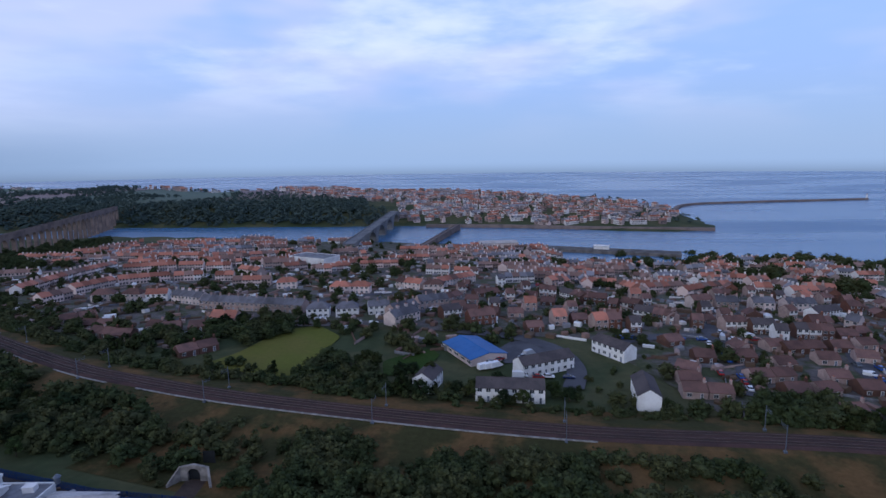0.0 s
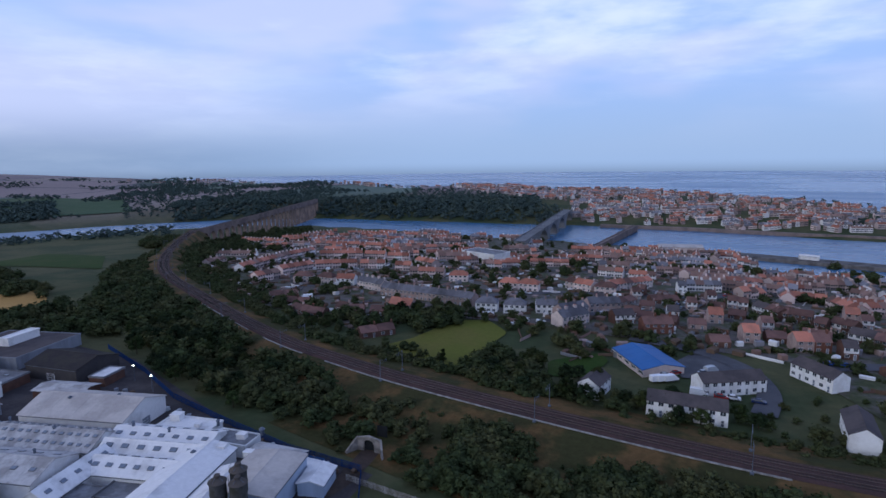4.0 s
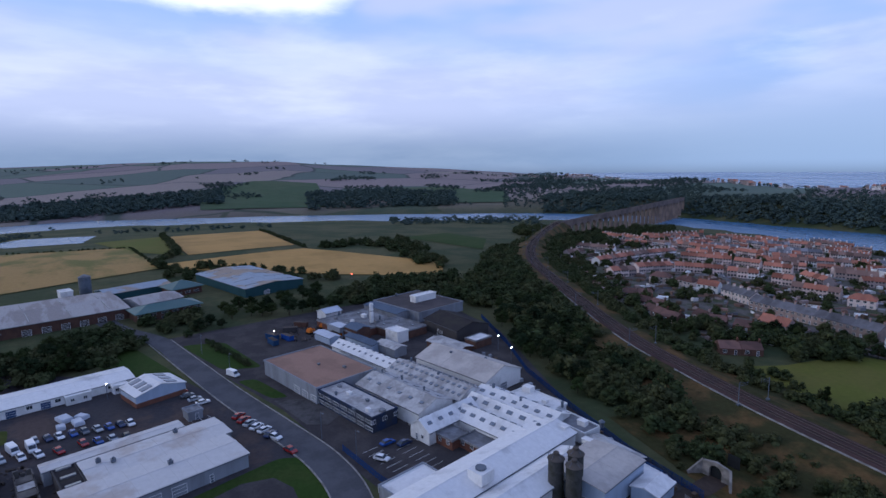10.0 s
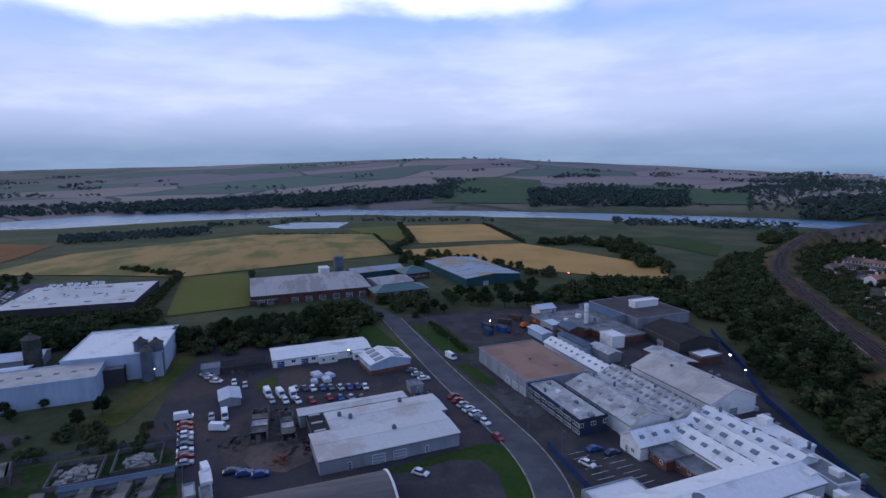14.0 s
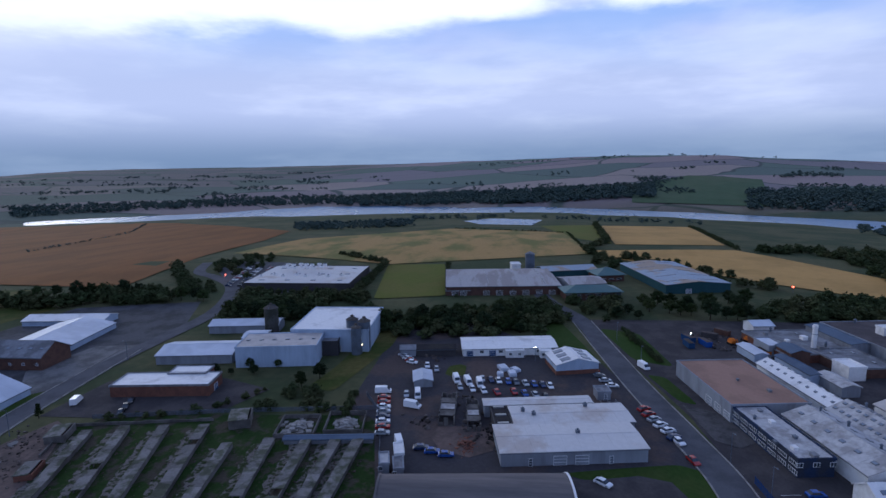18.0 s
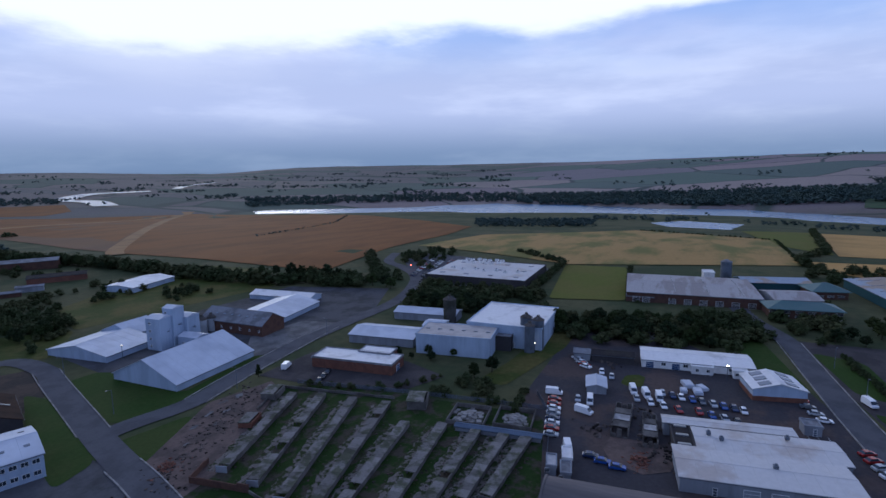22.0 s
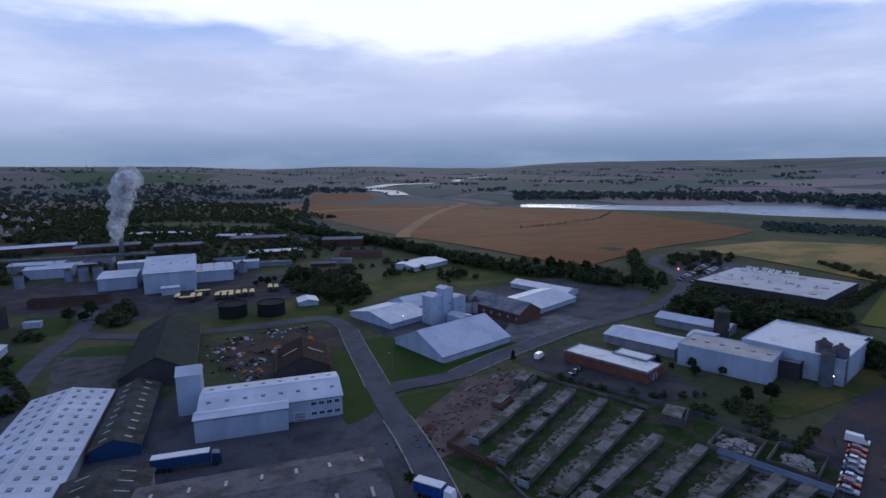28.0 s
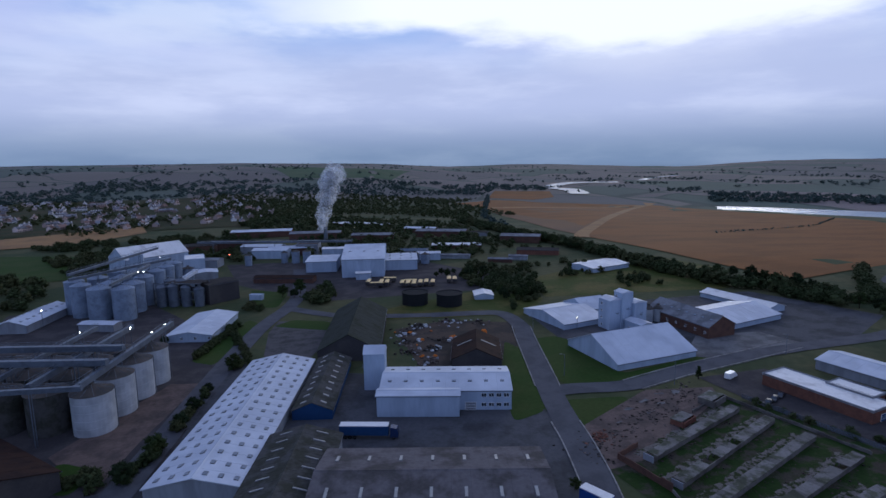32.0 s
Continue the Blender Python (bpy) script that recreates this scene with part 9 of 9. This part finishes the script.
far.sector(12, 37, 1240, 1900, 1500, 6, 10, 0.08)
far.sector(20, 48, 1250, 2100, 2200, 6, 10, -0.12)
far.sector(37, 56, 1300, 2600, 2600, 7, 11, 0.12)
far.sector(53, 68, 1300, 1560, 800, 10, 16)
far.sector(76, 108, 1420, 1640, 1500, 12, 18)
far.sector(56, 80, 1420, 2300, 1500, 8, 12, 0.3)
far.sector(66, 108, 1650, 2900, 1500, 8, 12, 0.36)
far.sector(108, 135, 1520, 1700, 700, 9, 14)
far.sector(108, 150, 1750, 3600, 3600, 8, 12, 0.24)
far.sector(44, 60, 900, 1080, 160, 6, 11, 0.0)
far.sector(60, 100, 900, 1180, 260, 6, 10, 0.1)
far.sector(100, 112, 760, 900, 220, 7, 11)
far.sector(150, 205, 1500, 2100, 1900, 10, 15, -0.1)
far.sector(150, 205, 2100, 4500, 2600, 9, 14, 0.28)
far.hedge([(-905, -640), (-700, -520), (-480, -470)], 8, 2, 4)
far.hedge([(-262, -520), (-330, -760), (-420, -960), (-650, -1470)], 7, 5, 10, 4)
mid = Wood(FAR_CROWNS)
mid.sector(157, 205, 560, 1450, 2600, 5, 9, 0.02)
mid.sector(157, 170, 430, 640, 220, 5, 10, 0.0)
mid.sector(158, 180, 640, 900, 420, 6, 11, -0.1)
mid.sector(150, 185, 900, 1500, 1500, 6, 10)
mid.done("middle_wood", "wood_leaf", "dark green trees between the plant and the suburb")
# the far woods' leaf colour carries the haze
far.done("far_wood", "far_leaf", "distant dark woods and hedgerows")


def garden_pieces():
    """Garden sheds, walls, hedges and outbuildings between the houses, joined."""
    rnd = random.Random(77)
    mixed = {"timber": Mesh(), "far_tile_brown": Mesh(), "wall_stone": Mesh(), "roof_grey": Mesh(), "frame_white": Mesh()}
    spots = (([(-320, 330), (-185, 245), (-95, 212), (-95, 250), (60, 222), (60, 330), (-60, 420), (-340, 440)], 420), ([(60, 225), (82, 150), (260, 130), (330, 240), (300, 420), (60, 400)], 420), ([(-60, 245), (-15, 205), (40, 225), (20, 245)], 30))
    field = [(-93, 198), (-74, 250), (-50, 244), (-38, 219), (-53, 188), (-64, 180)]
    for o, n in spots:
        xs, ys = [p[0] for p in o], [p[1] for p in o]
        done = 0
        for _ in range(n * 20):
            x, y = rnd.uniform(min(xs), max(xs)), rnd.uniform(min(ys), max(ys))
            if done >= n or not inside(x, y, o) or not free_spot(x, y, 6.5) or inside(x, y, field) or rail_distance(x, y) < 12:
                continue
            done += 1
            g = mixed[rnd.choice(("timber", "timber", "far_tile_brown", "far_tile_brown", "wall_stone", "roof_grey", "frame_white"))]
            z, r = land(x, y), rnd.choice((20, -30, 65, 110)) + rnd.uniform(-6, 6)
            ca, sa = math.cos(radians(r)), math.sin(radians(r))
            a, b, h = rnd.choice(((1.3, 1.0, 2.1), (1.6, 1.2, 2.2), (2.6, 1.5, 2.3), (4.5, 0.15, 1.2), (7.0, 0.15, 1.1), (2.2, 0.9, 1.4)))
            v = [(p, q, k) for k in (-0.3, h * 0.8) for p, q in ((-a, -b), (a, -b), (a, b), (-a, b))] + [(-a, 0, h), (a, 0, h)]
            g.add([(x + p * ca - q * sa, y + p * sa + q * ca, z + k) for p, q, k in v], [(0, 1, 5, 4), (2, 3, 7, 6), (1, 2, 6, 9, 5), (3, 0, 4, 8, 7), (4, 5, 9, 8), (6, 7, 8, 9)])
    for m, g in mixed.items():
        tagged(part("garden_outbuildings", g, m, None), "small sheds, walls and hutches in the gardens", "outbuilding", kind="stuff")


garden_pieces()

# ---- cars, vans, lorries ----
def wheel_mesh(r, w):
    g = Mesh()
    n = 12
    v = [(q * math.cos(2 * math.pi * k / n), y, q * math.sin(2 * math.pi * k / n)) for q, y in ((r, -w / 2), (r, w / 2), (r * 0.6, w / 2 + 0.02), (r * 0.6, -w / 2 - 0.02)) for k in range(n)]
    g.add(v, [(j * n + k, j * n + (k + 1) % n, (j + 1) % 4 * n + (k + 1) % n, (j + 1) % 4 * n + k) for j in range(4) for k in range(n)])
    return g.data("wheel", "tyre")


WHEEL, BIG_WHEEL = wheel_mesh(0.31, 0.2), wheel_mesh(0.5, 0.3)


def tapered(section, half_low, half_high, z_low, z_high):
    """A closed side outline given width, narrower towards its top."""
    g = Mesh()
    n = len(section)
    v = []
    for s in (-1, 1):
        for x, z in section:
            u = (z - z_low) / (z_high - z_low)
            v.append((x, s * (half_low + (half_high - half_low) * u), z))
    g.add(v, [tuple(range(n)), tuple(range(n, 2 * n))[::-1]] + [((i + 1) % n, i, i + n, (i + 1) % n + n) for i in range(n)])
    return g


def car_template(colour):
    t = thing("car", pose(0, 0, -500), colour + " hatchback car parked with dark windows", "car", "parked cars")
    part("body", tapered([(-2.1, 0.28), (2.05, 0.28), (2.12, 0.5), (2.0, 0.72), (1.2, 0.86), (-1.85, 0.92), (-2.12, 0.75)], 0.88, 0.82, 0.28, 0.92), "car_" + colour, t)
    part("glasshouse", tapered([(-1.75, 0.9), (1.1, 0.87), (0.45, 1.36), (-1.2, 1.38)], 0.80, 0.62, 0.87, 1.38), "dark_glass", t)
    part("roof", tapered([(-1.18, 1.37), (0.44, 1.35), (0.3, 1.44), (-1.0, 1.46)], 0.64, 0.58, 1.35, 1.46), "car_" + colour, t)
    for x in (-1.3, 1.3):
        for y in (-0.78, 0.78):
            part("wheel", WHEEL, None, t, m=pose(x, y, 0.31))
    return t


def van_template(colour):
    t = thing("van", pose(0, 0, -500), colour + " panel van parked with its doors shut", "van", "parked vans")
    part("body", tapered([(-2.7, 0.35), (2.65, 0.35), (2.7, 0.9), (2.1, 1.15), (1.35, 2.0), (1.1, 2.25), (-2.65, 2.3), (-2.72, 1.2)], 0.98, 0.88, 0.35, 2.3), "car_" + colour, t)
    part("windscreen", tapered([(2.12, 1.17), (2.16, 1.2), (1.42, 2.02), (1.36, 2.0)], 0.84, 0.8, 1.17, 2.02), "dark_glass", t)
    for x in (-1.7, 1.7):
        for y in (-0.85, 0.85):
            part("wheel", WHEEL, None, t, m=pose(x, y, 0.31))
    return t


CARS = {c: car_template(c) for c in ("white", "silver", "blue", "red", "black", "grey", "navy")}
VANS = {c: van_template(c) for c in ("white", "silver", "blue")}


def park(x, y, rot, colour, van=False):
    copy_thing((VANS if van and colour in VANS else CARS)[colour], pose(x, y, land(x, y) + (0.12 if abs(x) < 320 and y < 160 else 0.5), 0, 0, rot))


def park_row(x0, y0, x1, y1, n, rot, colours, van=False):
    for i in range(n):
        u = i / max(1, n - 1)
        park(x0 + (x1 - x0) * u + random.uniform(-0.2, 0.2), y0 + (y1 - y0) * u + random.uniform(-0.3, 0.3), rot + random.uniform(-4, 4), colours[i % len(colours)], van)


park_row(-163, 40.5, -146, 44.5, 6, 120, ("red", "red", "silver", "white", "white", "navy"))
park(-143.6, 45.0, 20, "white")
park(-134, 45.8, 15, "red")
park(-122, 22, 50, "white")
park(-115.8, 63, 30, "white")
park_row(-122, 68, -119, 72, 2, 100, ("blue", "navy"))
park(-168.5, -41, 100, "white", True)
park_row(-164, -39.6, -141, -34.8, 8, 100, ("red", "red", "white", "silver", "navy", "white", "red", "silver"))
park_row(-180, -18, -177, -10, 3, 15, ("white",), True)
park_row(-174.5, -16, -171, -4, 4, 15, ("silver", "white", "white", "red"))
park_row(-182, -9, -178, 14, 9, 12, ("silver", "navy", "white", "blue", "grey", "silver", "blue", "navy", "white"))
park_row(-172, 2, -169, 12, 4, 12, ("red", "blue", "silver", "black"))
park(-158.5, -29.5, 75, "white", True)
park(-166.5, -29.2, 10, "white", True)
park(-167, -33, 10, "silver")
park_row(-134, -23, -131, -16, 3, 100, ("navy", "blue", "blue"))
park(-135, -29, 20, "white", True)
park_row(-204, -41, -196, -36, 5, 70, ("white", "silver", "white", "red", "white"))
park_row(-193, -30, -190, -26, 2, 10, ("white", "silver"))
park(-198, 48.5, 20, "white", True)
park_row(-193, 30, -180, 34, 4, 100, ("red", "grey", "silver", "white"))
park(-152, -137.8, 198, "white", True)
for i in range(3):
    park(-146 - i * 4, -118 - i * 1.2, 25, "black")
for i in range(36):
    park(-318 - (i % 12) * 5.2, -158 - (i // 12) * 8 - (i % 12) * 1.2, 80, random.choice(("silver", "grey", "white", "navy", "red", "black")))
for x0, y0, x1, y1, n in ((95, 168, 104, 205, 7), (104, 200, 118, 236, 6), (146, 160, 152, 200, 8), (28, 182, 42, 180, 4), (20, 196, 32, 206, 4), (-30, 262, 20, 296, 8), (70, 222, 140, 216, 9), (30, 304, 66, 372, 9), (-190, 262, -140, 245, 5)):
    for i in range(n):
        u = (i + random.uniform(-0.3, 0.3)) / n
        park(x0 + (x1 - x0) * u + random.choice((-3, 3)), y0 + (y1 - y0) * u, math.degrees(math.atan2(y1 - y0, x1 - x0)), random.choice(("white", "white", "silver", "grey", "red", "blue", "navy")), random.random() < 0.15)
park_row(14, 190, 18, 192, 3, 30, ("white",), True)


def lorry(x, y, rot, box, cab, label, length=13.4, z=0.12):
    t = thing("lorry", pose(x, y, z, 0, 0, rot), label, "lorry", "lorries")
    g = Mesh()
    g.box(-length / 2, length / 2, -1.25, 1.25, 1.15, 3.75)
    part("trailer_wall", g, box, t)
    g = Mesh()
    g.box(-length / 2, length / 2, -1.26, 1.26, 3.75, 3.95)
    part("trailer_roof", g, "roof_white", t)
    g = Mesh()
    g.box(-length / 2, length / 2 + 1.5, -0.5, 0.5, 0.8, 1.15)
    part("chassis", g, "steel", t)
    if cab:
        part("cab", tapered([(length / 2 + 0.5, 0.6), (length / 2 + 2.7, 0.6), (length / 2 + 2.75, 1.7), (length / 2 + 2.4, 3.1), (length / 2 + 0.6, 3.4)], 1.2, 1.1, 0.6, 3.4), cab, t)
    for x in (-length / 2 + 1.5, -length / 2 + 2.8, -length / 2 + 4.1, length / 2 + 1.4):
        for y in (-1.05, 1.05):
            part("wheel", BIG_WHEEL, None, t, m=pose(x, y, 0.5))


lorry(-25.6, -141.5, 158.5, "sheet_blue", "car_navy", "dark blue articulated lorry with a white-topped trailer")
lorry(-66.5, -92.5, 115, "car_blue", "car_white", "blue lorry with a white cab on the road", 7.0, 0.3)
for i, (x, y) in enumerate(((-65.6, -329), (-72.7, -325), (-75.8, -323), (-84, -318), (-87.1, -316), (-90.3, -314), (-94.6, -315), (-98.4, -315), (-101.9, -313), (-114.4, -318), (-117.3, -316), (-69, -321.5), (-80, -332.5), (-90, -321))):
    t = thing("bulk_trailer", pose(x, y, 0.1, 0, 0, 70 if i < 11 else -19), "parked bulk trailer with a yellow sheeted top", "trailer", "yellow-topped trailers")
    g = Mesh()
    g.box(-4, 4, -1.25, 1.25, 1.1, 3.0)
    part("body", g, "sheet_dark", t)
    part("cover", tapered([(-4, 3.0), (4, 3.0), (3.9, 3.4), (-3.9, 3.4)], 1.3, 0.5, 3.0, 3.4), "yellow_sheet", t)
    for a in (-3, -1.8):
        for b in (-1.05, 1.05):
            part("wheel", BIG_WHEEL, None, t, m=pose(a, b, 0.5))
for x, y, r in ((-80, -205, 30), (-92, -212, 80), (-232, 98, 40), (-228, 90, 10)):
    t = thing("digger", pose(x, y, 0.1, 0, 0, r), "small orange excavator in the yard", "excavator")
    for s in (-0.9, 0.9):
        g = Mesh()
        g.box(-1.6, 1.6, s - 0.3, s + 0.3, 0, 0.7)
        part("crawler_track", g, "tyre", t)
    part("cab", tapered([(-1.4, 0.8), (1.2, 0.8), (1.3, 1.6), (0.5, 2.6), (-0.6, 2.6), (-1.5, 1.7)], 1.1, 0.8, 0.8, 2.6), "digger_orange", t)
    g = Mesh()
    g.limb((0.9, 0.3, 1.4), (3.0, 0.3, 3.0), 0.22, 0.18, 6).limb((3.0, 0.3, 3.0), (4.2, 0.3, 1.0), 0.18, 0.12, 6)
    part("arm", g, "digger_orange", t)
def chunk(g, x, y, z, a, b, h):
    """A lopsided block of scrap, turned any way."""
    r = random.uniform(0, 3.14)
    ca, sa = math.cos(r), math.sin(r)
    v = []
    for k, w in ((0.0, 1.0), (h, random.uniform(0.3, 1.0))):
        for p, q in ((-a, -b), (a, -b), (a, b), (-a, b)):
            p, q = p * w * random.uniform(0.7, 1.2), q * w * random.uniform(0.7, 1.2)
            v.append((x + p * ca - q * sa, y + p * sa + q * ca, z + k * random.uniform(0.7, 1.15)))
    g.add(v, [(3, 2, 1, 0), (4, 5, 6, 7), (0, 1, 5, 4), (1, 2, 6, 5), (2, 3, 7, 6), (3, 0, 4, 7)])


g, pale = Mesh(), Mesh()
for hx, hy, n, r in ((-62, -228, 90, 3.5), (-58, -215, 80, 3.0), (-57, -203, 70, 2.6), (-60, -190, 60, 2.6), (-70, -236, 70, 3.0), (-84, -238, 60, 2.8), (-98, -230, 50, 3.0), (-66, -205, 40, 2.5), (-74, -212, 40, 2.5)):
    for _ in range(n):
        a, b = random.gauss(0, r), random.gauss(0, r * 0.8)
        s = random.uniform(0.15, 0.8)
        chunk(pale if random.random() < 0.07 else g, hx + a, hy + b, max(0.0, 1.4 - 0.5 * math.hypot(a, b)) - 0.15, s, s * random.uniform(0.3, 0.9), s * random.uniform(0.4, 1.2))
tagged(part("scrap_heap", g, "scrap", None), "heaps of rusty mixed scrap along the yard edge", "scrap", kind="stuff")
bright = Mesh()
for _ in range(60):
    hx, hy = random.choice(((-60, -226), (-66, -205), (-64, -214), (-72, -234), (-88, -236), (-78, -214), (-60, -196)))
    h = random.uniform(0.3, 1.1)
    chunk(random.choice((bright, pale, pale, pale, pale)), hx + random.gauss(0, 3.5), hy + random.gauss(0, 3.0), 0.0, h, h * random.uniform(0.4, 1.0), h * random.uniform(0.4, 1.0))
tagged(part("painted_scrap", bright, "digger_orange", None), "orange and rusty machine parts among the scrap", "scrap", kind="stuff")
tagged(part("pale_scrap", pale, "bin_white", None), "pale dumped appliances and sheets among the scrap", "scrap", kind="stuff")
g = Mesh()
for _ in range(240):
    x, y, r = random.choice(((-238, 92, 4), (-226, 84, 4), (-236, 80, 3), (-205, -30, 4), (-168, -14, 4), (-150, -10, 4), (-150, -24, 3), (-142, -4, 3)))
    s = random.uniform(0.25, 0.8)
    chunk(g, x + random.gauss(0, r), y + random.gauss(0, r * 0.8), -0.05, s, s * random.uniform(0.4, 0.9), s * random.uniform(0.5, 1.4))
tagged(part("yard_clutter", g, "scrap", None), "crates and stacked clutter in the trade yards", "clutter", kind="stuff")
for t in (*CARS.values(), *VANS.values()):
    for o in (*t.children_recursive, t):
        bpy.data.objects.remove(o)
# painted bays
def bays(x, y, rot, n, label):
    t = thing("parking_bays", pose(x, y, land(x, y) + 0.075, 0, 0, rot), label, "road marking")
    for i in range(n):
        g = Mesh()
        g.box(i * 2.5 - 0.06, i * 2.5 + 0.06, -2.4, 2.4, 0, 0.01)
        part("bay_line", g, "paint_line", t)


bays(-122, 63, 8, 8, "white painted parking bays in the works yard")
bays(-118, 71, 8, 8, "white painted parking bays under the workshop")
bays(-165, 14, 98, 9, "white painted parking bays beside the showroom")

g = Mesh()
for _ in range(130):
    a, b = random.gauss(0, 2.6), random.gauss(0, 1.8)
    s = random.uniform(0.12, 0.5)
    chunk(g, -86 + a, -119 + b, max(0.0, 0.9 - 0.35 * math.hypot(a, b)) - 0.1, s, s * random.uniform(0.4, 0.9), s * random.uniform(0.4, 1.0))
for _ in range(110):
    a, b = random.gauss(0, 2.4), random.gauss(0, 1.8)
    r = random.uniform(0.15, 0.55)
    chunk(g, -137 + a, -11.5 + b, max(0.0, 1.1 - 0.4 * math.hypot(a, b)) - 0.1, r, r * random.uniform(0.4, 0.9), r * random.uniform(0.4, 1.0))
tagged(part("brick_heap", g, "brick", None), "heaps of broken red bricks and rubble on bare plots", "rubble", kind="stuff")
# stacked pallets and crates along the back of the works
def pallet_mesh(m):
    g = Mesh().box(-0.6, 0.6, -0.5, 0.5, 0.1, 0.15)
    for q in (-0.45, 0.0, 0.45):
        g.box(-0.6, 0.6, q - 0.05, q + 0.05, 0, 0.1)
    return g.data("pallet", m)


PALLETS = {m: pallet_mesh(m) for m in ("timber", "sheet_grey", "bin_white")}
for i in range(26):
    u = i / 25
    x, y = -158 + 98 * u + random.gauss(0, 0.8), 133.5 - 24 * u + random.gauss(0, 0.8)
    t = thing("pallet_stack", pose(x, y, 0.1, 0, 0, random.uniform(0, 90)), "stack of pallets and crates beside the works fence", "pallets", "pallet stacks")
    m = random.choice(("timber", "timber", "sheet_grey", "bin_white"))
    for k in range(random.randint(3, 8)):
        part("pallet", PALLETS[m], None, t, m=pose(random.uniform(-0.05, 0.05), random.uniform(-0.05, 0.05), k * 0.16, 0, 0, random.uniform(-4, 4)))
